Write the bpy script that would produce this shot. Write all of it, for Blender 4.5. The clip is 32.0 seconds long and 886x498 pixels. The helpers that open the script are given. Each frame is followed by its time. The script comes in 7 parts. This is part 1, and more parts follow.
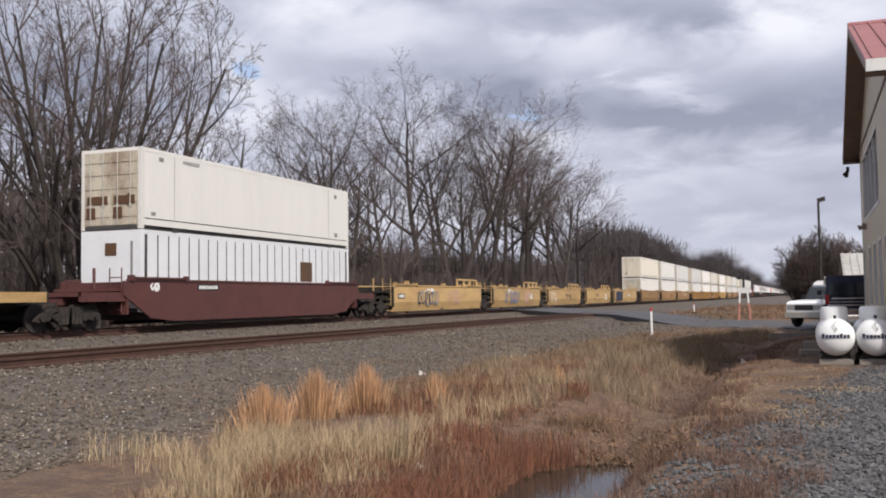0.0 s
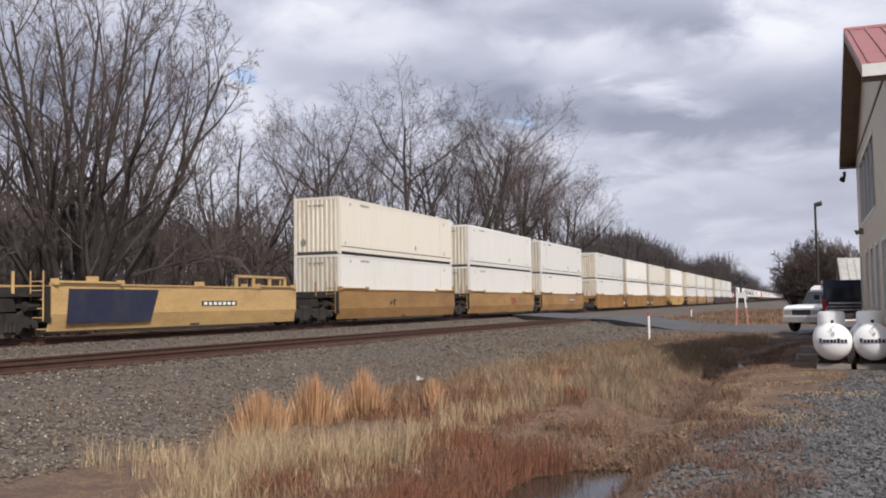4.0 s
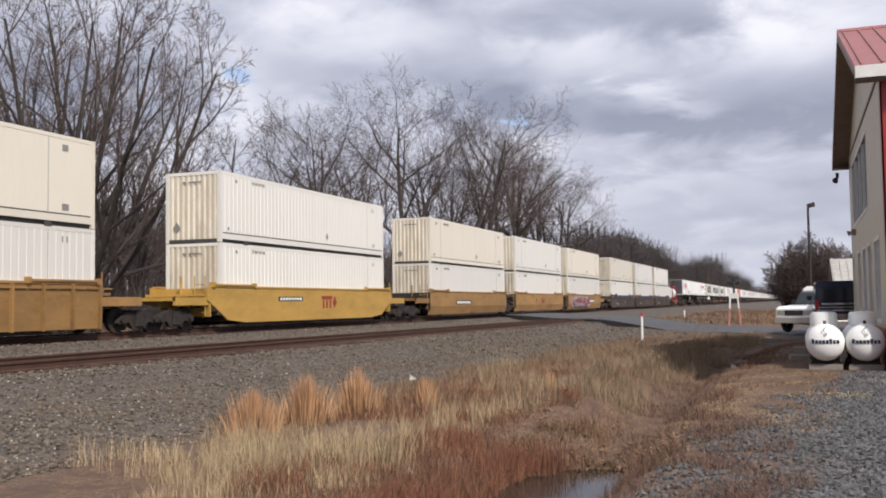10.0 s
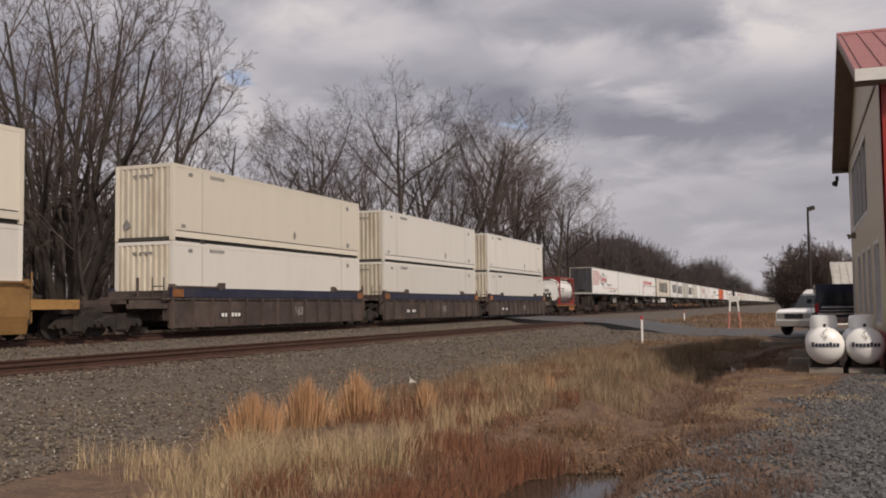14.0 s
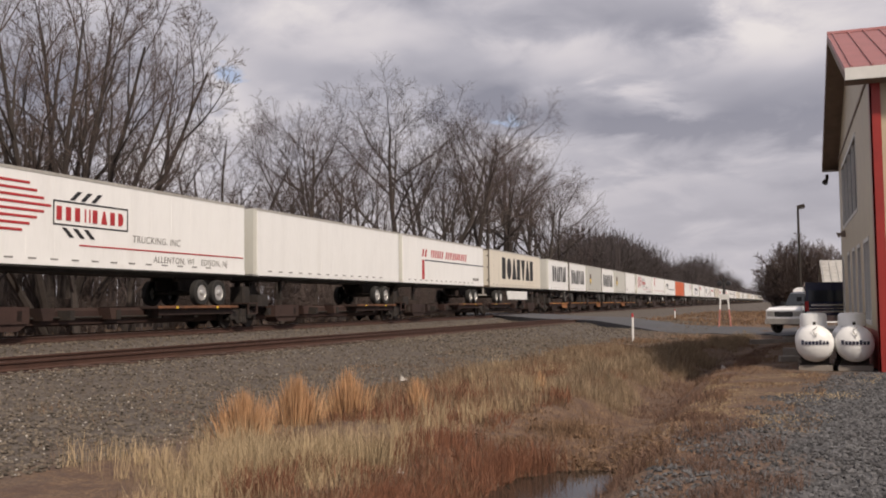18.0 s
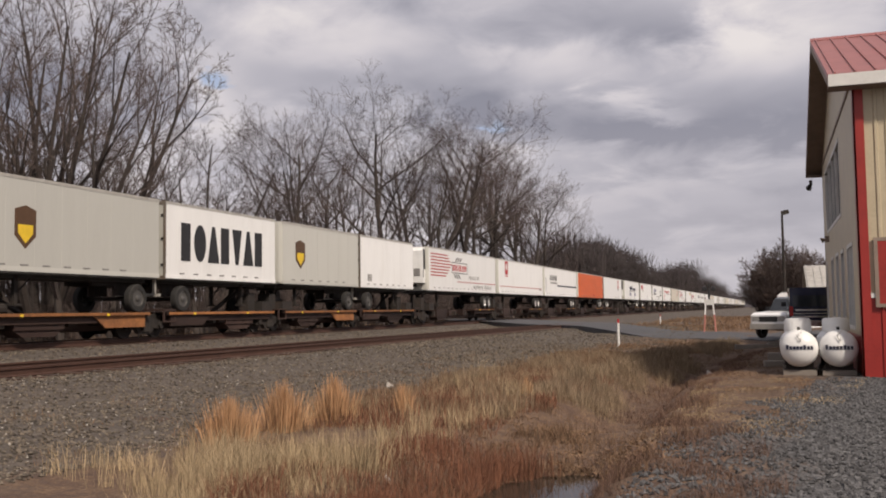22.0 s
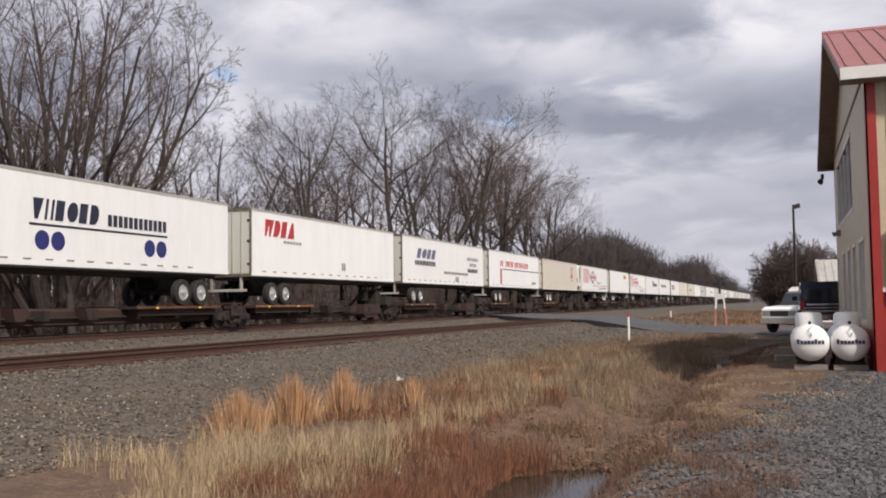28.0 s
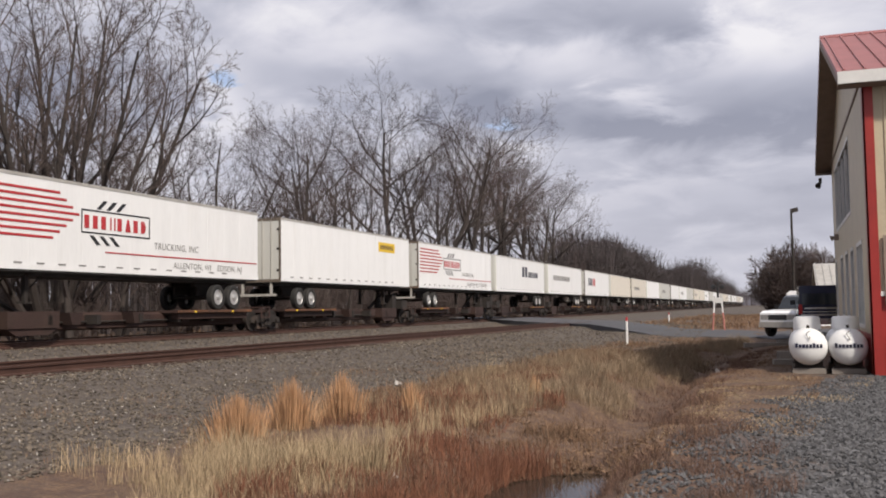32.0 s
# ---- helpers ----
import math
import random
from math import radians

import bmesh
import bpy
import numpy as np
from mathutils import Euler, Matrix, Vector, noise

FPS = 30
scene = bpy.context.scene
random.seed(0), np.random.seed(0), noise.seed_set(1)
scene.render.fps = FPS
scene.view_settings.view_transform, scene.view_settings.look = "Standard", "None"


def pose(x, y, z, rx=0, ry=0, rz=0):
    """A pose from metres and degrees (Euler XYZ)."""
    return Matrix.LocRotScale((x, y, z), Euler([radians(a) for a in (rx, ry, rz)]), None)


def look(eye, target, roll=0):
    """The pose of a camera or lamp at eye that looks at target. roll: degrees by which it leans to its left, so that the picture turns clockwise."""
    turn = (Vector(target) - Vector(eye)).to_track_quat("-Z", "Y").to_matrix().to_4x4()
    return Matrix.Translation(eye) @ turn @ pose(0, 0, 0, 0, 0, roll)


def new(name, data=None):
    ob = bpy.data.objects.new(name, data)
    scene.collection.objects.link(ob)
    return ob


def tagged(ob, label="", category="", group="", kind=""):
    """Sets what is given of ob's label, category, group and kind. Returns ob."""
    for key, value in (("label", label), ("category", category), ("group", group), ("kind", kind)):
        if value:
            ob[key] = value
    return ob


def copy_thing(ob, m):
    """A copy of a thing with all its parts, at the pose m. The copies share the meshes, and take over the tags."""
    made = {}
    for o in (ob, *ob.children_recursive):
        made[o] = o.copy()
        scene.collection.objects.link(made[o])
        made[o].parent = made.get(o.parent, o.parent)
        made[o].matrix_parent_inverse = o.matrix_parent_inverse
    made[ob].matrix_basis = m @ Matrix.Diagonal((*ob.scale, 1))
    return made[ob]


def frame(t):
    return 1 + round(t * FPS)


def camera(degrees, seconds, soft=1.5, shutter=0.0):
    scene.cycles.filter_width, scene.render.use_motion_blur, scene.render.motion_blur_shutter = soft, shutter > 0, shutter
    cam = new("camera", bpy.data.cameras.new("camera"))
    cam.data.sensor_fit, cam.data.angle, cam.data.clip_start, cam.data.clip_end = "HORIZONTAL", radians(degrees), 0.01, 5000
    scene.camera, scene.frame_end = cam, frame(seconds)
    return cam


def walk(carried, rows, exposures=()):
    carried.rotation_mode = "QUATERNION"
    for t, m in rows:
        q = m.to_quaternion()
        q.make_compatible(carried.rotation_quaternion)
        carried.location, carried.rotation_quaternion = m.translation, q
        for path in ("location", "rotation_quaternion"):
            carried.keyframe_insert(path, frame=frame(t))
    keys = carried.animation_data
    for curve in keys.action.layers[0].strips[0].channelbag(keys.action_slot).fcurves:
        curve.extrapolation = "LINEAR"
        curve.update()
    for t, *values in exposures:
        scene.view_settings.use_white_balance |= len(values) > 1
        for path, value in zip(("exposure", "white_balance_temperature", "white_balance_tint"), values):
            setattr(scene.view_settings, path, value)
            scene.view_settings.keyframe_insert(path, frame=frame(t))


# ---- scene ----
EYE = Vector((0, 0, 1.6))


def aim(yaw, pitch, roll):
    """The camera's pose at its one stand: degrees left of the track's line, up, and of lean."""
    a, b = radians(yaw), radians(pitch)
    way = Vector((-math.sin(a) * math.cos(b), math.cos(a) * math.cos(b), math.sin(b)))
    return look(EYE, EYE + way, roll)


cam = camera(49.65, 32.0, soft=1.9)
walk(cam, [
    (0, aim(20.90, 3.03, -0.84)), (0.5, aim(20.89, 2.97, -0.92)), (1, aim(20.94, 2.95, -0.90)), (1.5, aim(20.95, 3.04, -0.85)),
    (2, aim(20.94, 3.18, -0.85)), (2.5, aim(20.92, 3.29, -0.84)), (3, aim(20.91, 3.33, -0.83)), (3.5, aim(20.81, 3.33, -0.85)),
    (5.5, aim(20.65, 3.34, -1.01)), (6, aim(20.63, 3.26, -1.01)), (6.5, aim(20.57, 3.18, -0.98)), (7, aim(20.56, 3.11, -0.95)),
    (7.5, aim(20.50, 3.10, -0.96)), (8, aim(20.47, 3.13, -0.96)), (8.5, aim(20.44, 3.18, -0.92)), (9, aim(20.41, 3.21, -0.87)),
    (9.5, aim(20.39, 3.25, -0.84)), (10, aim(20.36, 3.32, -0.78)), (10.5, aim(20.35, 3.44, -0.72)), (11, aim(20.36, 3.51, -0.73)),
    (11.5, aim(20.32, 3.50, -0.73)), (12, aim(20.29, 3.48, -0.73)), (12.5, aim(20.27, 3.49, -0.76)), (13, aim(20.27, 3.52, -0.76)),
    (13.5, aim(20.30, 3.53, -0.76)), (14, aim(20.35, 3.50, -0.75)), (14.5, aim(20.42, 3.50, -0.71)), (16.5, aim(20.22, 3.55, -0.74)),
    (17, aim(20.14, 3.47, -0.76)), (17.5, aim(20.00, 3.40, -0.73)), (18, aim(19.83, 3.35, -0.69)), (18.5, aim(19.72, 3.40, -0.69)),
    (19, aim(19.60, 3.44, -0.69)), (19.5, aim(19.46, 3.46, -0.72)), (20, aim(19.34, 3.46, -0.71)), (20.5, aim(19.17, 3.50, -0.68)),
    (21, aim(19.12, 3.53, -0.73)), (21.5, aim(19.04, 3.64, -0.78)), (22, aim(18.99, 3.69, -0.82)), (22.5, aim(18.94, 3.61, -0.79)),
    (23, aim(18.96, 3.42, -0.79)), (23.5, aim(19.08, 3.27, -0.76)), (24, aim(19.24, 3.18, -0.78)), (24.5, aim(19.36, 3.11, -0.81)),
    (25, aim(19.46, 3.10, -0.77)), (25.5, aim(19.45, 3.11, -0.73)), (27.5, aim(19.59, 3.30, -0.82)), (28, aim(19.59, 3.34, -0.77)),
    (28.5, aim(19.52, 3.32, -0.71)), (29, aim(19.49, 3.30, -0.74)), (29.5, aim(19.48, 3.31, -0.76)), (30, aim(19.51, 3.40, -0.78)),
    (30.5, aim(19.48, 3.46, -0.76)), (31, aim(19.45, 3.51, -0.79)), (31.5, aim(19.47, 3.55, -0.81)), (32, aim(19.48, 3.58, -0.80)),
], exposures=[(0, -0.2, 6150, 12), (10.5, -0.17, 6200, 12), (12, -0.26, 6500, 13), (13, -0.42, 6800, 15), (14, -0.7, 6900, 15), (17, -0.7, 6850, 15), (18.1, -0.5, 6850, 15), (19, -0.8, 6850, 15), (20.2, -0.84, 6850, 15), (21, -0.68, 6850, 15), (22, -0.5, 6850, 15), (23, -0.52, 6850, 15), (25, -0.56, 6800, 15), (27.5, -0.3, 6450, 13), (32, -0.3, 6400, 13)])

# ---- light ----
SUN_AZ, SUN_EL = 48.0, 45.0  # degrees from -Y towards +X, and up
sun_way = Vector((math.sin(radians(SUN_AZ)) * math.cos(radians(SUN_EL)), -math.cos(radians(SUN_AZ)) * math.cos(radians(SUN_EL)), math.sin(radians(SUN_EL))))
sun_data = bpy.data.lights.new("sun", "SUN")
sun_data.energy, sun_data.angle, sun_data.color = 5.7, radians(5.0), (1.0, 0.92, 0.8)
sun = new("sun", sun_data)
sun.matrix_basis = look((30, -30, 60), Vector((30, -30, 60)) - sun_way)

world = bpy.data.worlds.new("sky")
scene.world = world
world.use_nodes = True


def node(tree, kind, **settings):
    n = tree.nodes.new(kind)
    for k, v in settings.items():
        if k in n.inputs:
            n.inputs[k].default_value = v
    return n


def math_node(tree, op, a, b=None):
    n = tree.nodes.new("ShaderNodeMath")
    n.operation = op
    for i, v in enumerate((a, b)):
        if v is None:
            continue
        if isinstance(v, (int, float)):
            n.inputs[i].default_value = v
        else:
            tree.links.new(v, n.inputs[i])
    return n.outputs[0]


def ramp(tree, fac, stops):
    n = tree.nodes.new("ShaderNodeValToRGB")
    el = n.color_ramp.elements
    while len(el) < len(stops):
        el.new(0.5)
    for e, (p, c) in zip(el, stops):
        e.position, e.color = p, (*c, 1) if len(c) == 3 else c
    tree.links.new(fac, n.inputs[0])
    return n.outputs[0]


def mix(tree, fac, a, b, blend="MIX"):
    n = tree.nodes.new("ShaderNodeMix")
    n.data_type, n.blend_type = "RGBA", blend
    for i, v in ((0, fac), (6, a), (7, b)):
        if isinstance(v, (int, float)):
            n.inputs[i].default_value = v
        elif isinstance(v, tuple):
            n.inputs[i].default_value = (*v, 1)
        else:
            tree.links.new(v, n.inputs[i])
    return n.outputs[2]


def build_sky():
    t = world.node_tree
    t.nodes.clear()
    out, bg = t.nodes.new("ShaderNodeOutputWorld"), t.nodes.new("ShaderNodeBackground")
    sky = t.nodes.new("ShaderNodeTexSky")
    sky.sky_type, sky.sun_disc = "NISHITA", False
    sky.sun_elevation, sky.sun_rotation = radians(SUN_EL), radians(180 - SUN_AZ)
    co = t.nodes.new("ShaderNodeTexCoord")
    sep = t.nodes.new("ShaderNodeSeparateXYZ")
    t.links.new(co.outputs["Generated"], sep.inputs[0])
    # a flat cloud deck, seen in perspective
    up = math_node(t, "ADD", math_node(t, "MAXIMUM", sep.outputs[2], 0.0), 0.28)
    comb = t.nodes.new("ShaderNodeCombineXYZ")
    t.links.new(math_node(t, "DIVIDE", sep.outputs[0], up), comb.inputs[0])
    t.links.new(math_node(t, "DIVIDE", sep.outputs[1], up), comb.inputs[1])
    comb.inputs[2].default_value = CLOUD_SEED
    big = node(t, "ShaderNodeTexNoise", Scale=1.5, Detail=4.0, Roughness=0.5, Distortion=0.35)
    fine = node(t, "ShaderNodeTexNoise", Scale=5.0, Detail=6.0, Roughness=0.55, Distortion=0.4)
    for n in (big, fine):
        t.links.new(comb.outputs[0], n.inputs["Vector"])
    dens = math_node(t, "ADD", math_node(t, "MULTIPLY", big.outputs[0], 0.6), math_node(t, "MULTIPLY", fine.outputs[0], 0.4))
    # cloud banks and breaks: degrees left of the line, up, half-widths, weight
    az = math_node(t, "MULTIPLY", math_node(t, "ARCTAN2", math_node(t, "MULTIPLY", sep.outputs[0], -1.0), sep.outputs[1]), 57.296)
    el = math_node(t, "MULTIPLY", math_node(t, "ARCSINE", sep.outputs[2]), 57.296)
    wob = math_node(t, "MULTIPLY", math_node(t, "SUBTRACT", fine.outputs[0], 0.5), 9.0)
    az2, el2 = math_node(t, "ADD", az, wob), math_node(t, "ADD", el, math_node(t, "MULTIPLY", wob, 0.6))
    gap = None
    for a0, e0, wa, we, k in BANKS:
        da = math_node(t, "DIVIDE", math_node(t, "SUBTRACT", az2, a0), wa)
        de = math_node(t, "DIVIDE", math_node(t, "SUBTRACT", el2, e0), we)
        q = math_node(t, "ADD", math_node(t, "MULTIPLY", da, da), math_node(t, "MULTIPLY", de, de))
        g = math_node(t, "EXPONENT", math_node(t, "MULTIPLY", q, -1.0))
        if abs(k) < 1:
            dens = math_node(t, "ADD", dens, math_node(t, "MULTIPLY", g, k))
        else:
            gap = g if gap is None else math_node(t, "MAXIMUM", gap, g)
    cloud = ramp(t, dens, [(0.30, (0.98, 0.97, 0.98)), (0.42, (0.78, 0.78, 0.84)), (0.52, (0.58, 0.595, 0.675)), (0.68, (0.34, 0.36, 0.44))])
    blue = mix(t, 1.0, sky.outputs[0], (0.11, 0.11, 0.11), "MULTIPLY")
    both = mix(t, ramp(t, gap, [(0.45, (0, 0, 0)), (0.9, (1, 1, 1))]), cloud, mix(t, 0.75, blue, (0.58, 0.69, 0.9)))
    # pale light towards the horizon
    low = ramp(t, sep.outputs[2], [(0.0, (1, 1, 1)), (0.2, (0, 0, 0))])
    t.links.new(mix(t, math_node(t, "MULTIPLY", low, 0.8), both, (0.66, 0.66, 0.72)), bg.inputs[0])
    bg.inputs[1].default_value = SKY_STRENGTH
    t.links.new(bg.outputs[0], out.inputs[0])


BANKS = (
    (25.6, 16.7, 5.7, 2.4, -0.15),
    (13, 14.5, 5.1, 1.5, -0.15),
    (32.7, 11.5, 2, 2, -0.15),
    (14.2, 9.8, 3.7, 1.5, -0.15),
    (37.8, 6.7, 5.1, 4.1, -0.15),
    (7.5, 11.9, 2, 0.7, -0.15),
    (8.6, 6.4, 6.8, 2, -0.15),
    (0.5, 14.5, 5.1, 1.7, -0.15),
    (21.6, 13.4, 8.8, 1.4, 0.13),
    (9.5, 10.6, 4.7, 0.9, 0.13),
    (0.7, 10.2, 5.4, 1.7, 0.13),
    (6.1, 16.2, 5.1, 1.4, 0.13),
    (6.1, 5, 5.1, 1.2, 0.13),
    (43, 13.1, 6.8, 5.1, 0.13),
    (32, 13.2, 1.2, 0.7, 1),
    (17.5, 11.8, 1.4, 0.5, 1),
)
CLOUD_SEED, SKY_STRENGTH = 3.7, 1.1
build_sky()

# ---- materials ----
def surface(name, colour, rough=0.7, metal=0.0, scale=6.0, vary=0.25, bump=0.15, dirt=None, dirt_amount=0.5, random_tint=0.0, fine=None, island=False, stretch=None):
    """Base colour with variation at two scales, stains, and fine relief."""
    m = bpy.data.materials.new(name)
    m.use_nodes = True
    t = m.node_tree
    b = t.nodes["Principled BSDF"]
    b.inputs["Roughness"].default_value, b.inputs["Metallic"].default_value = rough, metal
    co = t.nodes.new("ShaderNodeTexCoord")
    vec = co.outputs["Object"]
    info = t.nodes.new("ShaderNodeObjectInfo")
    off = t.nodes.new("ShaderNodeVectorMath")
    off.operation = "ADD"
    t.links.new(vec, off.inputs[0])
    t.links.new(math_node(t, "MULTIPLY", info.outputs["Random"], 50.0), off.inputs[1])
    vec = off.outputs[0]
    if stretch:
        mp = t.nodes.new("ShaderNodeMapping")
        mp.inputs["Scale"].default_value = stretch
        t.links.new(vec, mp.inputs[0])
        vec = mp.outputs[0]
    n1 = node(t, "ShaderNodeTexNoise", Scale=scale, Detail=5.0, Roughness=0.6)
    n2 = node(t, "ShaderNodeTexNoise", Scale=fine or scale * 9, Detail=3.0, Roughness=0.6)
    for n in (n1, n2):
        t.links.new(vec, n.inputs["Vector"])
    dark = tuple(c * (1 - vary) for c in colour)
    light = tuple(min(1, c * (1 + vary * 0.6)) for c in colour)
    f = math_node(t, "ADD", math_node(t, "MULTIPLY", n1.outputs[0], 0.6), math_node(t, "MULTIPLY", n2.outputs[0], 0.4))
    col = ramp(t, f, [(0.36, dark), (0.5, colour), (0.64, light)])
    if dirt:
        n3 = node(t, "ShaderNodeTexNoise", Scale=scale * 0.35, Detail=8.0, Roughness=0.72)
        t.links.new(vec, n3.inputs["Vector"])
        d = ramp(t, n3.outputs[0], [(0.62 - 0.3 * dirt_amount, (0, 0, 0)), (0.78 - 0.12 * dirt_amount, (1, 1, 1))])
        col = mix(t, math_node(t, "MULTIPLY", d, min(1, dirt_amount * 1.3)), col, dirt)
    if random_tint:
        src = info.outputs["Random"]
        if island:
            g = t.nodes.new("ShaderNodeNewGeometry")
            src = g.outputs["Random Per Island"]
        r = ramp(t, src, [(0.0, (1 - random_tint,) * 3), (0.6, (1, 1, 1)), (1.0, (1 + random_tint * 0.5,) * 3)])
        col = mix(t, 1.0, col, r, "MULTIPLY")
    t.links.new(col, b.inputs["Base Color"])
    if bump:
        bn = node(t, "ShaderNodeBump", Strength=bump, Distance=0.02)
        t.links.new(f, bn.inputs["Height"])
        t.links.new(bn.outputs[0], b.inputs["Normal"])
    return m


WHITE_BOX = surface("container_white", (0.67, 0.65, 0.605), 0.5, 0, 0.8, 0.04, 0.02, dirt=(0.5, 0.44, 0.36), dirt_amount=0.2, random_tint=0.1, stretch=(1.5, 1.8, 0.3))
CREAM_BOX = surface("container_cream", (0.68, 0.63, 0.535), 0.5, 0, 0.8, 0.035, 0.02, dirt=(0.52, 0.45, 0.35), dirt_amount=0.14, random_tint=0.1, stretch=(1.5, 1.8, 0.3))
TRAILER_WHITE = surface("trailer_white", (0.82, 0.82, 0.805), 0.45, 0, 0.8, 0.05, 0.03, dirt=(0.55, 0.51, 0.45), dirt_amount=0.2, random_tint=0.06, stretch=(1.5, 1.8, 0.3))
END_BOX = surface("container_end", (0.56, 0.51, 0.42), 0.55, 0, 1.6, 0.15, 0.05, dirt=(0.30, 0.22, 0.15), dirt_amount=0.5, random_tint=0.2, stretch=(2.5, 1, 0.5))
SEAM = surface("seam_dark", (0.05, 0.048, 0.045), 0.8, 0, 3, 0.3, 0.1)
RAIL_GREY = surface("rail_strip", (0.45, 0.43, 0.39), 0.5, 0.2, 3, 0.2, 0.05, dirt=(0.2, 0.16, 0.12), dirt_amount=0.4)
YELLOW = surface("well_yellow", (0.30, 0.167, 0.055), 0.6, 0, 1.2, 0.22, 0.08, dirt=(0.15, 0.08, 0.035), dirt_amount=0.6, random_tint=0.25, stretch=(1, 0.5, 1.5))
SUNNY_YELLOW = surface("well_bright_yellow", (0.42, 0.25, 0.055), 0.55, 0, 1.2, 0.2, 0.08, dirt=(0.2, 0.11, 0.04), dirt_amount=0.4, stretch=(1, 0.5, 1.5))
BRIGHT_YELLOW = surface("empty_well_yellow", (0.46, 0.30, 0.125), 0.6, 0, 1.2, 0.2, 0.08, dirt=(0.28, 0.14, 0.05), dirt_amount=0.4, random_tint=0.2, stretch=(1, 0.5, 1.5))
OXIDE = surface("well_red_brown", (0.085, 0.028, 0.024), 0.65, 0, 1.2, 0.25, 0.08, dirt=(0.06, 0.035, 0.03), dirt_amount=0.4)
DARK_CAR = surface("well_dark_brown", (0.055, 0.04, 0.036), 0.7, 0, 1.4, 0.35, 0.08, dirt=(0.17, 0.125, 0.1), dirt_amount=0.5)
NAVY = surface("chord_navy", (0.014, 0.017, 0.042), 0.6, 0, 2, 0.3, 0.05, dirt=(0.05, 0.045, 0.045), dirt_amount=0.5)
RUST = surface("spine_rust", (0.036, 0.017, 0.013), 0.8, 0, 1.5, 0.35, 0.15, dirt=(0.05, 0.03, 0.022), dirt_amount=0.55, random_tint=0.35)
DOOR_PALE = surface("reefer_door", (0.5, 0.45, 0.36), 0.55, 0, 1.6, 0.15, 0.05, dirt=(0.2, 0.13, 0.08), dirt_amount=0.75, stretch=(1.5, 1, 1.0))
BLUE_WHITE = surface("panel_white", (0.66, 0.67, 0.685), 0.45, 0, 0.8, 0.05, 0.03, dirt=(0.4, 0.36, 0.3), dirt_amount=0.15)
DECK_ORANGE = surface("deck_edge", (0.19, 0.078, 0.034), 0.75, 0, 3, 0.4, 0.1, dirt=(0.05, 0.028, 0.02), dirt_amount=0.75, random_tint=0.3)
IRON = surface("running_gear", (0.028, 0.023, 0.02), 0.8, 0.2, 4, 0.4, 0.2, dirt=(0.08, 0.05, 0.035), dirt_amount=0.4)
STEEL = surface("rail_steel", (0.072, 0.035, 0.025), 0.7, 0.2, 3, 0.3, 0.1, dirt=(0.06, 0.03, 0.02), dirt_amount=0.4)
RAILHEAD = surface("rail_head", (0.33, 0.30, 0.28), 0.35, 0.8, 3, 0.2, 0.05)
TIE = surface("tie_wood", (0.06, 0.032, 0.022), 0.9, 0, 4, 0.4, 0.3, random_tint=0.4)
DECK_BRIGHT = surface("deck_plate", (0.30, 0.12, 0.04), 0.75, 0, 2, 0.35, 0.1, dirt=(0.09, 0.04, 0.025), dirt_amount=0.55, random_tint=0.3)
DULL_RIM = surface("rim_dull", (0.09, 0.085, 0.08), 0.6, 0.3, 6, 0.3, 0.05)
RUBBER = surface("tyre_rubber", (0.018, 0.017, 0.016), 0.85, 0, 8, 0.3, 0.1, dirt=(0.06, 0.05, 0.04), dirt_amount=0.4)
RIM = surface("rim_bright", (0.55, 0.54, 0.52), 0.4, 0.6, 6, 0.1, 0.05, dirt=(0.4, 0.36, 0.3), dirt_amount=0.2)
WINDOW_DARK = surface("window_dark", (0.02, 0.022, 0.025), 0.35, 0, 2, 0.1, 0.0)
WINDOW_DARK.node_tree.nodes["Principled BSDF"].inputs["Specular IOR Level"].default_value = 0.12
GLASS = surface("glass_dark", (0.015, 0.018, 0.022), 0.08, 0, 2, 0.1, 0.0)
BLACK = surface("black_paint", (0.02, 0.02, 0.022), 0.6, 0, 3, 0.2, 0.02)
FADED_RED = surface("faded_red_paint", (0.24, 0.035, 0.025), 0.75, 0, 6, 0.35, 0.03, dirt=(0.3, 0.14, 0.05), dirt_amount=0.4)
RED_PAINT = surface("red_paint", (0.42, 0.03, 0.035), 0.6, 0, 3, 0.2, 0.02)
BLUE_PAINT = surface("blue_paint", (0.02, 0.026, 0.14), 0.6, 0, 3, 0.2, 0.02)
WHITE_PAINT = surface("white_paint", (0.75, 0.75, 0.73), 0.5, 0, 3, 0.1, 0.03, dirt=(0.4, 0.37, 0.33), dirt_amount=0.25)
SPRAY_BLUE = surface("spray_pale_blue", (0.42, 0.47, 0.52), 0.6, 0, 2, 0.3, 0.02, dirt=(0.45, 0.3, 0.12), dirt_amount=0.5)
SPRAY_RED = surface("spray_dark_red", (0.22, 0.02, 0.03), 0.6, 0, 2, 0.3, 0.02, dirt=(0.08, 0.02, 0.05), dirt_amount=0.5)
SPRAY_PURPLE = surface("spray_purple", (0.07, 0.03, 0.09), 0.6, 0, 2, 0.3, 0.02)
PINK_SPRAY = surface("faded_pink", (0.5, 0.3, 0.27), 0.6, 0, 3, 0.2, 0.02)
GREY_BLUE = surface("slate_lettering", (0.12, 0.13, 0.22), 0.6, 0, 3, 0.2, 0.02)
GREY_MARK = surface("grey_lettering", (0.22, 0.21, 0.2), 0.6, 0, 3, 0.2, 0.02)
TANK_WHITE = surface("tank_white", (0.74, 0.74, 0.72), 0.35, 0, 3, 0.05, 0.02, dirt=(0.5, 0.48, 0.44), dirt_amount=0.2)
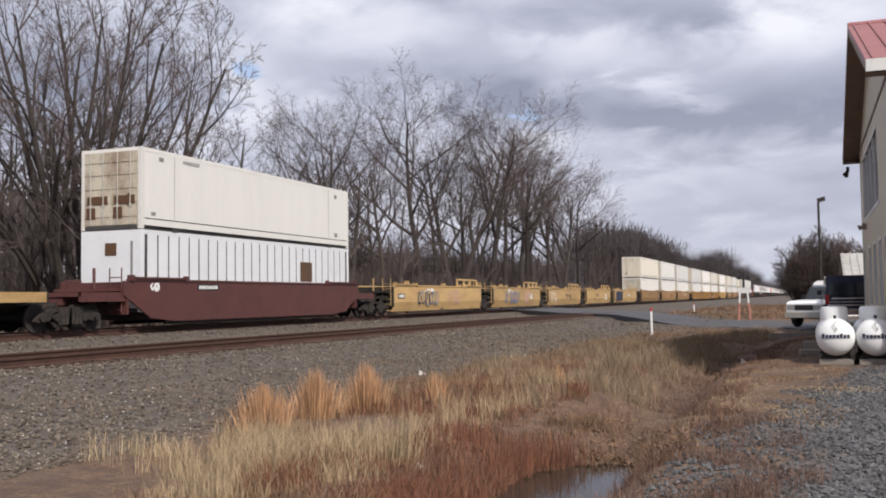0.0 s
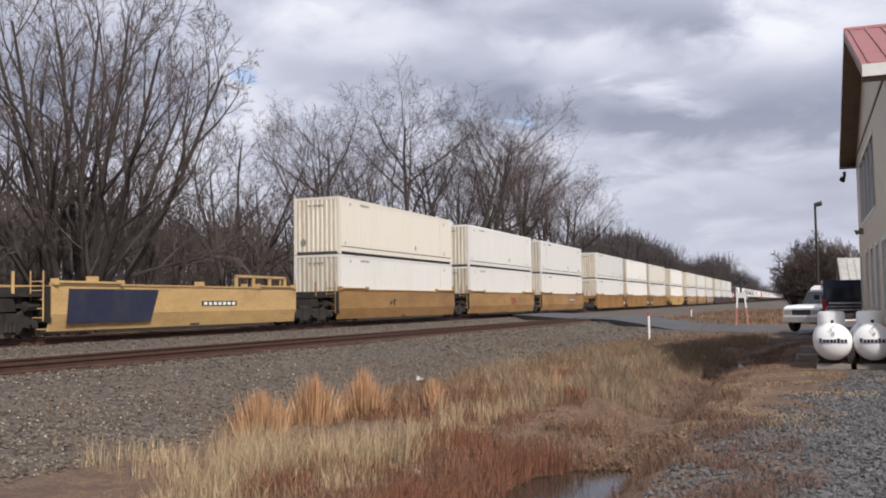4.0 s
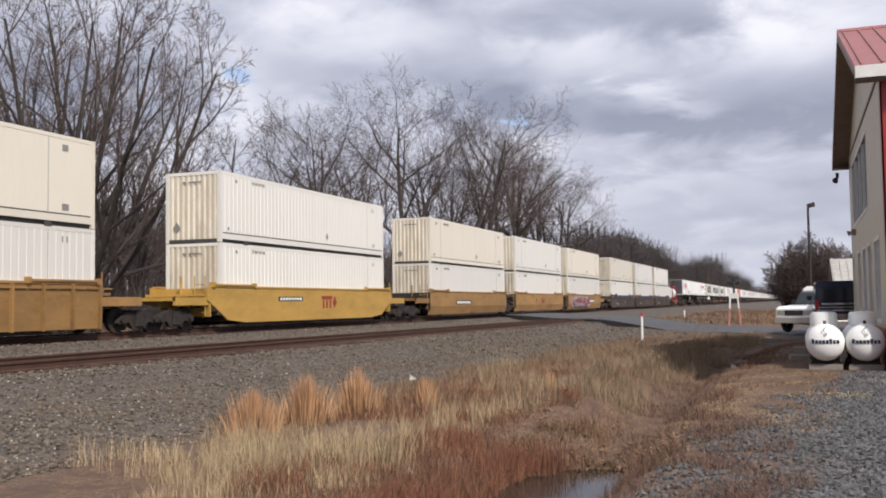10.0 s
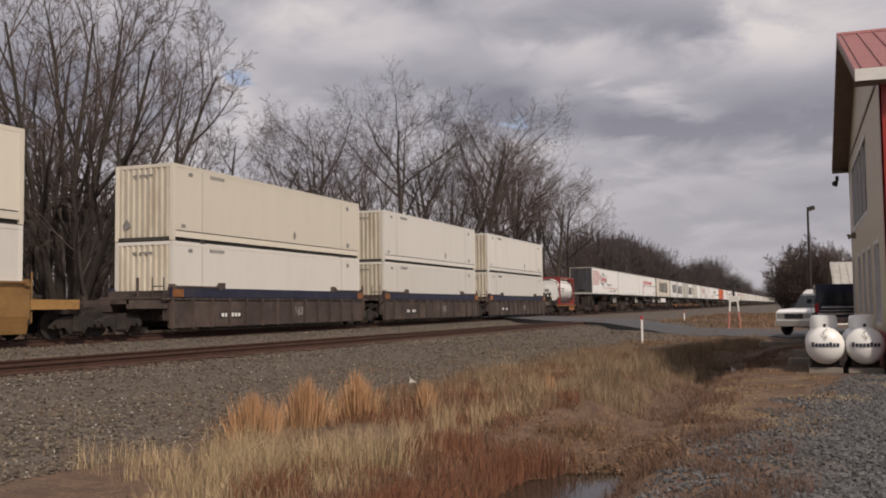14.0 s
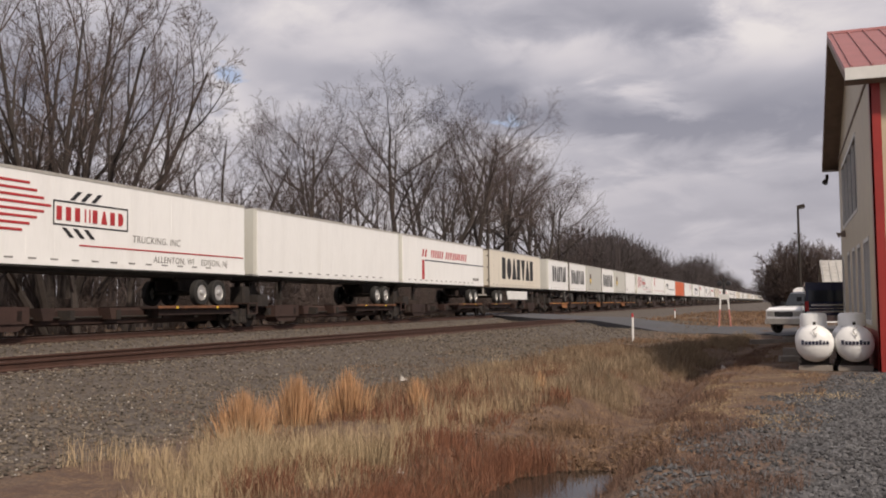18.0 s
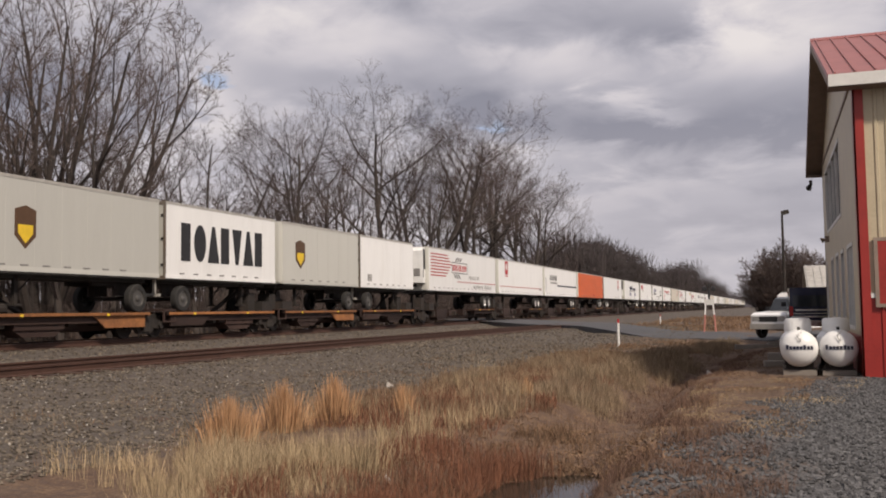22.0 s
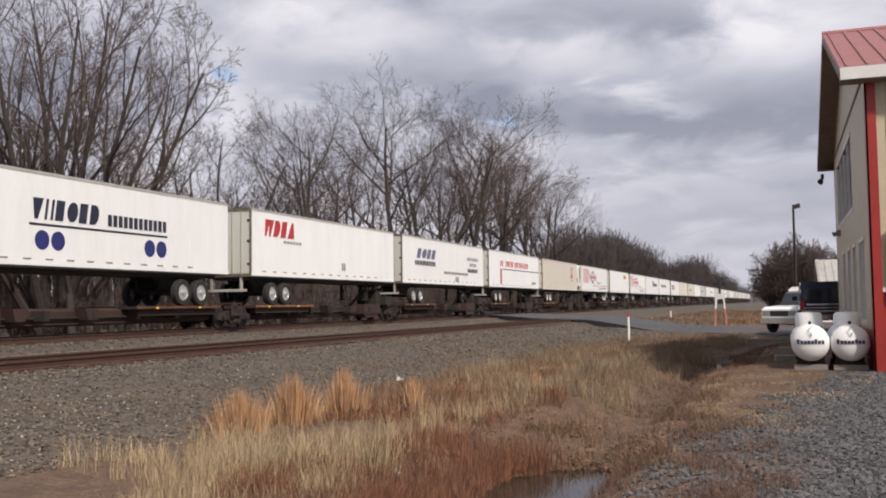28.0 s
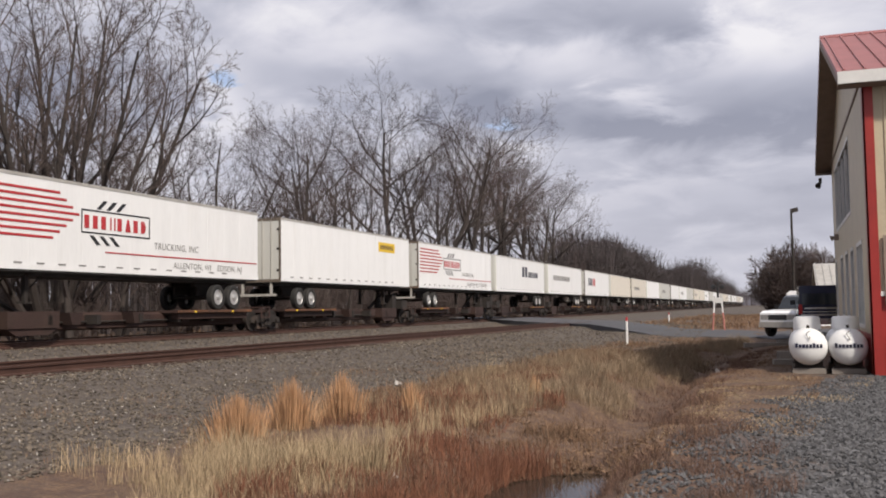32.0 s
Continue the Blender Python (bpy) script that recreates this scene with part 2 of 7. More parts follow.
TANK_RED = surface("frame_red", (0.26, 0.035, 0.03), 0.6, 0, 3, 0.25, 0.05, dirt=(0.1, 0.04, 0.03), dirt_amount=0.4)
YELLOW_MARK = surface("yellow_sign", (0.75, 0.5, 0.03), 0.5, 0, 3, 0.1, 0.02)
BROWN_MARK = surface("brown_sign", (0.09, 0.045, 0.02), 0.5, 0, 3, 0.2, 0.02)
NOSE_METAL = surface("nose_metal", (0.11, 0.11, 0.12), 0.35, 0.6, 1.5, 0.5, 0.05, dirt=(0.04, 0.035, 0.03), dirt_amount=0.5, stretch=(3, 1, 0.4))
FRAME_DARK = surface("frame_dark", (0.15, 0.125, 0.1), 0.7, 0.2, 3, 0.35, 0.05, dirt=(0.12, 0.06, 0.03), dirt_amount=0.5)
ORANGE_BOX = surface("trailer_orange", (0.62, 0.11, 0.02), 0.5, 0, 0.8, 0.12, 0.03, dirt=(0.35, 0.08, 0.03), dirt_amount=0.35, stretch=(1, 0.35, 1.4))
GREY_BOX = surface("trailer_grey", (0.54, 0.535, 0.49), 0.5, 0.1, 0.8, 0.03, 0.02, dirt=(0.42, 0.4, 0.35), dirt_amount=0.15, random_tint=0.1, stretch=(1.5, 1.8, 0.3))
FAR_TWIG = surface("far_twigs", (0.08, 0.065, 0.063), 0.95, 0, 3, 0.3, 0.0, random_tint=0.45, island=True)
BARK = surface("bark", (0.052, 0.041, 0.036), 0.95, 0, 3, 0.3, 0.3, random_tint=0.25)
TWIG = surface("twigs", (0.085, 0.063, 0.056), 0.95, 0, 3, 0.3, 0.0, random_tint=0.3)


class Mesh:
    """Collects boxes, tubes and strips into one mesh."""

    def __init__(self):
        self.v, self.f = [], []

    def box(self, x0, x1, y0, y1, z0, z1, m=None):
        n = len(self.v)
        pts = [(x, y, z) for z in (z0, z1) for y in (y0, y1) for x in (x0, x1)]
        self.v += [tuple(m @ Vector(p)) for p in pts] if m else pts
        self.f += [(n, n + 2, n + 3, n + 1), (n + 4, n + 5, n + 7, n + 6), (n, n + 1, n + 5, n + 4), (n + 2, n + 6, n + 7, n + 3), (n, n + 4, n + 6, n + 2), (n + 1, n + 3, n + 7, n + 5)]
        return self

    def prism(self, outline, axis, a, b):
        """A closed outline of (p, q) carried from a to b along an axis (0 x, 1 y, 2 z)."""
        n, k = len(self.v), len(outline)
        for s in (a, b):
            for p, q in outline:
                self.v.append(((s, p, q), (p, s, q), (p, q, s))[axis])
        self.f += [tuple(n + i for i in range(k)), tuple(n + k + i for i in reversed(range(k)))]
        self.f += [(n + i, n + k + i, n + k + (i + 1) % k, n + (i + 1) % k) for i in range(k)]
        return self

    def tube(self, p, q, r, r2=None, n=8, caps=True):
        p, q = Vector(p), Vector(q)
        d = (q - p)
        d = d.normalized() if d.length > 1e-9 else Vector((0, 0, 1))
        a = d.orthogonal().normalized()
        b = d.cross(a)
        s = len(self.v)
        for c, rad in ((p, r), (q, r if r2 is None else r2)):
            for i in range(n):
                w = 2 * math.pi * i / n
                self.v.append(tuple(c + (a * math.cos(w) + b * math.sin(w)) * rad))
        self.f += [(s + i, s + (i + 1) % n, s + n + (i + 1) % n, s + n + i) for i in range(n)]
        if caps:
            self.f += [tuple(s + i for i in reversed(range(n))), tuple(s + n + i for i in range(n))]
        return self

    def limb(self, points, radii, n):
        """A bent, tapering branch in one piece."""
        s = len(self.v)
        a = (points[-1] - points[0]).orthogonal().normalized()
        for i, (p, r) in enumerate(zip(points, radii)):
            d = (points[min(i + 1, len(points) - 1)] - points[max(i - 1, 0)]).normalized()
            a = (a - d * a.dot(d)).normalized()
            b = d.cross(a)
            for j in range(n):
                w = 2 * math.pi * j / n
                self.v.append(tuple(p + (a * math.cos(w) + b * math.sin(w)) * r))
        self.f += [(s + i * n + j, s + i * n + (j + 1) % n, s + (i + 1) * n + (j + 1) % n, s + (i + 1) * n + j) for i in range(len(points) - 1) for j in range(n)]
        return self

    def lathe(self, profile, centre, axis, n=14, caps=True):
        """A profile of (along, radius) turned about an axis through centre."""
        c, d = Vector(centre), Vector(axis).normalized()
        a = d.orthogonal().normalized()
        b = d.cross(a)
        s = len(self.v)
        for al, r in profile:
            for i in range(n):
                w = 2 * math.pi * i / n
                self.v.append(tuple(c + d * al + (a * math.cos(w) + b * math.sin(w)) * r))
        for j in range(len(profile) - 1):
            o = s + j * n
            self.f += [(o + i, o + (i + 1) % n, o + n + (i + 1) % n, o + n + i) for i in range(n)]
        e = s + (len(profile) - 1) * n
        if not caps:
            return self
        self.f += [tuple(s + i for i in reversed(range(n))), tuple(e + i for i in range(n))]
        return self

    def mesh(self, name, material, smooth=False):
        me = bpy.data.meshes.new(name)
        me.from_pydata(self.v, [], self.f)
        me.materials.append(material)
        if smooth:
            me.shade_smooth()
            me.set_sharp_from_angle(angle=radians(40))
        return me


def part(name, mesh, material, parent, label="", smooth=False, at=None):
    ob = new(name, mesh.mesh(name, material, smooth) if isinstance(mesh, Mesh) else mesh)
    if parent:
        ob.parent = parent
    if at is not None:
        ob.location = at
    if label:
        ob["label"] = label
    return ob


def thing(name, label, category, group="", mesh=None, material=None, smooth=False, at=(0, 0, 0)):
    ob = new(name, mesh.mesh(name, material, smooth) if mesh else None)
    ob.location = at
    return tagged(ob, label, category, group)


def setting(name, mesh, material, label="", smooth=False):
    return tagged(new(name, mesh.mesh(name, material, smooth)), label, "", "", "structure")

# ---- ground and tracks ----
RAIL_Z = 0.75            # top of the rails of both tracks
MAIN_X = -23.13          # centre of the main track


SIDING_Z = 0.65          # top of the siding's rails


def siding_x(y):
    """Centre of the siding, which draws slowly away from the main track."""
    return -14.25 + 0.035 * (max(-20.0, min(y, 64.0)) - 15.0)


def smooth(a, b, v):
    t = max(0.0, min(1.0, (v - a) / (b - a)))
    return t * t * (3 - 2 * t)


def ditch_x(y):
    return -2.75 + 0.45 * smooth(14.0, 11.0, y) + 0.025 * max(0.0, y - 14.0) + 0.07 * max(0.0, y - 30.0) + 0.15 * math.sin(y * 0.5)


def ground_z(x, y):
    edge = siding_x(y) + 1.75
    far_side = smooth(-26.0, -29.5, x)                 # beyond the main track
    between = smooth(MAIN_X + 1.9, MAIN_X + 3.6, x)
    z_bed = RAIL_Z - 0.2 - 0.55 * far_side - 0.10 * between - 0.08 * between * smooth(siding_x(y) - 1.6, siding_x(y) - 2.8, x)
    slope = smooth(edge, edge + 1.6, x) * 0.3 + smooth(edge + 0.6, edge + 6.0, x) * 0.3
    z = z_bed - slope
    deep = 0.5 * (1 - smooth(33.0, 41.0, y)) * smooth(13.6, 16.0, y) + 0.42 * smooth(6.5, 8.5, y) * (1 - smooth(10.8, 12.6, y)) + 0.14 * smooth(11.0, 12.6, y) * (1 - smooth(13.6, 15.0, y))
    d = abs(x - ditch_x(y))
    z -= deep * (1 - smooth(0.15, 1.5 if x < ditch_x(y) else 1.1, d))
    lot = smooth(ditch_x(y) + 0.35, ditch_x(y) + 2.1, x)
    z = z * (1 - lot) + 0.0 * lot
    z += 0.35 * smooth(38.0, 60.0, y) * smooth(edge, edge + 4.0, x)
    n = noise.noise(Vector((x * 0.9, y * 0.9, 0))) * 0.05 + noise.noise(Vector((x * 3, y * 3, 5))) * 0.02
    rough = smooth(edge - 0.4, edge + 1.0, x) * (1 - 0.5 * lot) * (1 + 1.8 * (1 - smooth(0.3, 2.2, d)))
    return z + n * rough + (0.9 * smooth(-60.0, -400.0, x))


def spaced(stops):
    """Coordinates from stops of (start, step) up to the last."""
    out = []
    for (a, s), (b, _) in zip(stops, stops[1:]):
        k = max(1, round((b - a) / s))
        out += [a + (b - a) * i / k for i in range(k)]
    return out + [stops[-1][0]]


def ground_material():
    m = bpy.data.materials.new("ground_cover")
    m.use_nodes = True
    t = m.node_tree
    b = t.nodes["Principled BSDF"]
    b.inputs["Roughness"].default_value = 0.95
    co = t.nodes.new("ShaderNodeTexCoord")
    sep = t.nodes.new("ShaderNodeSeparateXYZ")
    t.links.new(co.outputs["Object"], sep.inputs[0])
    wob = node(t, "ShaderNodeTexNoise", Scale=0.55, Detail=5.0, Roughness=0.65)
    mid = node(t, "ShaderNodeTexNoise", Scale=3.5, Detail=5.0, Roughness=0.65)
    fin = node(t, "ShaderNodeTexNoise", Scale=26.0, Detail=3.0, Roughness=0.6)
    vor = node(t, "ShaderNodeTexVoronoi", Scale=17.0)
    for n in (wob, mid, fin, vor):
        t.links.new(co.outputs["Object"], n.inputs["Vector"])
    x, y = sep.outputs[0], sep.outputs[1]
    w = math_node(t, "MULTIPLY", math_node(t, "SUBTRACT", wob.outputs[0], 0.5), 3.2)
    xs = math_node(t, "ADD", x, w)
    stone = ramp(t, vor.outputs["Color"], [(0.0, (0.032, 0.026, 0.023)), (0.45, (0.062, 0.05, 0.039)), (0.8, (0.105, 0.086, 0.068)), (1.0, (0.24, 0.2, 0.165))])
    stone = mix(t, 0.6, stone, ramp(t, mid.outputs[0], [(0.35, (0.05, 0.037, 0.03)), (0.65, (0.125, 0.104, 0.087))]))
    straw = ramp(t, fin.outputs[0], [(0.3, (0.065, 0.037, 0.023)), (0.5, (0.13, 0.078, 0.047)), (0.7, (0.235, 0.15, 0.088))])
    straw = mix(t, ramp(t, mid.outputs[0], [(0.42, (0, 0, 0)), (0.62, (1, 1, 1))]), straw, (0.085, 0.05, 0.035))
    gravel = ramp(t, vor.outputs["Color"], [(0.0, (0.03, 0.028, 0.028)), (0.5, (0.072, 0.07, 0.071)), (1.0, (0.17, 0.17, 0.172))])
    litter = ramp(t, fin.outputs[0], [(0.35, (0.05, 0.032, 0.022)), (0.65, (0.15, 0.095, 0.06))])
    # ballast up to the foot of the bank, dead grass to the ditch, gravel on the lot
    to_grass = ramp(t, math_node(t, "ADD", math_node(t, "MULTIPLY", math_node(t, "SUBTRACT", xs, math_node(t, "MULTIPLY", y, 0.03)), 0.1), 1.0), [(0.13, (0, 0, 0)), (0.25, (1, 1, 1))])
    to_lot = ramp(t, math_node(t, "ADD", math_node(t, "MULTIPLY", xs, 0.1), 0.5), [(0.43, (0, 0, 0)), (0.52, (1, 1, 1))])
    to_wood = ramp(t, math_node(t, "MULTIPLY", xs, -0.01), [(0.27, (0, 0, 0)), (0.29, (1, 1, 1))])
    col = mix(t, to_grass, stone, straw)
    drift = math_node(t, "SUBTRACT", math_node(t, "MULTIPLY", x, 0.25), math_node(t, "MULTIPLY", y, 0.05))
    drift = math_node(t, "ADD", drift, math_node(t, "MULTIPLY", wob.outputs[0], 1.5))
    patch = ramp(t, math_node(t, "ADD", drift, 0.575), [(0.44, (0, 0, 0)), (0.62, (1, 1, 1))])
    soil = ramp(t, mid.outputs[0], [(0.35, (0.05, 0.03, 0.021)), (0.5, (0.09, 0.056, 0.037)), (0.68, (0.19, 0.128, 0.08))])
    col = mix(t, to_lot, col, mix(t, patch, soil, gravel))
    col = mix(t, to_wood, col, litter)
    t.links.new(col, b.inputs["Base Color"])
    bn = node(t, "ShaderNodeBump", Strength=0.7, Distance=0.04)
    t.links.new(math_node(t, "ADD", vor.outputs["Distance"], fin.outputs[0]), bn.inputs["Height"])
    t.links.new(bn.outputs[0], b.inputs["Normal"])
    return m


def build_ground():
    xs = spaced([(-2500, 400), (-500, 60), (-80, 6), (-32, 1.0), (-15, 0.3), (-8, 0.2), (2, 0.5), (8, 4), (40, 40), (400, 400), (2500, 1)])
    ys = spaced([(-400, 60), (-20, 2), (3, 0.25), (22, 0.35), (45, 0.8), (80, 4), (200, 30), (800, 200), (4000, 1)])
    m = Mesh()
    m.v = [(x, y, ground_z(x, y)) for y in ys for x in xs]
    k = len(xs)
    m.f = [(j * k + i, j * k + i + 1, (j + 1) * k + i + 1, (j + 1) * k + i) for j in range(len(ys) - 1) for i in range(k - 1)]
    setting("ground", m, ground_material(), "gravel, ballast bank and dead winter grass around the tracks", True)


build_ground()


def rail_profile():
    return [(-0.07, -0.17), (0.07, -0.17), (0.07, -0.155), (0.012, -0.13), (0.012, -0.045), (0.036, -0.035), (0.036, 0.0), (-0.036, 0.0), (-0.036, -0.035), (-0.012, -0.045), (-0.012, -0.13), (-0.07, -0.155)]


def build_track(name, centre, y0, y1, step, top, label):
    """Two rails swept along a centre line; the sleepers follow as parts."""
    base = tagged(new(name), label, "railway track", "", "structure")
    prof = rail_profile()
    n = max(1, round((y1 - y0) / step))
    for side in (-0.754, 0.754):
        for sub, outline, mat in (("rail", prof, STEEL), ("rail_head", [(-0.03, -0.001), (0.03, -0.001), (0.03, 0.003), (-0.03, 0.003)], RAILHEAD if name == "main_track" else STEEL)):
            m = Mesh()
            k = len(outline)
            for i in range(n + 1):
                y = y0 + (y1 - y0) * i / n
                m.v += [(centre(y) + side + p, y, top + q) for p, q in outline]
            m.f = [(i * k + j, i * k + (j + 1) % k, (i + 1) * k + (j + 1) % k, (i + 1) * k + j) for i in range(n) for j in range(k)]
            part(sub, m, mat, base)
    tie = Mesh().box(-1.3, 1.3, -0.11, 0.11, -0.19, 0.0).mesh("sleeper", TIE)
    y, count = max(y0, 4.0), 0
    rest = Mesh()
    while y < min(y1, 230):
        wob = random.uniform(-0.05, 0.05)
        if count < 130:
            s = part("sleeper", tie, TIE, base, at=(centre(y) + wob, y, top - 0.165 + random.uniform(-0.015, 0.01)))
            s.rotation_euler = (0, 0, math.atan2(-(centre(y + 1) - centre(y)), 1) + random.uniform(-0.015, 0.015))
        else:
            rest.box(centre(y) - 1.3 + wob, centre(y) + 1.3 + wob, y - 0.11, y + 0.11, top - 0.36, top - 0.165)
        y += 0.53
        count += 1
    if rest.v:
        ob = part("far_sleepers", rest, TIE, base)
        ob["kind"] = "stuff"
    return base


build_track("main_track", lambda y: MAIN_X, -60, 1500, 40, RAIL_Z, "main line track of rusty rails on dark sleepers and ballast")
build_track("siding_track", siding_x, -30, 62, 4, SIDING_Z, "rusty siding track of two rails on worn sleepers")


# ---- the metal-clad building ----
WALL_X, NEAR_Y, FAR_Y, EAVE, RIDGE = 1.85, 23.1, 38.0, 6.72, 9.45
TAN_CLAD = surface("cladding_tan", (0.48, 0.405, 0.28), 0.45, 0.1, 2, 0.1, 0.03, dirt=(0.33, 0.27, 0.18), dirt_amount=0.25)
RED_CLAD = surface("cladding_red", (0.30, 0.028, 0.022), 0.42, 0.1, 2, 0.15, 0.03, dirt=(0.16, 0.02, 0.02), dirt_amount=0.3)
ROOF_RED = surface("roof_red", (0.32, 0.115, 0.105), 0.45, 0.2, 1.5, 0.15, 0.04, dirt=(0.25, 0.10, 0.09), dirt_amount=0.4)
TRIM_WHITE = surface("trim_white", (0.62, 0.61, 0.58), 0.5, 0, 3, 0.1, 0.03)
SOFFIT = surface("soffit_brown", (0.23, 0.175, 0.14), 0.7, 0, 3, 0.2, 0.05)


def build_building():
    mid = (NEAR_Y + FAR_Y) / 2
    b = tagged(new("building"), "two-storey metal-clad building, tan above red, red metal roof", "building")
    x0, x1 = WALL_X, 16.0
    # gable wall to the tracks, with real openings: strips round each window
    holes = [(28.7, 36.0, 4.12, 6.2), (25.2, 27.0, 1.05, 3.08), (28.2, 29.4, 0.15, 3.08), (30.5, 31.7, 1.2, 3.1), (33.0, 34.2, 1.2, 3.1), (36.6, 37.4, 1.2, 3.1)]
    ycuts = sorted({NEAR_Y, FAR_Y, *[h[0] for h in holes], *[h[1] for h in holes]})
    wall, low = Mesh(), []
    for a, c in zip(ycuts, ycuts[1:]):
        spans = sorted((h[2], h[3]) for h in holes if h[0] <= a and h[1] >= c)
        z = 0.0
        for s0, s1 in spans + [(EAVE, EAVE)]:
            if s0 > z:
                if z < 0.9:
                    low.append(Mesh().box(x0, x0 + 0.16, a, c, z, min(s0, 0.9)))
                    if s0 > 0.9:
                        wall.box(x0, x0 + 0.16, a, c, 0.9, s0)
                else:
                    wall.box(x0, x0 + 0.16, a, c, z, s0)
            z = s1
    wall.prism([(NEAR_Y, EAVE), (FAR_Y, EAVE), (mid, RIDGE - 0.15)], 0, x0, x0 + 0.16)
    part("gable_wall", wall, TAN_CLAD, b)
    for panel in low:
        part("wainscot_panel", panel, RED_CLAD, b, "red metal wainscot")
    part("belt_trim", Mesh().box(x0 - 0.03, x0, NEAR_Y, FAR_Y, EAVE - 0.05, EAVE + 0.04), SOFFIT, b)
    # the long side to the camera: ribbed sheets
    side = Mesh().box(x0, x1, NEAR_Y, NEAR_Y + 0.16, 1.78, EAVE)
    red = Mesh().box(x0, x1, NEAR_Y, NEAR_Y + 0.16, 0, 1.78)
    part("side_wall", side, TAN_CLAD, b)
    part("side_wainscot", red, RED_CLAD, b, "red ribbed metal wainscot")
    rib = Mesh().prism([(-0.05, 0), (-0.028, -0.03), (0.028, -0.03), (0.05, 0)], 2, 1.86, EAVE - 0.1).mesh("rib", TAN_CLAD)
    rib2 = Mesh().prism([(-0.05, 0), (-0.028, -0.03), (0.028, -0.03), (0.05, 0)], 2, 0.02, 1.74).mesh("rib_red", RED_CLAD)
    x = x0 + 0.42
    while x < 8:
        part("rib", rib, TAN_CLAD, b, at=(x, NEAR_Y, 0))
        part("red_rib", rib2, RED_CLAD, b, at=(x, NEAR_Y, 0))
        x += 0.23
    part("side_belt", Mesh().box(x0, x1, NEAR_Y - 0.045, NEAR_Y, 1.75, 1.85), TRIM_WHITE, b)
    part("corner_trim", Mesh().box(x0 - 0.04, x0 + 0.18, NEAR_Y - 0.05, NEAR_Y - 0.003, 0, EAVE).box(x0 - 0.04, x0 - 0.003, NEAR_Y - 0.05, NEAR_Y + 0.22, 0, EAVE), RED_CLAD, b, "red metal corner trim")
    part("far_wall", Mesh().box(x0, x1, FAR_Y - 0.16, FAR_Y, 0, EAVE), TAN_CLAD, b)
    part("back_wall", Mesh().box(x1, x1 + 0.16, NEAR_Y, FAR_Y, 0, EAVE), TAN_CLAD, b)
    shut = part("shutter", Mesh().box(2.2, 3.6, NEAR_Y - 0.07, NEAR_Y - 0.035, 1.62, 3.0), RED_CLAD, b, "red window shutter with a brown frame")
    part("shutter_frame", Mesh().box(2.12, 2.2, NEAR_Y - 0.08, NEAR_Y - 0.035, 1.54, 3.08).box(3.6, 3.68, NEAR_Y - 0.08, NEAR_Y - 0.035, 1.54, 3.08).box(2.2, 3.6, NEAR_Y - 0.08, NEAR_Y - 0.035, 1.54, 1.62).box(2.2, 3.6, NEAR_Y - 0.08, NEAR_Y - 0.035, 3.0, 3.08), SOFFIT, shut)
    # windows in the gable wall
    for h in holes:
        y0, y1, z0, z1 = h
        w = part("window" if z0 > 0.5 else "door", Mesh().box(x0 + 0.07, x0 + 0.09, y0, y1, z0, z1), WINDOW_DARK, b, "dark glass in white frames")
        n = 4 if y1 - y0 > 5 else 2 if y1 - y0 > 1.5 else 1
        fr = Mesh()
        for i in range(n + 1):
            yy = y0 + (y1 - y0) * i / n
            fr.box(x0 - 0.012, x0 + 0.1, yy - 0.05, yy + 0.05, z0, z1)
        fr.box(x0 - 0.015, x0 + 0.1, y0, y1, z0 - 0.06, z0 + 0.04).box(x0 - 0.015, x0 + 0.1, y0, y1, z1 - 0.04, z1 + 0.06)
        part("frame", fr, TRIM_WHITE, w)
    # roof with standing seams; overhang on the gable
    ox, oy = 0.55, 0.5
    rise = (RIDGE - EAVE) / (mid - NEAR_Y)
    for sgn, y_e in ((1, NEAR_Y - oy), (-1, FAR_Y + oy)):
        ze = EAVE + 0.05 - oy * rise + 0.12
        m = Mesh().prism([(y_e, ze), (mid, RIDGE + 0.12), (mid, RIDGE), (y_e, ze - 0.12)], 0, x0 - ox, x1 + ox)
        r = part("roof", m, ROOF_RED, b, "weathered red standing-seam metal roof")
        seam = Mesh().prism([(y_e, ze), (mid, RIDGE + 0.12), (mid, RIDGE + 0.16), (y_e, ze + 0.04)], 0, -0.02, 0.02).mesh("seam", ROOF_RED)
        x = x0 - ox + 0.15
        while x < x1 and sgn > 0:
            part("seam", seam, ROOF_RED, r, at=(x, 0, 0))
            x += 0.42
        part("fascia", Mesh().box(x0 - ox, x1 + ox, y_e - 0.03 if sgn > 0 else y_e, y_e if sgn > 0 else y_e + 0.03, ze - 0.28, ze - 0.01), TRIM_WHITE, r, "white gutter board")
        part("soffit", Mesh().box(x0 - ox, x1 + ox, min(y_e, y_e + sgn * oy), max(y_e, y_e + sgn * oy), ze - 0.3, ze - 0.28), SOFFIT, r)
        part("rake", Mesh().prism([(y_e, ze - 0.28), (mid, RIDGE - 0.16), (mid, RIDGE), (y_e, ze - 0.12)], 0, x0 - ox, x0 - ox + 0.04), SOFFIT, r)
        part("rake_soffit", Mesh().prism([(y_e, ze - 0.30), (mid, RIDGE - 0.18), (mid, RIDGE - 0.16), (y_e, ze - 0.28)], 0, x0 - ox, x0), SOFFIT, r)
    part("ridge_cap", Mesh().prism([(mid - 0.2, RIDGE + 0.06), (mid, RIDGE + 0.19), (mid + 0.2, RIDGE + 0.06)], 0, x0 - ox, x1 + ox), ROOF_RED, b)
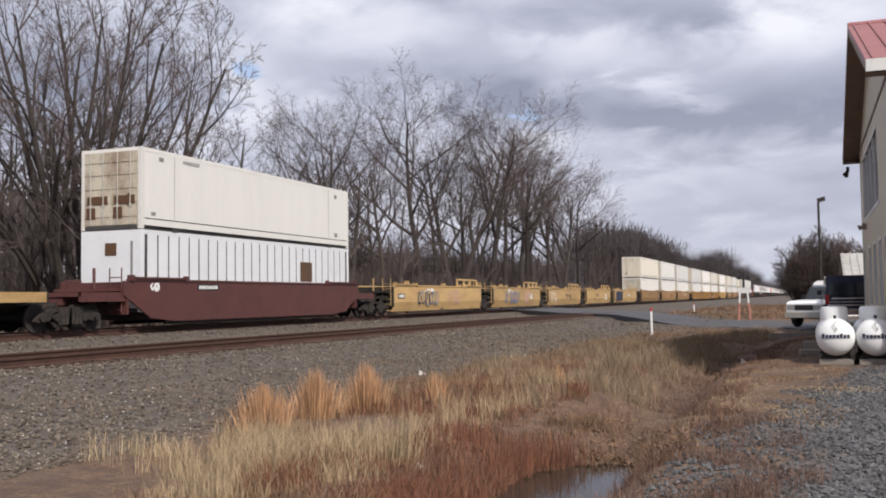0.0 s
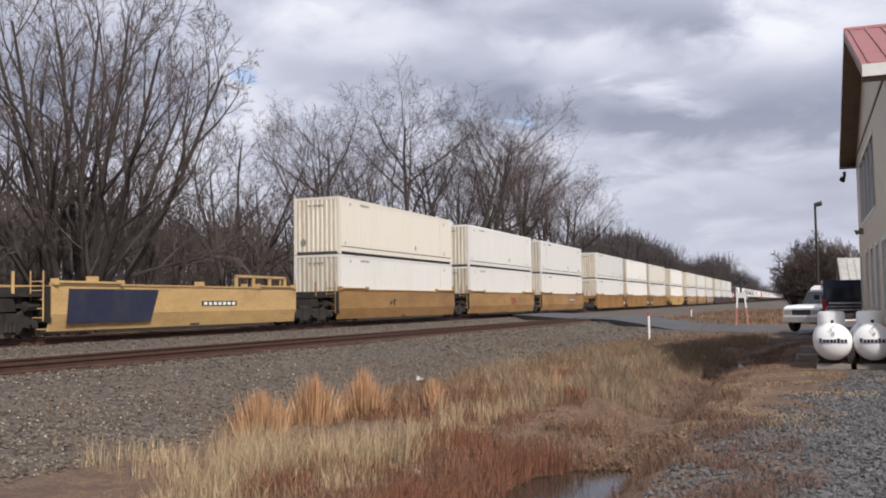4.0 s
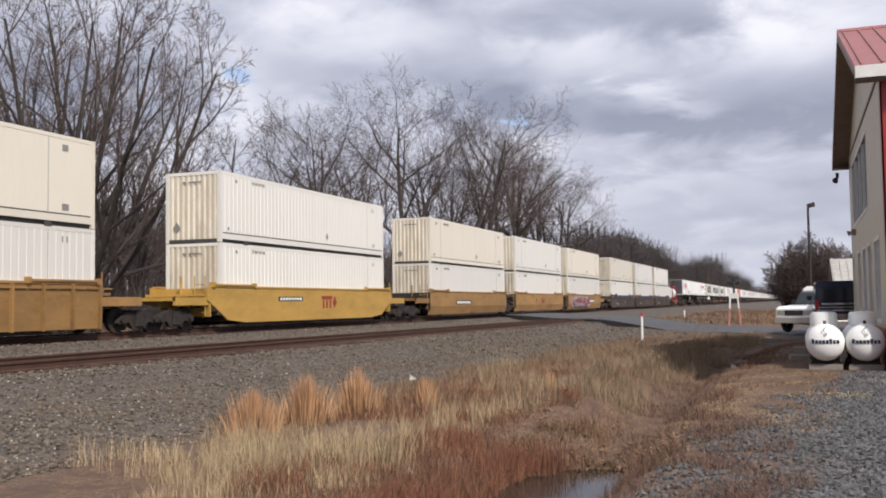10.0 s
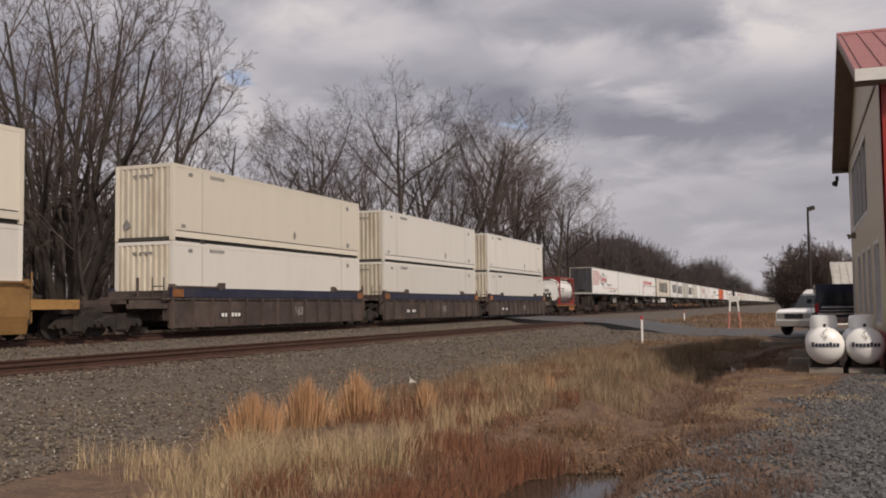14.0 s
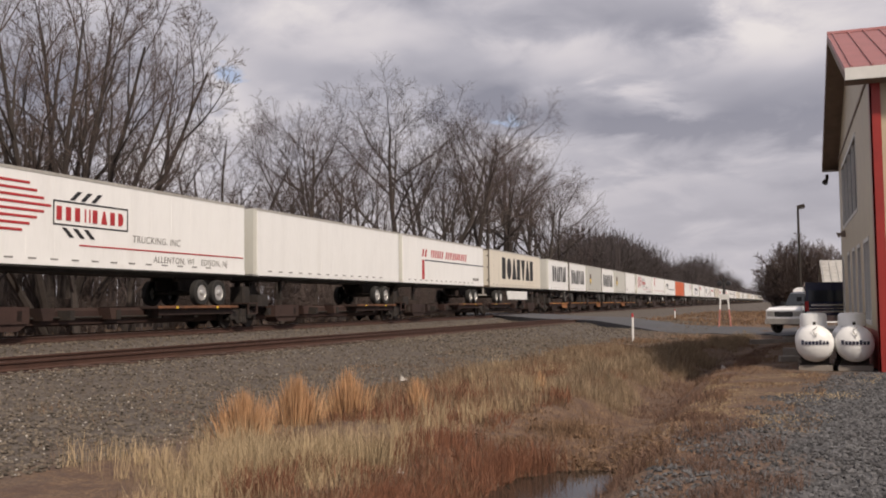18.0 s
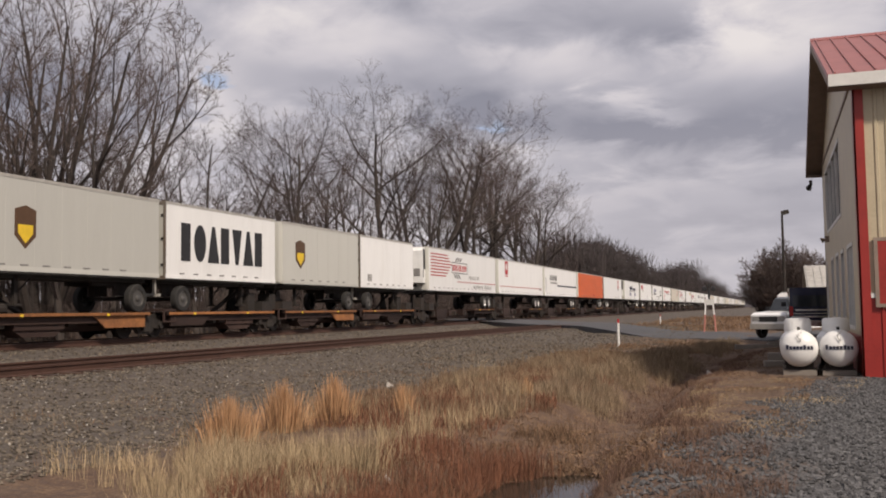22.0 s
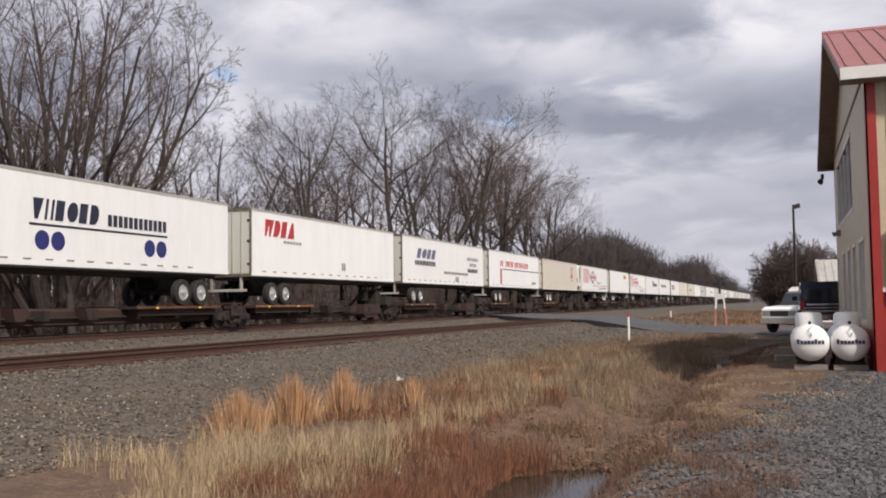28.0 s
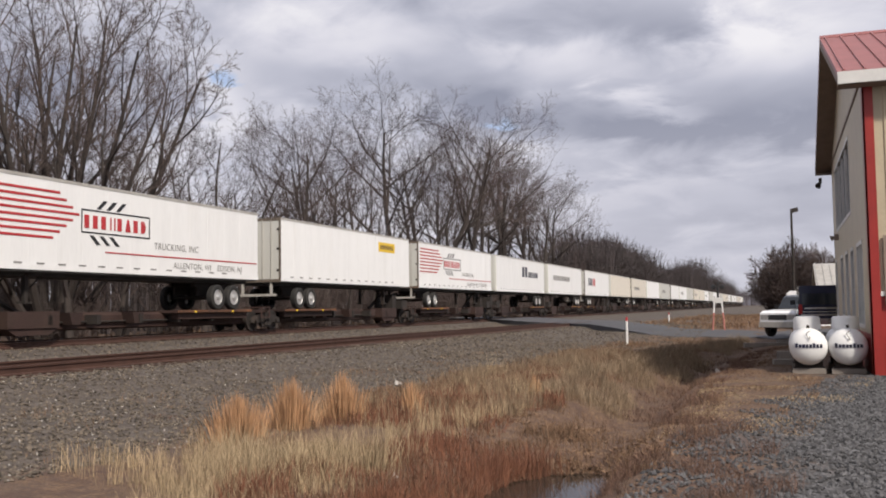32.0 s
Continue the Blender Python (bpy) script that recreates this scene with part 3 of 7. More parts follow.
    # wall lamp and flood lamps under the far eave
    part("wall_lamp", Mesh().box(x0 - 0.14, x0, 35.0, 35.2, 3.75, 3.95).lathe([(0, 0.04), (0.08, 0.09), (0.12, 0.09)], (x0 - 0.14, 35.1, 3.85), (-1, 0, -0.4)), SOFFIT, b, "small dark wall lamp")
    part("flood_lamp", Mesh().lathe([(0, 0.03), (0.15, 0.1), (0.2, 0.1)], (x0 - 0.4, FAR_Y, 6.1), (-0.3, -0.3, -0.5)).lathe([(0, 0.03), (0.15, 0.1), (0.2, 0.1)], (x0 - 0.4, FAR_Y + 0.2, 6.1), (-0.3, 0.4, -0.5)).box(x0 - 0.45, x0 - 0.35, FAR_Y - 0.05, FAR_Y + 0.25, 6.08, 6.25), IRON, b)
    return b


build_building()



# ---- trees ----
def grow(seed, height, stems, fan, clear, counts, reach=0.6, spread=(24, 46), twig=0.008, thick=0.045):
    """Bare winter tree of an exact height: limbs above a thickness as one mesh, twigs as another.
    clear: bare share of a stem; counts: children at each level; reach: a child's length by its parent's."""
    rng = random.Random(seed)
    limbs = []
    wander = (0.05, 0.10, 0.14, 0.18, 0.2)

    def limb(p, d, length, r, level):
        k = (8, 6, 4, 3, 2)[level]
        n = counts[level] if level < len(counts) else 0
        lo = clear if level == 0 else 0.22
        marks = sorted(lo + (0.98 - lo) * (i + rng.uniform(0.1, 0.9)) / n for i in range(n))
        spin = rng.uniform(0, 6.2832)
        points, radii = [p], [r]
        limbs.append((points, radii))
        for i in range(k):
            d = (d + Vector((rng.gauss(0, 1), rng.gauss(0, 1), rng.gauss(0, 0.6))) * wander[level] + Vector((0, 0, 0.05 if level else 0.03))).normalized()
            q = p + d * (length / k)
            points.append(q)
            radii.append(r * (1 - 0.8 * (i + 1) / k))
            for f in marks:
                if i / k <= f < (i + 1) / k:
                    spin += 2.4 + rng.uniform(-0.5, 0.5)
                    side = d.orthogonal().normalized()
                    side = (side * math.cos(spin) + d.cross(side) * math.sin(spin))
                    a = radians(rng.uniform(*spread))
                    nd = (d * math.cos(a) + side * math.sin(a)).normalized()
                    limb(p.lerp(q, f * k - i), nd, length * reach * rng.uniform(0.7, 1.15) * (1.1 - 0.5 * f), r * (1 - 0.8 * f) * rng.uniform(0.5, 0.75), level + 1)
            p = q

    for st in range(stems):
        a = 2 * math.pi * (st + rng.random() * 0.7) / stems
        tilt = fan * ((st * 7 % stems + rng.random()) / stems) ** 0.8 if stems > 2 else fan
        d = Vector((math.cos(a) * tilt, math.sin(a) * tilt, 1)).normalized()
        limb(Vector((math.cos(a), math.sin(a), 0)) * (0.015 * height if stems > 1 else 0), d, height * rng.uniform(0.88, 1.0) * (1 - 0.18 * tilt), height * (0.0115 if stems > 2 else 0.0165), 0)
    f = height / max(q.z for points, _ in limbs for q in points)
    wood, fine = Mesh(), Mesh()
    for points, radii in limbs:
        big = radii[0] > thick
        (wood if big else fine).limb([p * f for p in points], [max(r, twig * (1 - 0.4 * i / len(radii))) for i, r in enumerate(radii)], 7 if radii[0] > 0.12 else 5 if big else 3)
    return wood, fine


def tree(name, label, seed, height, *form):
    wood, fine = grow(seed, height, *form)
    t = tagged(new(name), label, "tree" if height > 6 else "shrub")
    part("trunk", wood, BARK, t, smooth=True)
    part("crown", fine, TWIG, t, "fine bare twigs")
    return t


def plant(proto, spots, first):
    """Stands copies of a prototype at (x, y, scale, turn)."""
    for i, (x, y, s, a) in enumerate(spots):
        ob = proto if first and i == 0 else copy_thing(proto, Matrix())
        ob.matrix_basis = Matrix.LocRotScale((x, y, ground_z(x, y) - 0.15), Euler((0, 0, radians(a))), (s, s, s))


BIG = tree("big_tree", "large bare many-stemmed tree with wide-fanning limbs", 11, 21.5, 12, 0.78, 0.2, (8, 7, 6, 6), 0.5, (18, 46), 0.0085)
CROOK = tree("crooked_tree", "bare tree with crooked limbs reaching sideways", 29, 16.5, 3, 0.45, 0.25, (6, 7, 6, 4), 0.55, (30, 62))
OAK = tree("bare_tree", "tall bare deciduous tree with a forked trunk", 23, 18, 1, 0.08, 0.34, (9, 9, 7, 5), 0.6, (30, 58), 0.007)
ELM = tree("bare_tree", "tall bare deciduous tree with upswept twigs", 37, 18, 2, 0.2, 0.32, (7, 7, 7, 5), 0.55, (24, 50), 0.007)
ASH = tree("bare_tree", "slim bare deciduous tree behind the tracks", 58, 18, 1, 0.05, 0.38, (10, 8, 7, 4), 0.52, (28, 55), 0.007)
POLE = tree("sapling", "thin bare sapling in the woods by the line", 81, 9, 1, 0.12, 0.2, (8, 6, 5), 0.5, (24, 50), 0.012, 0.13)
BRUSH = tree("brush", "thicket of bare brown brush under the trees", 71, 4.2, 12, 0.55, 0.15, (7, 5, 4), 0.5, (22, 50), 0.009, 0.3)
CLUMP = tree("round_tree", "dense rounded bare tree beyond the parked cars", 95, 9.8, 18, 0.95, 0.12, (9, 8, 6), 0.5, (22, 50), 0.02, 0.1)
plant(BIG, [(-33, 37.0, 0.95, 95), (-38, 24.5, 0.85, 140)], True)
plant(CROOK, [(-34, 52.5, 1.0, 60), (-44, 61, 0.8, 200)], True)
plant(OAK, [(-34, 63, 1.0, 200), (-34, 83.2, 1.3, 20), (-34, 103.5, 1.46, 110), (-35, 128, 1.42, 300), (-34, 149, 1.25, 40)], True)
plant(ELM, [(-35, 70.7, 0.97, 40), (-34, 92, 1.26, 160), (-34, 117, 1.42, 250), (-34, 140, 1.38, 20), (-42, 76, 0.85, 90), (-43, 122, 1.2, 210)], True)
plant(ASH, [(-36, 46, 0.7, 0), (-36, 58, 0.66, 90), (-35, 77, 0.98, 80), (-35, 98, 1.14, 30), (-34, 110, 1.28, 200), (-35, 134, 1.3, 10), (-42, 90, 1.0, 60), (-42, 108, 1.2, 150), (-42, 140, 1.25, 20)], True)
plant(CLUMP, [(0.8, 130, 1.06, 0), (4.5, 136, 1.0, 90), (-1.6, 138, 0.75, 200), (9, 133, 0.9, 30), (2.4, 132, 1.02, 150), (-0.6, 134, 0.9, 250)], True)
rng = random.Random(9)
plant(POLE, [(-30 - rng.random() * 18, 34 + 140 * (i / 90) ** 1.1 + rng.uniform(-2, 2), rng.uniform(0.6, 1.35), rng.uniform(0, 360)) for i in range(90)], True)
plant(BRUSH, [(-29.5 - rng.random() * 14, 30 + 150 * (i / 100) ** 1.15 + rng.uniform(-2, 2), rng.uniform(0.6, 1.2), rng.uniform(0, 360)) for i in range(100)], True)


# ---- far woods and hills ----
def far_woods(name, label, x0, x1, y0, y1, height, count, seed, bottom=0.0):
    """A far belt of bare woods: trunks with uneven round crowns of upswept twigs."""
    r = random.Random(seed)
    m = Mesh()
    for _ in range(count):
        x, y = r.uniform(x0, x1), r.uniform(y0, y1)
        h = height * r.uniform(0.72, 1.0) * (0.9 + 0.35 * noise.noise(Vector((x * 0.03, y * 0.01, seed))))
        base = Vector((x, y, bottom))
        m.tube(base, base + Vector((0, 0, h * 0.75)), h * 0.012, h * 0.005, 4, False)
        for _ in range(64):
            way = Vector((r.gauss(0, 1), r.gauss(0, 1), r.gauss(0.25, 1))).normalized() * r.random() ** 0.45
            p = base + Vector((way.x * h * 0.22, way.y * h * 0.22, h * (0.6 + 0.3 * way.z)))
            d = (way + Vector((r.gauss(0, 0.3), r.gauss(0, 0.3), 0.75))).normalized() * h * r.uniform(0.06, 0.13)
            m.tube(p, p + d, h * 0.0034, h * 0.0012, 3, False)
    return tagged(new(name, m.mesh(name, FAR_TWIG)), label, "woods", "", "stuff")


far_woods("wood_belt", "belt of bare brown woods behind the trackside trees", -75, -44, 44, 200, 14, 1000, 6)
far_woods("far_woods", "copse of bare woods along the line in the distance", -54, -35, 212, 300, 21, 290, 1)
far_woods("low_woods", "low bare woods between two copses", -64, -38, 300, 380, 17, 170, 8)
far_woods("second_copse", "second copse of bare woods further down the line", -68, -33, 380, 470, 27, 340, 2)
far_woods("distant_woods", "distant bare woods beyond the bend of the line", -85, -42, 600, 1000, 29, 380, 5)
far_woods("horizon_woods", "low woods on the horizon", -60, 120, 700, 1400, 23, 260, 4)


def build_hill():
    m = Mesh()
    n = 60
    for i in range(n + 1):
        x = -700 + 1100 * i / n
        h = 70 * smooth(60, -420, x) * (1 + 0.12 * noise.noise(Vector((x * 0.01, 0, 0)))) + 10
        for k, (f, dy) in enumerate(((0, -300), (0.55, -140), (1.0, 0), (0.5, 250))):
            m.v.append((x, 2300 + dy, h * f + (3 * noise.noise(Vector((x * 0.03, k, 2))) if k else -2)))
    m.f = [(i * 4 + k, (i + 1) * 4 + k, (i + 1) * 4 + k + 1, i * 4 + k + 1) for i in range(n) for k in range(3)]
    setting("backdrop", m, surface("hill_woods", (0.075, 0.07, 0.085), 1, 0, 0.02, 0.3, 0, fine=0.4), "far blue-grey wooded ridge", True)


build_hill()


# ---- the train ----
MOVERS = []              # (thing, place along the train, height over the rail)


def run(t):
    """How far the train stands along the line at t seconds."""
    d = t - 12.0
    return -(22.1355 * d - 0.0238 * d * d + 0.000787 * d * d * d)


def rides(ob, u, z=0.0):
    MOVERS.append((ob, u, z))
    ob.location = (MAIN_X, u + run(0), RAIL_Z + z)
    return ob


def bogie_parts():
    side = Mesh()
    for x in (1.0,):
        side.prism([(-1.15, 0.36), (-0.95, 0.62), (-0.45, 0.74), (0.45, 0.74), (0.95, 0.62), (1.15, 0.36), (0.95, 0.30), (0.55, 0.38), (0.35, 0.16), (-0.35, 0.16), (-0.55, 0.38), (-0.95, 0.30)], 0, x - 0.08, x + 0.08)
        for y in (-0.9, 0.9):
            side.tube((x - 0.14, y, 0.46), (x + 0.17, y, 0.46), 0.13, None, 8)
        for y in (-0.16, 0, 0.16):
            side.tube((x + 0.1, y, 0.24), (x + 0.1, y, 0.56), 0.07, None, 6)
    bolster = Mesh().box(-1.15, 1.15, -0.22, 0.22, 0.5, 0.8).tube((0, 0, 0.7), (0, 0, 0.95), 0.3, None, 10)
    wheels = Mesh()
    for x in (-0.78, 0.78):
        s = 1 if x > 0 else -1
        wheels.lathe([(-0.06, 0.44), (0.03, 0.455), (0.06, 0.455), (0.07, 0.36), (0.045, 0.3), (0.05, 0.12), (0.1, 0.1)], (x, 0, 0.455), (s, 0, 0), 18)
    wheels.tube((-0.8, 0, 0.455), (0.8, 0, 0.455), 0.08, None, 8)
    return [(n, m.mesh(n, IRON, True)) for n, m in (("side_frame", side), ("bolster", bolster), ("wheelset", wheels))]


BOGIE = bogie_parts()


def bogie(car, y):
    b = part("bogie", BOGIE[1][1], IRON, car, "grimy black bogie", at=(0, y, 0))
    for a in (0, math.pi):
        part("side_frame", BOGIE[0][1], IRON, b).rotation_euler = (0, 0, a)
    for dy in (-0.9, 0.9):
        part("wheelset", BOGIE[2][1], IRON, b, at=(0, dy, 0))
    return b


CACHE = {}


def shared(key, make, material, smooth_it=False):
    if key not in CACHE:
        CACHE[key] = make().mesh(key.split(" ")[0], material, smooth_it)
    return CACHE[key]


def bars(y0, z0, w, h, n, gap=0.35, slant=0.0, x=1.31, drop=0.0):
    """A row of plain blocks in place of lettering."""
    m = Mesh()
    for i in range(n):
        y, z = y0 + i * w, z0 + drop * i
        g = w * gap
        m.prism([(y + g / 2, z), (y + w - g / 2, z), (y + w - g / 2 + slant, z + h), (y + g / 2 + slant, z + h)], 0, x - 0.01, x + 0.004)
    return m


def shapes(codes, y0, z0, w, h, slant=0.0, x=1.31, gap=0.14):
    """A row of plain solid shapes in place of a painted name: b block, o disc, d half disc, t triangle, v wedge, w two wedges, n narrow bar."""
    made = []
    outline = {"b": [(0, 0), (0.82, 0), (0.82, 1), (0, 1)], "t": [(0, 0), (1, 0), (0.62, 1), (0.38, 1)], "v": [(0.35, 0), (0.65, 0), (1, 1), (0, 1)], "n": [(0.28, 0), (0.72, 0), (0.72, 1), (0.28, 1)],
               "o": [(0.5 + 0.5 * math.cos(a * 0.3927), 0.5 + 0.5 * math.sin(a * 0.3927)) for a in range(16)],
               "d": [(0, 0), (0.45, 0)] + [(0.45 + 0.5 * math.cos(a), 0.5 + 0.5 * math.sin(a)) for a in (-1.2, -0.6, 0, 0.6, 1.2)] + [(0.45, 1), (0, 1)]}
    y = y0
    for c in codes:
        if c == " ":
            y += w * 0.6
            continue
        wide = w * (1.35 if c == "w" else 1.1 if c in "ot" else 0.5 if c == "n" else 1.0)
        for k, (a, b) in enumerate(((0, 0.54), (0.46, 1)) if c == "w" else ((0, 1),)):
            pts = outline["v" if c == "w" else c]
            g = wide * (1 - gap)
            made.append(Mesh().prism([(y + g * (a + (b - a) * p) + slant * q, z0 + h * q) for p, q in pts], 0, x - 0.01, x + 0.004 + 0.001 * k))
        y += wide
    return made


def digits(text, y, z, size, parent, material, x):
    cu = bpy.data.curves.new("number", "FONT")
    cu.body, cu.size, cu.extrude = text, size, 0.003
    cu.materials.append(material)
    ob = new("number", cu)
    ob.parent = parent
    ob.matrix_basis = Matrix.Translation((x, y, z)) @ Euler((radians(90), 0, radians(90))).to_matrix().to_4x4()
    return ob


def sheet(prof, z0, z1):
    """A folded upright sheet through (x, y) points."""
    m = Mesh()
    for x, y in prof:
        m.v += [(x, y, z0), (x, y, z1)]
    m.f = [(2 * i, 2 * i + 2, 2 * i + 3, 2 * i + 1) for i in range(len(prof) - 1)]
    return m


# -- containers --
LONG, WIDE, TALL = 16.15, 2.60, 2.9


def container(style, tone, length=LONG):
    """Domestic container with smooth or finely ribbed sides and a corrugated end; origin at the near bottom edge's middle."""
    half = WIDE / 2
    mat = CREAM_BOX if tone == "cream" else BLUE_WHITE if style == "striped" else WHITE_BOX
    c = tagged(new("container"), {"plain": "long off-white freight container with smooth sides", "ribbed": "long white freight container with finely ribbed sides", "striped": "white freight container with dark vertical gaps between panels", "reefer": "white refrigerated container with rusty end doors"}[style] + (", yellowed" if tone == "cream" else ""), "container", "containers of the train")
    part("body", shared("body %s %s %s" % (style, tone, length), lambda: Mesh().box(-half, half, 0.06, length - 0.04, 0.13, TALL - 0.04), mat), mat, c)

    def ribs(s):
        step, wide, d, z0 = {"plain": (1.22, 0.04, 0.004, 0.42), "ribbed": (0.305, 0.15, 0.016, 0.42), "striped": (0.62, 0.53, 0.02, 0.2), "reefer": (1.2, 0.04, 0.006, 0.42)}[style]
        prof, y = [(0.17, 0.0)], 0.35
        while y < length - 0.3 - wide:
            prof += [(y, 0.001), (y + 0.012, d), (y + wide, d), (y + wide + 0.012, 0.001)]
            y += step
        return sheet([(s * (half + q), p) for p, q in prof + [(length - 0.17, 0.0)]], z0, TALL - 0.14)
    for s in (1, -1):
        part("side_panel", shared("side_panel %s %s %s %d" % (style, tone, length, s), lambda: ribs(s), mat), mat, c)
    if style == "striped":
        part("gap_strip", shared("gap_strip", lambda: Mesh().box(half, half + 0.006, 0.2, length - 0.2, 0.2, TALL - 0.16), SEAM), SEAM, c, "dark gaps between the panels")

    def end():
        prof, k = [(-half + 0.1, 0.05)], 9
        w = (WIDE - 0.28) / k
        for i in range(k):
            a = -half + 0.14 + w * i
            prof += [(a + w * 0.12, 0.055), (a + w * 0.28, 0.0), (a + w * 0.62, 0.0), (a + w * 0.78, 0.055)]
        return sheet(prof + [(half - 0.1, 0.05)], 0.14, TALL - 0.12)
    if style == "reefer":
        for x0, x1 in ((-half + 0.13, -0.012), (0.012, half - 0.13)):
            door = Mesh().box(x0, x1, 0.0, 0.06, 0.16, TALL - 0.13)
            for z in (0.45, 0.95, 1.45, 1.95, 2.4):
                door.box(x0 + 0.05, x1 - 0.05, -0.02, 0.0, z, z + 0.2)
            d = part("end_door", door, DOOR_PALE, c, "pale end door stained brown")
            rods = Mesh()
            for x in (x0 + 0.3, x1 - 0.3):
                rods.tube((x, -0.045, 0.18), (x, -0.045, TALL - 0.14), 0.02, None, 6).box(x - 0.05, x + 0.05, -0.05, -0.02, 0.8, 0.9)
            part("lock_rod", rods, RAIL_GREY, d)
            part("stained_plate", Mesh().box(x0 + 0.12, x1 - 0.12, -0.026, -0.02, 0.9, 1.2).box(x0 + 0.1, x0 + 0.5, -0.026, -0.02, 0.4, 0.8), BROWN_MARK, d, "brown rust-stained plate")
        part("placard", Mesh().prism([(0.55, 1.05), (0.78, 0.82), (1.01, 1.05), (0.78, 1.28)], 1, -0.032, -0.027), BROWN_MARK, c, "brown diamond placard")
    elif style == "striped":
        part("end_wall", Mesh().box(-half + 0.13, half - 0.13, 0.0, 0.06, 0.14, TALL - 0.13), BLUE_WHITE, c, "smooth white end")
        part("placard", Mesh().box(-0.25, 0.25, -0.012, 0.0, 2.0, 2.45), BROWN_MARK, c, "brown and yellow placard")
        part("side_placard", Mesh().box(half + 0.02, half + 0.034, 11.2, 12.3, 1.2, 2.1), BROWN_MARK, c, "brown and yellow placard")
        part("door_code", bars(0, 0, 0.01, 0.01, 1, x=0).box(0.86, 0.96, -0.01, 0.0, 1.3, 2.5), GREY_MARK, c)
    else:
        part("end_corrugation", shared("end_corrugation %s" % style, end, END_BOX), END_BOX, c, "corrugated end with rust streaks")

    for x in (-half + 0.064, half - 0.064):
        for y in (0.08, length - 0.07):
            part("corner_post", shared("corner_post %s %s" % (tone, style), lambda: Mesh().box(-0.076, 0.076, -0.08, 0.08, 0, TALL), mat), mat, c, at=(x, y, 0))
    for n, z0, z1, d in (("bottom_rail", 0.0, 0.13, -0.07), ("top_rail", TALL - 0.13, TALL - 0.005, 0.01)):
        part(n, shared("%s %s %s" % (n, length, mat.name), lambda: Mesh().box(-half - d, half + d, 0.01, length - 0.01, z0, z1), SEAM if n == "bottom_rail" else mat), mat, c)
    part("roof", shared("roof %s" % length, lambda: Mesh().box(-half + 0.05, half - 0.05, 0.1, length - 0.1, TALL - 0.03, TALL + 0.012), RAIL_GREY), RAIL_GREY, c)
    part("skirt_line", shared("skirt_line %s" % length, lambda: Mesh().box(half, half + 0.009, 0.2, length - 0.2, 0.36, 0.395), SEAM), SEAM, c)
    part("lower_band", shared("lower_band %s %s" % (length, mat.name), lambda: Mesh().box(half, half + 0.02, 0.17, length - 0.17, 0.13, 0.34), mat), mat, c)
    if length == LONG:
        for y in (1.9, length - 2.1):
            part("stacking_post", shared("stacking_post", lambda: Mesh().box(half, half + 0.006, -0.02, 0.02, 0.1, TALL - 0.06), RAIL_GREY), RAIL_GREY, c, at=(0, y, 0))
            part("lift_casting", shared("lift_casting", lambda: Mesh().box(half, half + 0.016, -0.16, 0.16, -0.06, 0.1), SEAM), SEAM, c, at=(0, y, 0))
    part("code_mark", shared("code_mark %s" % style, lambda: bars(2.4, TALL - 0.34, 0.15, 0.13, 7, x=half + 0.012).box(half, half + 0.014, 1.0, 1.25, TALL - 0.4, TALL - 0.26).box(half, half + 0.014, length - 1.5, length - 1.25, TALL - 0.5, TALL - 0.3).box(half, half + 0.014, length - 1.5, length - 1.2, 0.5, 0.7).box(half, half + 0.014, 0.55, 0.8, 0.5, 0.62), GREY_MARK), GREY_MARK, c)["kind"] = "stuff"
    if style in ("plain", "ribbed"):
        part("end_mark", shared("end_mark", lambda: Mesh().box(-0.5, -0.3, -0.006, 0.0, TALL - 0.46, TALL - 0.39).box(-0.2, 0.4, -0.006, 0.0, TALL - 0.46, TALL - 0.39), GREY_MARK), GREY_MARK, c)
        part("end_placard", shared("end_placard", lambda: Mesh().prism([(-0.95, 0.62), (-0.77, 0.38), (-0.59, 0.62), (-0.77, 0.86)], 1, -0.012, 0.0), GREY_MARK), GREY_MARK, c)
    return c


PROTO = {}


def stack(u, styles, z0=0.58):
    for i, (style, tone) in enumerate(styles):
        key = (style, tone)
        if key not in PROTO:
            ob = PROTO[key] = container(style, tone)
        else:
            ob = copy_thing(PROTO[key], Matrix())
        rides(ob, u + random.uniform(-0.02, 0.02), z0 + i * (TALL + 0.03))
        if i and not any(o.name.startswith("placard") for o in ob.children):
            y = random.uniform(8.5, 10.5)
            part("placard", shared("placard", lambda: Mesh().prism([(-0.14, 0), (0.0, -0.2), (0.14, 0), (0.0, 0.2)], 0, WIDE / 2, WIDE / 2 + 0.02), GREY_MARK), GREY_MARK, ob, "small grey diamond placard", at=(0, y, 0.75))


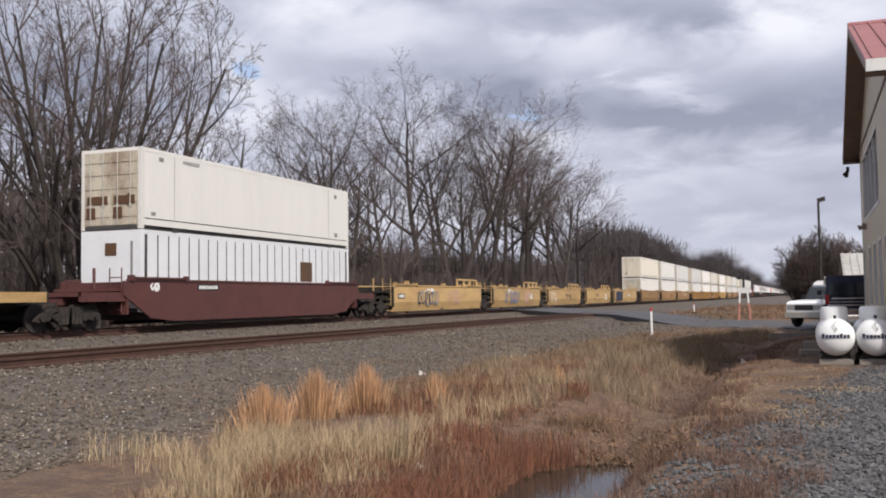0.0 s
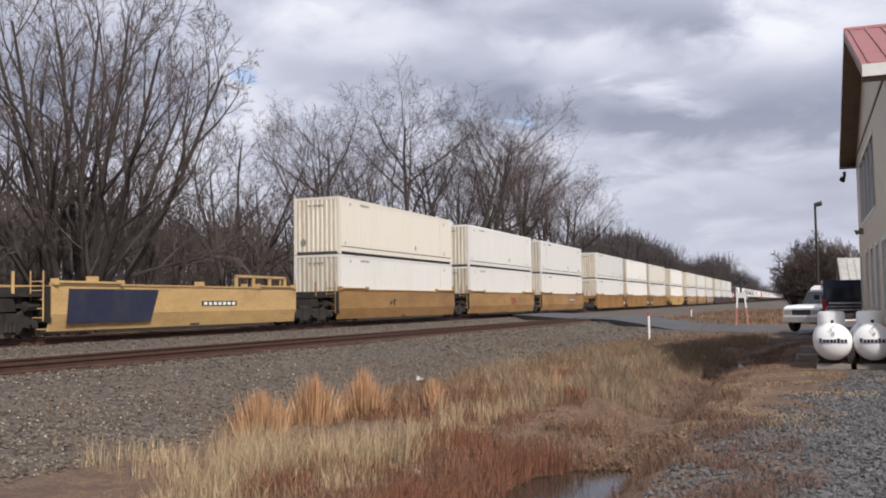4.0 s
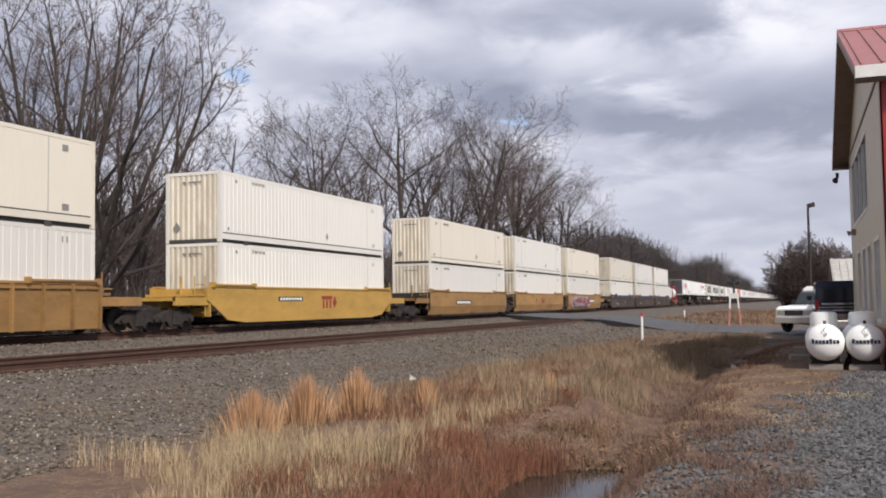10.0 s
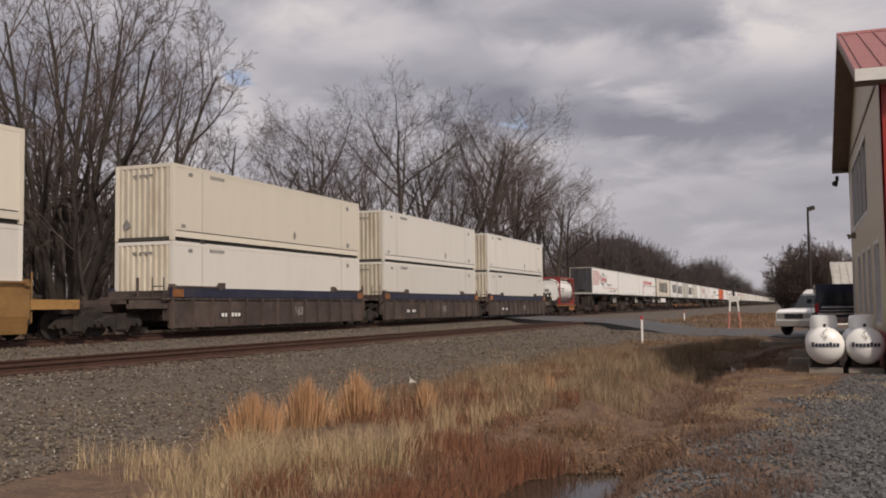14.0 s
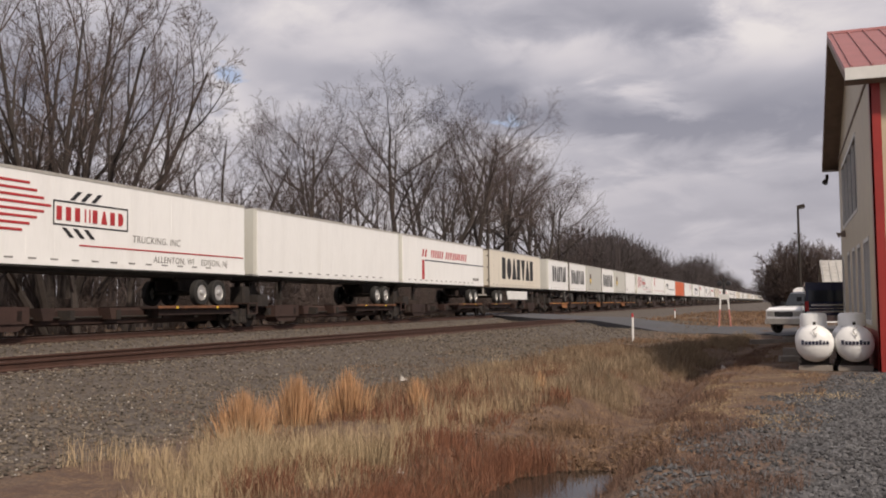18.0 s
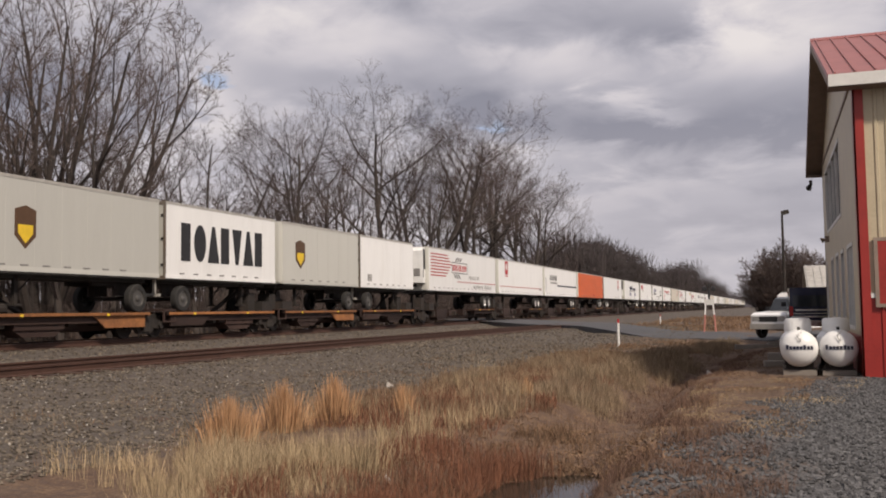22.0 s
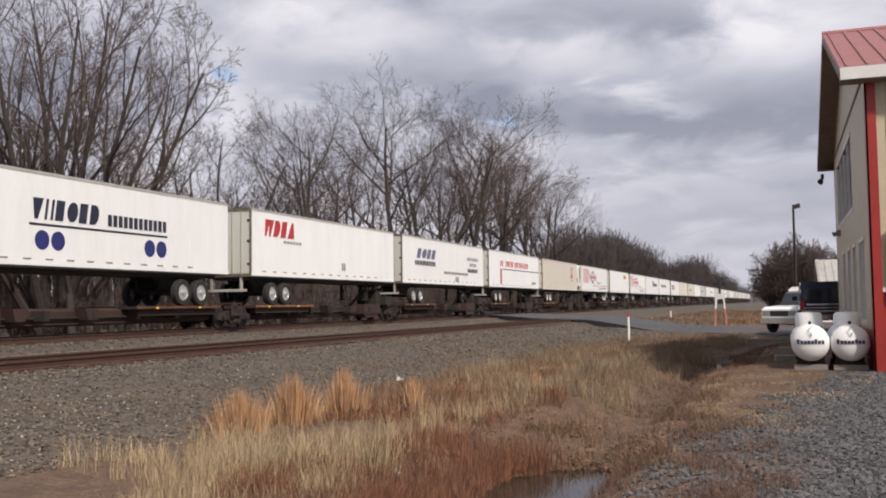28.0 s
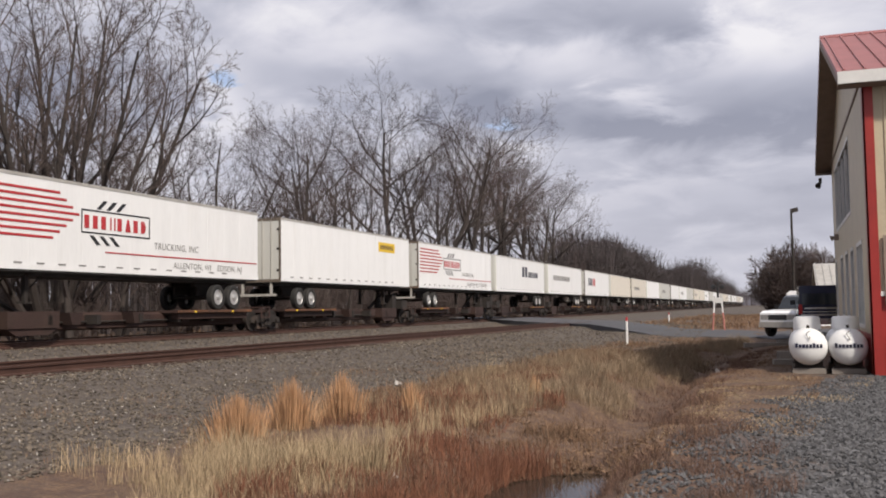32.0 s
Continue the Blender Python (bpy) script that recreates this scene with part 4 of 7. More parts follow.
# -- well cars --
def well_car(u, length, style, near_bogie, far_bogie, label, marks=(), near_gap=1.6, far_gap=1.6):
    """One well of a double-stack car, from u, for a container of the length."""
    colour = {"smooth": YELLOW, "empty": BRIGHT_YELLOW, "ribbed": YELLOW, "sloped": SUNNY_YELLOW, "red": OXIDE, "dark": DARK_CAR}[style]
    car = tagged(new("well_car"), label, "rail car", "well cars of the train")
    h = 1.38
    ext = 0.75 if style in ("sloped", "red") else 0.25
    a, b = -ext, length + ext
    z0, z1 = 0.22, 1.66
    k = "%s %.1f" % (style, length)

    def side(s):
        m = Mesh()
        if style in ("sloped", "red"):
            m.prism([(a - 0.2, 1.15), (a + 1.2, 0.35), (a + 2.6, z0), (b - 2.6, z0), (b - 1.2, 0.35), (b + 0.2, 1.15), (b + 0.2, z1), (a - 0.2, z1)], 0, *sorted((s * (h - 0.08), s * h)))
        else:
            m.box(*sorted((s * (h - 0.08), s * h)), a, b, 0.75 if style in ("smooth", "empty") else z0, z1)
            if style in ("smooth", "empty"):
                n = len(m.v)
                m.prism([(s * h, 0.75), (s * (h - 0.08), 0.75), (s * (h - 0.2), z0), (s * (h - 0.12), z0)], 1, a, b)
        return m
    for s in (1, -1):
        w = part("side_wall", shared("side_wall %s %d" % (k, s), lambda: side(s), colour), colour, car)
        part("top_chord", shared("top_chord %s %d" % (k, s), lambda: Mesh().box(*sorted((s * (h - 0.1), s * (h + 0.03))), a, b, z1, z1 + 0.07) if style != "dark" else Mesh().box(*sorted((s * (h - 0.1), s * (h + 0.05))), a, b, 1.36, z1 + 0.07), NAVY if style == "dark" else colour), colour, w)
        part("side_sill", shared("side_sill %s %d" % (k, s), lambda: Mesh().box(*sorted((s * (h - 0.25), s * (h - 0.1))), a + 2.2, b - 2.2, 0.1, z0), IRON), IRON, w)
        if style in ("ribbed", "dark"):
            rib = shared("rib %s %d" % (style, s), lambda: Mesh().box(*sorted((s * h, s * (h + 0.11))), -0.045, 0.045, 0.2, 1.36 if style == "dark" else 1.66).box(*sorted((s * h, s * (h + 0.05))), -0.6, 0.6, 1.28 if style == "dark" else 1.5, 1.33 if style == "dark" else 1.56), colour)
            n = int((b - a) / 1.22)
            for i in range(n + 1):
                part("rib", rib, colour, w, at=(0, a + 0.1 + (b - a - 0.2) * i / n, 0))
    cap = shared("guide %s" % style, lambda: Mesh().box(h - 0.14, h + 0.07, -1.5, 1.5, z1 + 0.07, z1 + 0.14).box(h - 0.14, h + 0.08, -1.6, -1.45, z1, z1 + 0.2).box(h - 0.14, h + 0.08, 1.45, 1.6, z1, z1 + 0.2), DARK_CAR if style == "dark" else colour)
    for y in (a + 1.7, b - 1.7):
        part("corner_guide", cap, colour, car, at=(0, y, 0))
    if style == "dark":
        for y in (a + 0.1, b - 0.75):
            part("end_block", shared("end_block", lambda: Mesh().box(h + 0.05, h + 0.075, 0, 0.65, 1.38, 1.68), DECK_BRIGHT), DECK_BRIGHT, car, "orange block on the top chord", at=(0, y, 0))
        for y in (a + 3.4, b - 3.4):
            part("guide_post", shared("guide_post", lambda: Mesh().box(h - 0.1, h + 0.07, -0.16, 0.16, 1.72, 1.95), DARK_CAR), DARK_CAR, car, at=(0, y, 0))
    if style == "empty":
        gr = Mesh().box(h - 0.1, h - 0.02, length - 4.6, length - 0.6, z1 + 0.45, z1 + 0.55)
        for i in range(4):
            gr.box(h - 0.1, h - 0.02, length - 4.6 + i * 1.3, length - 4.45 + i * 1.3, z1 + 0.05, z1 + 0.5)
        part("guide_frame", gr, colour, car)
        for y, w, tall in ((1.4, 0.4, 0.3), (length / 2, 0.4, 0.22), (length * 0.72, 0.25, 0.18)):
            part("side_fitting", Mesh().box(h - 0.12, h + 0.05, y, y + w, z1 + 0.05, z1 + tall), colour, car)
    part("well_floor", shared("well_floor %s" % k, lambda: Mesh().box(-h + 0.1, h - 0.1, 0.4, 1.4, 0.3, 0.52).box(-h + 0.1, h - 0.1, length - 1.4, length - 0.4, 0.3, 0.52).box(-h + 0.1, h - 0.1, length / 2 - 0.3, length / 2 + 0.3, 0.25, 0.45), IRON), IRON, car)
    for s, y, gap, has in ((-1, a, near_gap, near_bogie), (1, b, far_gap, far_bogie)):
        end = Mesh().box(-h + 0.02, h - 0.02, y - 0.04, y + 0.04, 0.5, 1.62).box(-0.5, 0.5, *sorted((y, y + s * (gap - ext))), 0.85, 1.25)
        end.box(-1.2, 1.2, *sorted((y + s * 0.1, y + s * 0.7)), 1.3, 1.4)
        part("end_frame", end, IRON if style in ("smooth", "empty") else colour, car)
        lad = Mesh()
        for x in (0.75, 1.25):
            lad.tube((x, y + s * 0.2, 0.55), (x, y + s * 0.2, 2.1), 0.025, None, 5)
        for i in range(5):
            lad.tube((0.75, y + s * 0.2, 0.65 + i * 0.28), (1.25, y + s * 0.2, 0.65 + i * 0.28), 0.02, None, 5)
        lad.tube((0.3, y + s * 0.45, 1.35), (0.3, y + s * 0.45, 2.1), 0.05, None, 6)
        part("ladder", lad, colour, car)
        part("brake_gear", Mesh().box(-0.3, 0.75, *sorted((y + s * 0.15, y + s * 0.55)), 0.95, 1.3).tube((0.9, y + s * 0.1, 1.0), (0.9, y + s * 0.6, 1.0), 0.16, None, 8), IRON, car)
        if has:
            bogie(car, y + s * (gap - ext))
        if gap > 2:
            part("coupler", Mesh().box(-0.12, 0.12, *sorted((y + s * 1.0, y + s * 2.85)), 0.7, 0.95).box(-0.18, 0.18, *sorted((y + s * 2.5, y + s * 2.9)), 0.62, 1.02), IRON, car)
            part("end_platform", Mesh().box(-1.3, 1.3, *sorted((y, y + s * 2.2)), 1.12, 1.26).box(1.2, 1.32, *sorted((y, y + s * 2.2)), 0.95, 1.26), colour, car)
    for kind, y, z, w, hh, n in marks:
        if kind == "53" or kind == "40":
            digits(kind, y, z, hh, car, BLACK, h + 0.012)
        elif kind == "red":
            em = Mesh().box(h, h + 0.012, y, y + w * 2.0, z + hh * 0.72, z + hh)
            for k in (0.2, 0.85, 1.5):
                em.box(h, h + 0.012, y + w * k, y + w * (k + 0.3), z, z + hh * 0.66)
            em.prism([(y + w * 2.5, z), (y + w * 2.95, z + hh / 2), (y + w * 2.5, z + hh), (y + w * 2.1, z + hh / 2)], 0, h, h + 0.012)
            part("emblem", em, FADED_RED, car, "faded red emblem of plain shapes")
        elif kind == "plate":
            p = part("plate", Mesh().box(h, h + 0.01, y, y + w, z, z + hh), BLACK, car, "black plate with pale marks")
            part("plate_mark", bars(y + 0.08, z + hh * 0.2, (w - 0.16) / n, hh * 0.6, n, x=h + 0.016), WHITE_PAINT, p)
        elif kind == "dark":
            part("sprayed_paint", scrawl(y, z, w, hh, n, h), BLACK, car, "dark sprayed scrawl")["kind"] = "stuff"
        elif kind == "blue":
            part("painted_patch", Mesh().prism([(y, z), (y + w * 0.9, z), (y + w, z + hh), (y + 0.1, z + hh)], 0, h, h + 0.008), NAVY, car, "blue painted patch")
        elif kind == "spray":
            r = random.Random(round(y * 10) + n)
            for name, mt, lift, grow_by, tall in (("pale", SPRAY_BLUE, 0.003, 1.25, 0.95), ("purple", SPRAY_PURPLE, 0.006, 1.05, 0.85), ("dark red", SPRAY_RED, 0.009, 0.92, 0.74)):
                m = Mesh()
                for i in range(n + 1):
                    cy, cw = y + w * (i + 0.5) / (n + 1), w / (n + 1) * 0.5 * grow_by
                    cz, ch = z + hh * 0.5, hh * 0.5 * tall
                    pts = [(cy + cw * math.cos(a) * r.uniform(0.85, 1.15) + 0.12 * math.sin(a), cz + ch * max(-1, min(1, 1.35 * math.sin(a))) * r.uniform(0.8, 1.05)) for a in (k * 0.5236 for k in range(12))]
                    m.prism(pts, 0, h, h + lift + 0.0003 * i)
                part("sprayed_field", m, mt, car, "%s sprayed field" % name)["kind"] = "stuff"
            part("sprayed_paint", scrawl(y + 0.2, z + 0.1, w - 0.4, hh * 0.8, n * 2, h + 0.010, 0.4), WHITE_PAINT, car, "white sprayed strokes")["kind"] = "stuff"
            part("sprayed_paint", scrawl(y + 0.3, z + 0.05, w - 0.6, hh * 0.7, n, h + 0.008), BLACK, car, "dark sprayed strokes")["kind"] = "stuff"
        elif kind == "grey":
            part("sprayed_paint", scrawl(y, z, w, hh, n, h), GREY_MARK, car, "grey sprayed scrawl")["kind"] = "stuff"
        elif kind in ("pink", "blue_grey"):
            part("sprayed_paint", scrawl(y, z, w, hh, n, h + 0.005), PINK_SPRAY if kind == "pink" else GREY_BLUE, car, "faded pink sprayed scrawl" if kind == "pink" else "slate sprayed scrawl")["kind"] = "stuff"
        elif kind == "white":
            part("sprayed_paint", scrawl(y, z, w, hh, n, h), WHITE_PAINT, car, "white sprayed scrawl")["kind"] = "stuff"
        elif kind == "box":
            eb = part("end_board", Mesh().box(h, h + 0.085, y, y + w, z, z + hh), BLACK, car, "dark marking board")
            part("board_mark", bars(y + 0.25, z + 0.25, 0.22, 0.28, 3, x=h + 0.09), WHITE_PAINT, eb)["kind"] = "stuff"
    return rides(car, u)


def scrawl(y0, z0, w, hh, n, h, bold=1.0):
    """Looping sprayed strokes of no meaning, as smooth flat ribbons."""
    r = random.Random(n * 7 + round(y0 * 10))
    m = Mesh()
    for i in range(n):
        cy, cz = y0 + w * (i + 0.5) / n, z0 + hh / 2
        a0, turns = r.uniform(0, 6.28), r.uniform(0.35, 1.1) * r.choice((-1, 1))
        rx, rz, drift = w / n * r.uniform(0.35, 0.6), hh * r.uniform(0.36, 0.5), w / n * r.uniform(-0.3, 0.3)
        half, x = bold * r.uniform(0.04, 0.09), h + 0.004 + 0.0006 * i
        k = 22
        s = len(m.v)
        for j in range(k + 1):
            f = j / k
            a = a0 + turns * 6.28 * f
            p, q = cy + rx * math.cos(a) * (1 - 0.35 * f) + drift * f, cz + rz * math.sin(a + 0.5 * math.sin(3 * a0 + 2 * a))
            dp, dq = -rx * math.sin(a), rz * math.cos(a)
            ln = math.hypot(dp, dq) or 1
            b = half * (0.6 + 0.4 * math.sin(math.pi * f))
            m.v += [(x, p - dq / ln * b, q + dp / ln * b), (x, p + dq / ln * b, q - dp / ln * b)]
        m.f += [(s + 2 * j, s + 2 * j + 1, s + 2 * j + 3, s + 2 * j + 2) for j in range(k)]
    return m


YL = "weathered ochre yellow well car"
well_car(-262.0, 12.2, "empty", True, True, "yellow empty well car at the head of the passing string", far_gap=3.4)
well_car(-242.9, LONG, "red", True, True, "red-brown well car with sloping ends", [("plate", 3.2, 1.35, 1.4, 0.22, 8), ("white", 0.4, 1.35, 0.5, 0.22, 2)], 2.9, 3.0)
stack(-242.9, [("striped", "white"), ("reefer", "white")])
for u, ln, nb, fb, mk in ((-220.95, 14.7, True, False, [("plate", 0.3, 0.95, 0.9, 0.28, 5), ("grey", 3.0, 0.55, 3.6, 0.85, 7), ("dark", 3.2, 0.6, 3.0, 0.7, 5), ("pink", 8.2, 0.5, 2.4, 1.0, 5), ("white", 4.2, 1.3, 1.6, 0.2, 3)]),
                          (-202.85, 12.5, True, False, [("40", 0.1, 0.45, 0.6, 0, 0), ("grey", 2.4, 0.5, 4.4, 0.95, 7), ("blue_grey", 2.6, 0.55, 4.0, 0.8, 6), ("white", 3.2, 1.3, 1.6, 0.25, 3), ("pink", 7.6, 0.45, 2.0, 1.05, 5), ("white", 9.0, 0.8, 1.2, 0.5, 3)]),
                          (-186.95, 12.2, True, False, [("white", 0.4, 0.5, 2.0, 0.9, 3), ("dark", 6.0, 0.7, 2.5, 0.5, 4)]),
                          (-171.25, 12.1, True, False, [("dark", 3.5, 0.5, 3.0, 0.8, 4), ("white", 8.8, 0.6, 1.4, 0.7, 3)]),
                          (-155.75, 14.6, True, True, [("blue", 0.4, 0.45, 4.6, 1.1, 0), ("plate", 7.6, 0.95, 2.4, 0.2, 7)])):
    well_car(u, ln, "empty", nb, fb, "bright yellow empty well car with sprayed scrawls", mk)
for u, mk, fb in ((-136.3, [("dark", 6.0, 0.9, 0.8, 0.3, 3)], False), (-116.6, [("53", 0.9, 0.45, 0.75, 0, 0), ("red", 9.6, 0.75, 0.5, 0.55, 3), ("dark", 7.6, 0.9, 0.3, 0.3, 1)], False), (-97.2, [("53", 0.3, 0.6, 0.5, 0, 0), ("plate", 9.6, 1.05, 2.6, 0.2, 8)], True)):
    well_car(u, LONG, "smooth", True, fb, YL + ", smooth sides", mk)
    stack(u, [("ribbed", "white"), ("ribbed" if u < -100 else "plain", "white" if u > -120 else "cream")])
for u, mk, fb in ((-73.5, [("dark", 3.6, 0.9, 2.4, 0.3, 5), ("box", 15.2, 0.35, 1.1, 1.2, 0)], False), (-54.1, [("53", 13.8, 0.55, 0.5, 0, 0), ("box", 15.1, 0.35, 1.2, 1.2, 0), ("red", 5.6, 0.8, 0.35, 0.4, 3)], False), (-34.8, [("box", -0.1, 0.35, 1.2, 1.2, 0)], True)):
    well_car(u, LONG, "ribbed", True, fb, YL + ", ribbed sides", mk, far_gap=1.6 if not fb else 2.6)
    stack(u, [("ribbed" if u > -60 else "plain", "white"), ("ribbed" if u > -60 and u < -50 else "plain", "white" if u < -50 else "cream")])
well_car(-11.3, LONG, "sloped", True, True, YL + ", sloping ends", [("red", 8.6, 0.75, 0.55, 0.6, 3), ("plate", 4.5, 1.1, 2.2, 0.2, 8), ("53", 14.0, 0.6, 0.4, 0, 0)], 2.6, 2.6)
stack(-11.3, [("ribbed", "white"), ("ribbed", "white")])
for u, mk, fb in ((12.2, [("53", 0.6, 0.6, 0.4, 0, 0), ("plate", 4.6, 0.85, 3.0, 0.27, 9)], False), (31.6, [("red", 8.0, 0.8, 0.4, 0.4, 3), ("dark", 6.0, 0.9, 0.4, 0.3, 1)], False), (50.6, [("spray", 1.2, 0.4, 9.0, 1.15, 6), ("plate", 9.8, 0.9, 2.8, 0.26, 9)], True)):
    well_car(u, LONG, "smooth", True, fb, YL + ", smooth sides" + (" with sprayed paint" if u > 50 else ""), mk, 2.6 if u < 20 else 1.6, 2.6 if fb else 1.6)
    stack(u, [("plain", "white"), ("plain", "white" if u > 20 and u < 40 else "cream")])
for u, fb in ((74.1, False), (93.5, False), (112.9, True)):
    well_car(u, LONG, "dark", True, fb, "dark brown well car with a navy top chord", [("plate", 3.0, 0.55, 1.6, 0.25, 6), ("grey", 9.0, 0.6, 0.8, 0.4, 3), ("53", 11.0, 0.55, 0.5, 0, 0)], 2.6 if u < 80 else 1.6, 2.4 if fb else 1.6)
    stack(u, [("plain", "white"), ("plain", "white" if u > 80 else "cream")])


# -- spine cars, tank container and road trailers --
def spine_car(u, length, wheels_far, label="rusty spine car that carries a road trailer"):
    car = tagged(new("spine_car"), label, "rail car", "spine cars of the train")
    k = "%.1f" % length
    part("centre_sill", shared("centre_sill %s" % k, lambda: Mesh().prism([(-0.45, 0.9), (0.45, 0.9), (0.62, 0.8), (0.62, 0.36), (0.5, 0.3), (-0.5, 0.3), (-0.62, 0.36), (-0.62, 0.8)], 1, 0.35, length - 0.15).box(-0.3, 0.3, -1.4, 0.35, 0.62, 0.95).box(-0.3, 0.3, length - 0.15, length + 1.2, 0.62, 0.95), RUST), RUST, car)
    p0 = length - 6.0 if wheels_far else 0.3
    if length < 10:
        p0 = 0.2
    w = 5.4 if length > 10 else 8.1
    deck = part("wheel_deck", shared("wheel_deck %.1f" % w, lambda: Mesh().box(-1.32, 1.32, 0, w, 0.84, 0.94).box(-1.2, -0.9, 0.2, w - 0.2, 0.6, 0.84).box(0.9, 1.2, 0.2, w - 0.2, 0.6, 0.84), RUST), RUST, car, at=(0, p0, 0))
    part("deck_edge", shared("deck_edge %.1f" % w, lambda: Mesh().box(1.32, 1.35, 0, w, 0.85, 0.95), DECK_BRIGHT if length < 10 else DECK_ORANGE), DECK_ORANGE, deck, "orange-brown deck edge")
    if length < 10:
        part("side_plate", shared("side_plate %.1f %d" % (w, wheels_far), lambda: Mesh().prism([(w - 3.0, 0.84), (w - 0.2, 0.84), (w - 0.2, 0.42), (w - 2.4, 0.42)] if wheels_far else [(0.2, 0.84), (3.0, 0.84), (2.4, 0.42), (0.2, 0.42)], 0, 1.2, 1.26), DECK_BRIGHT if wheels_far else RUST), DECK_BRIGHT, deck, "rusty orange side plate" if wheels_far else "dark rusty side plate")
    part("edge_mark", shared("edge_mark %.1f" % w, lambda: Mesh().box(1.35, 1.356, w * 0.2, w * 0.2 + 0.14, 0.84, 0.92).box(1.35, 1.356, w * 0.7, w * 0.7 + 0.14, 0.84, 0.92), YELLOW_MARK), YELLOW_MARK, deck)
    hy = 1.0 if wheels_far else length - 1.0
    s = 1 if wheels_far else -1
    part("hitch", shared("hitch %d" % s, lambda: Mesh().prism([(-0.55 * s, 0.9), (-0.05 * s, 1.95), (0.2 * s, 1.95), (0.55 * s, 0.9)], 0, -0.45, -0.35).prism([(-0.55 * s, 0.9), (-0.05 * s, 1.95), (0.2 * s, 1.95), (0.55 * s, 0.9)], 0, 0.35, 0.45).box(-0.5, 0.5, -0.35, 0.45, 1.95, 2.1).tube((0, 0.2 * s, 1.9), (0, 2.4 * s, 0.9), 0.09, None, 6), IRON), IRON, car, "trailer hitch stand", at=(0, hy, 0))
    part("side_tank", shared("side_tank", lambda: Mesh().box(0.5, 1.15, -1.1, 1.1, 0.42, 0.95).prism([(-1.1, 0.42), (1.1, 0.42), (0.7, 0.2), (-0.7, 0.2)], 0, 0.5, 1.1), RUST), RUST, car, at=(0, hy + s * 1.9, 0))
    part("walkway", shared("walkway", lambda: Mesh().box(0.4, 1.3, -0.4, 0.4, 1.0, 1.06).box(1.24, 1.28, -0.4, -0.3, 0.6, 1.0).box(1.24, 1.28, 0.3, 0.4, 0.6, 1.0).box(1.24, 1.28, -0.4, 0.4, 0.56, 0.62), RUST), RUST, car, at=(0, length + 0.7, 0))
    part("brake_pipe", shared("brake_pipe %s" % k, lambda: Mesh().tube((0.7, -0.4, 0.58), (0.7, length - 0.2, 0.58), 0.04, None, 6), IRON), IRON, car)
    for y in (length * 0.3, length * 0.5, length * 0.68):
        part("sill_bracket", shared("sill_bracket", lambda: Mesh().prism([(-0.32, 0.9), (0.32, 0.9), (0.2, 0.5), (-0.2, 0.5)], 0, 0.6, 1.1), RUST), RUST, car, at=(0, y, 0))
    for i in range(max(1, int((length - 1.5) / 2.3))):
        part("cross_beam", shared("cross_beam", lambda: Mesh().box(-1.15, 1.15, -0.1, 0.1, 0.5, 0.82), IRON), IRON, car, at=(0, 1.3 + i * 2.3, 0))
    part("brake_box", shared("brake_box", lambda: Mesh().box(0.55, 1.2, -0.45, 0.45, 0.9, 1.4).tube((0.6, 0.5, 1.1), (0.6, 1.3, 1.1), 0.18, None, 10).box(0.3, 0.9, -1.2, -0.6, 0.9, 1.75), IRON), IRON, car, at=(0, hy - s * 0.4, 0))
    bogie(car, -0.95)
    return rides(car, u)


def tyre_meshes():
    tyre = Mesh().lathe([(-0.28, 0.3), (-0.28, 0.47), (-0.24, 0.51), (-0.04, 0.51), (0.0, 0.47), (0.0, 0.33), (-0.03, 0.31)], (0, 0, 0), (1, 0, 0), 22, False)
    rim = Mesh().lathe([(-0.03, 0.33), (-0.005, 0.29), (-0.09, 0.25), (-0.12, 0.15), (0.0, 0.11), (0.03, 0.06)], (0, 0, 0), (1, 0, 0), 18)
    return tyre.mesh("tyre", RUBBER, True), rim.mesh("rim", RIM, True)


TYRE, WHEEL_RIM = tyre_meshes()
SHORT_RIM = tyre_meshes()[1]
SHORT_RIM.materials[0] = DULL_RIM
BODY_Z, BODY_TOP = 2.2, 5.2


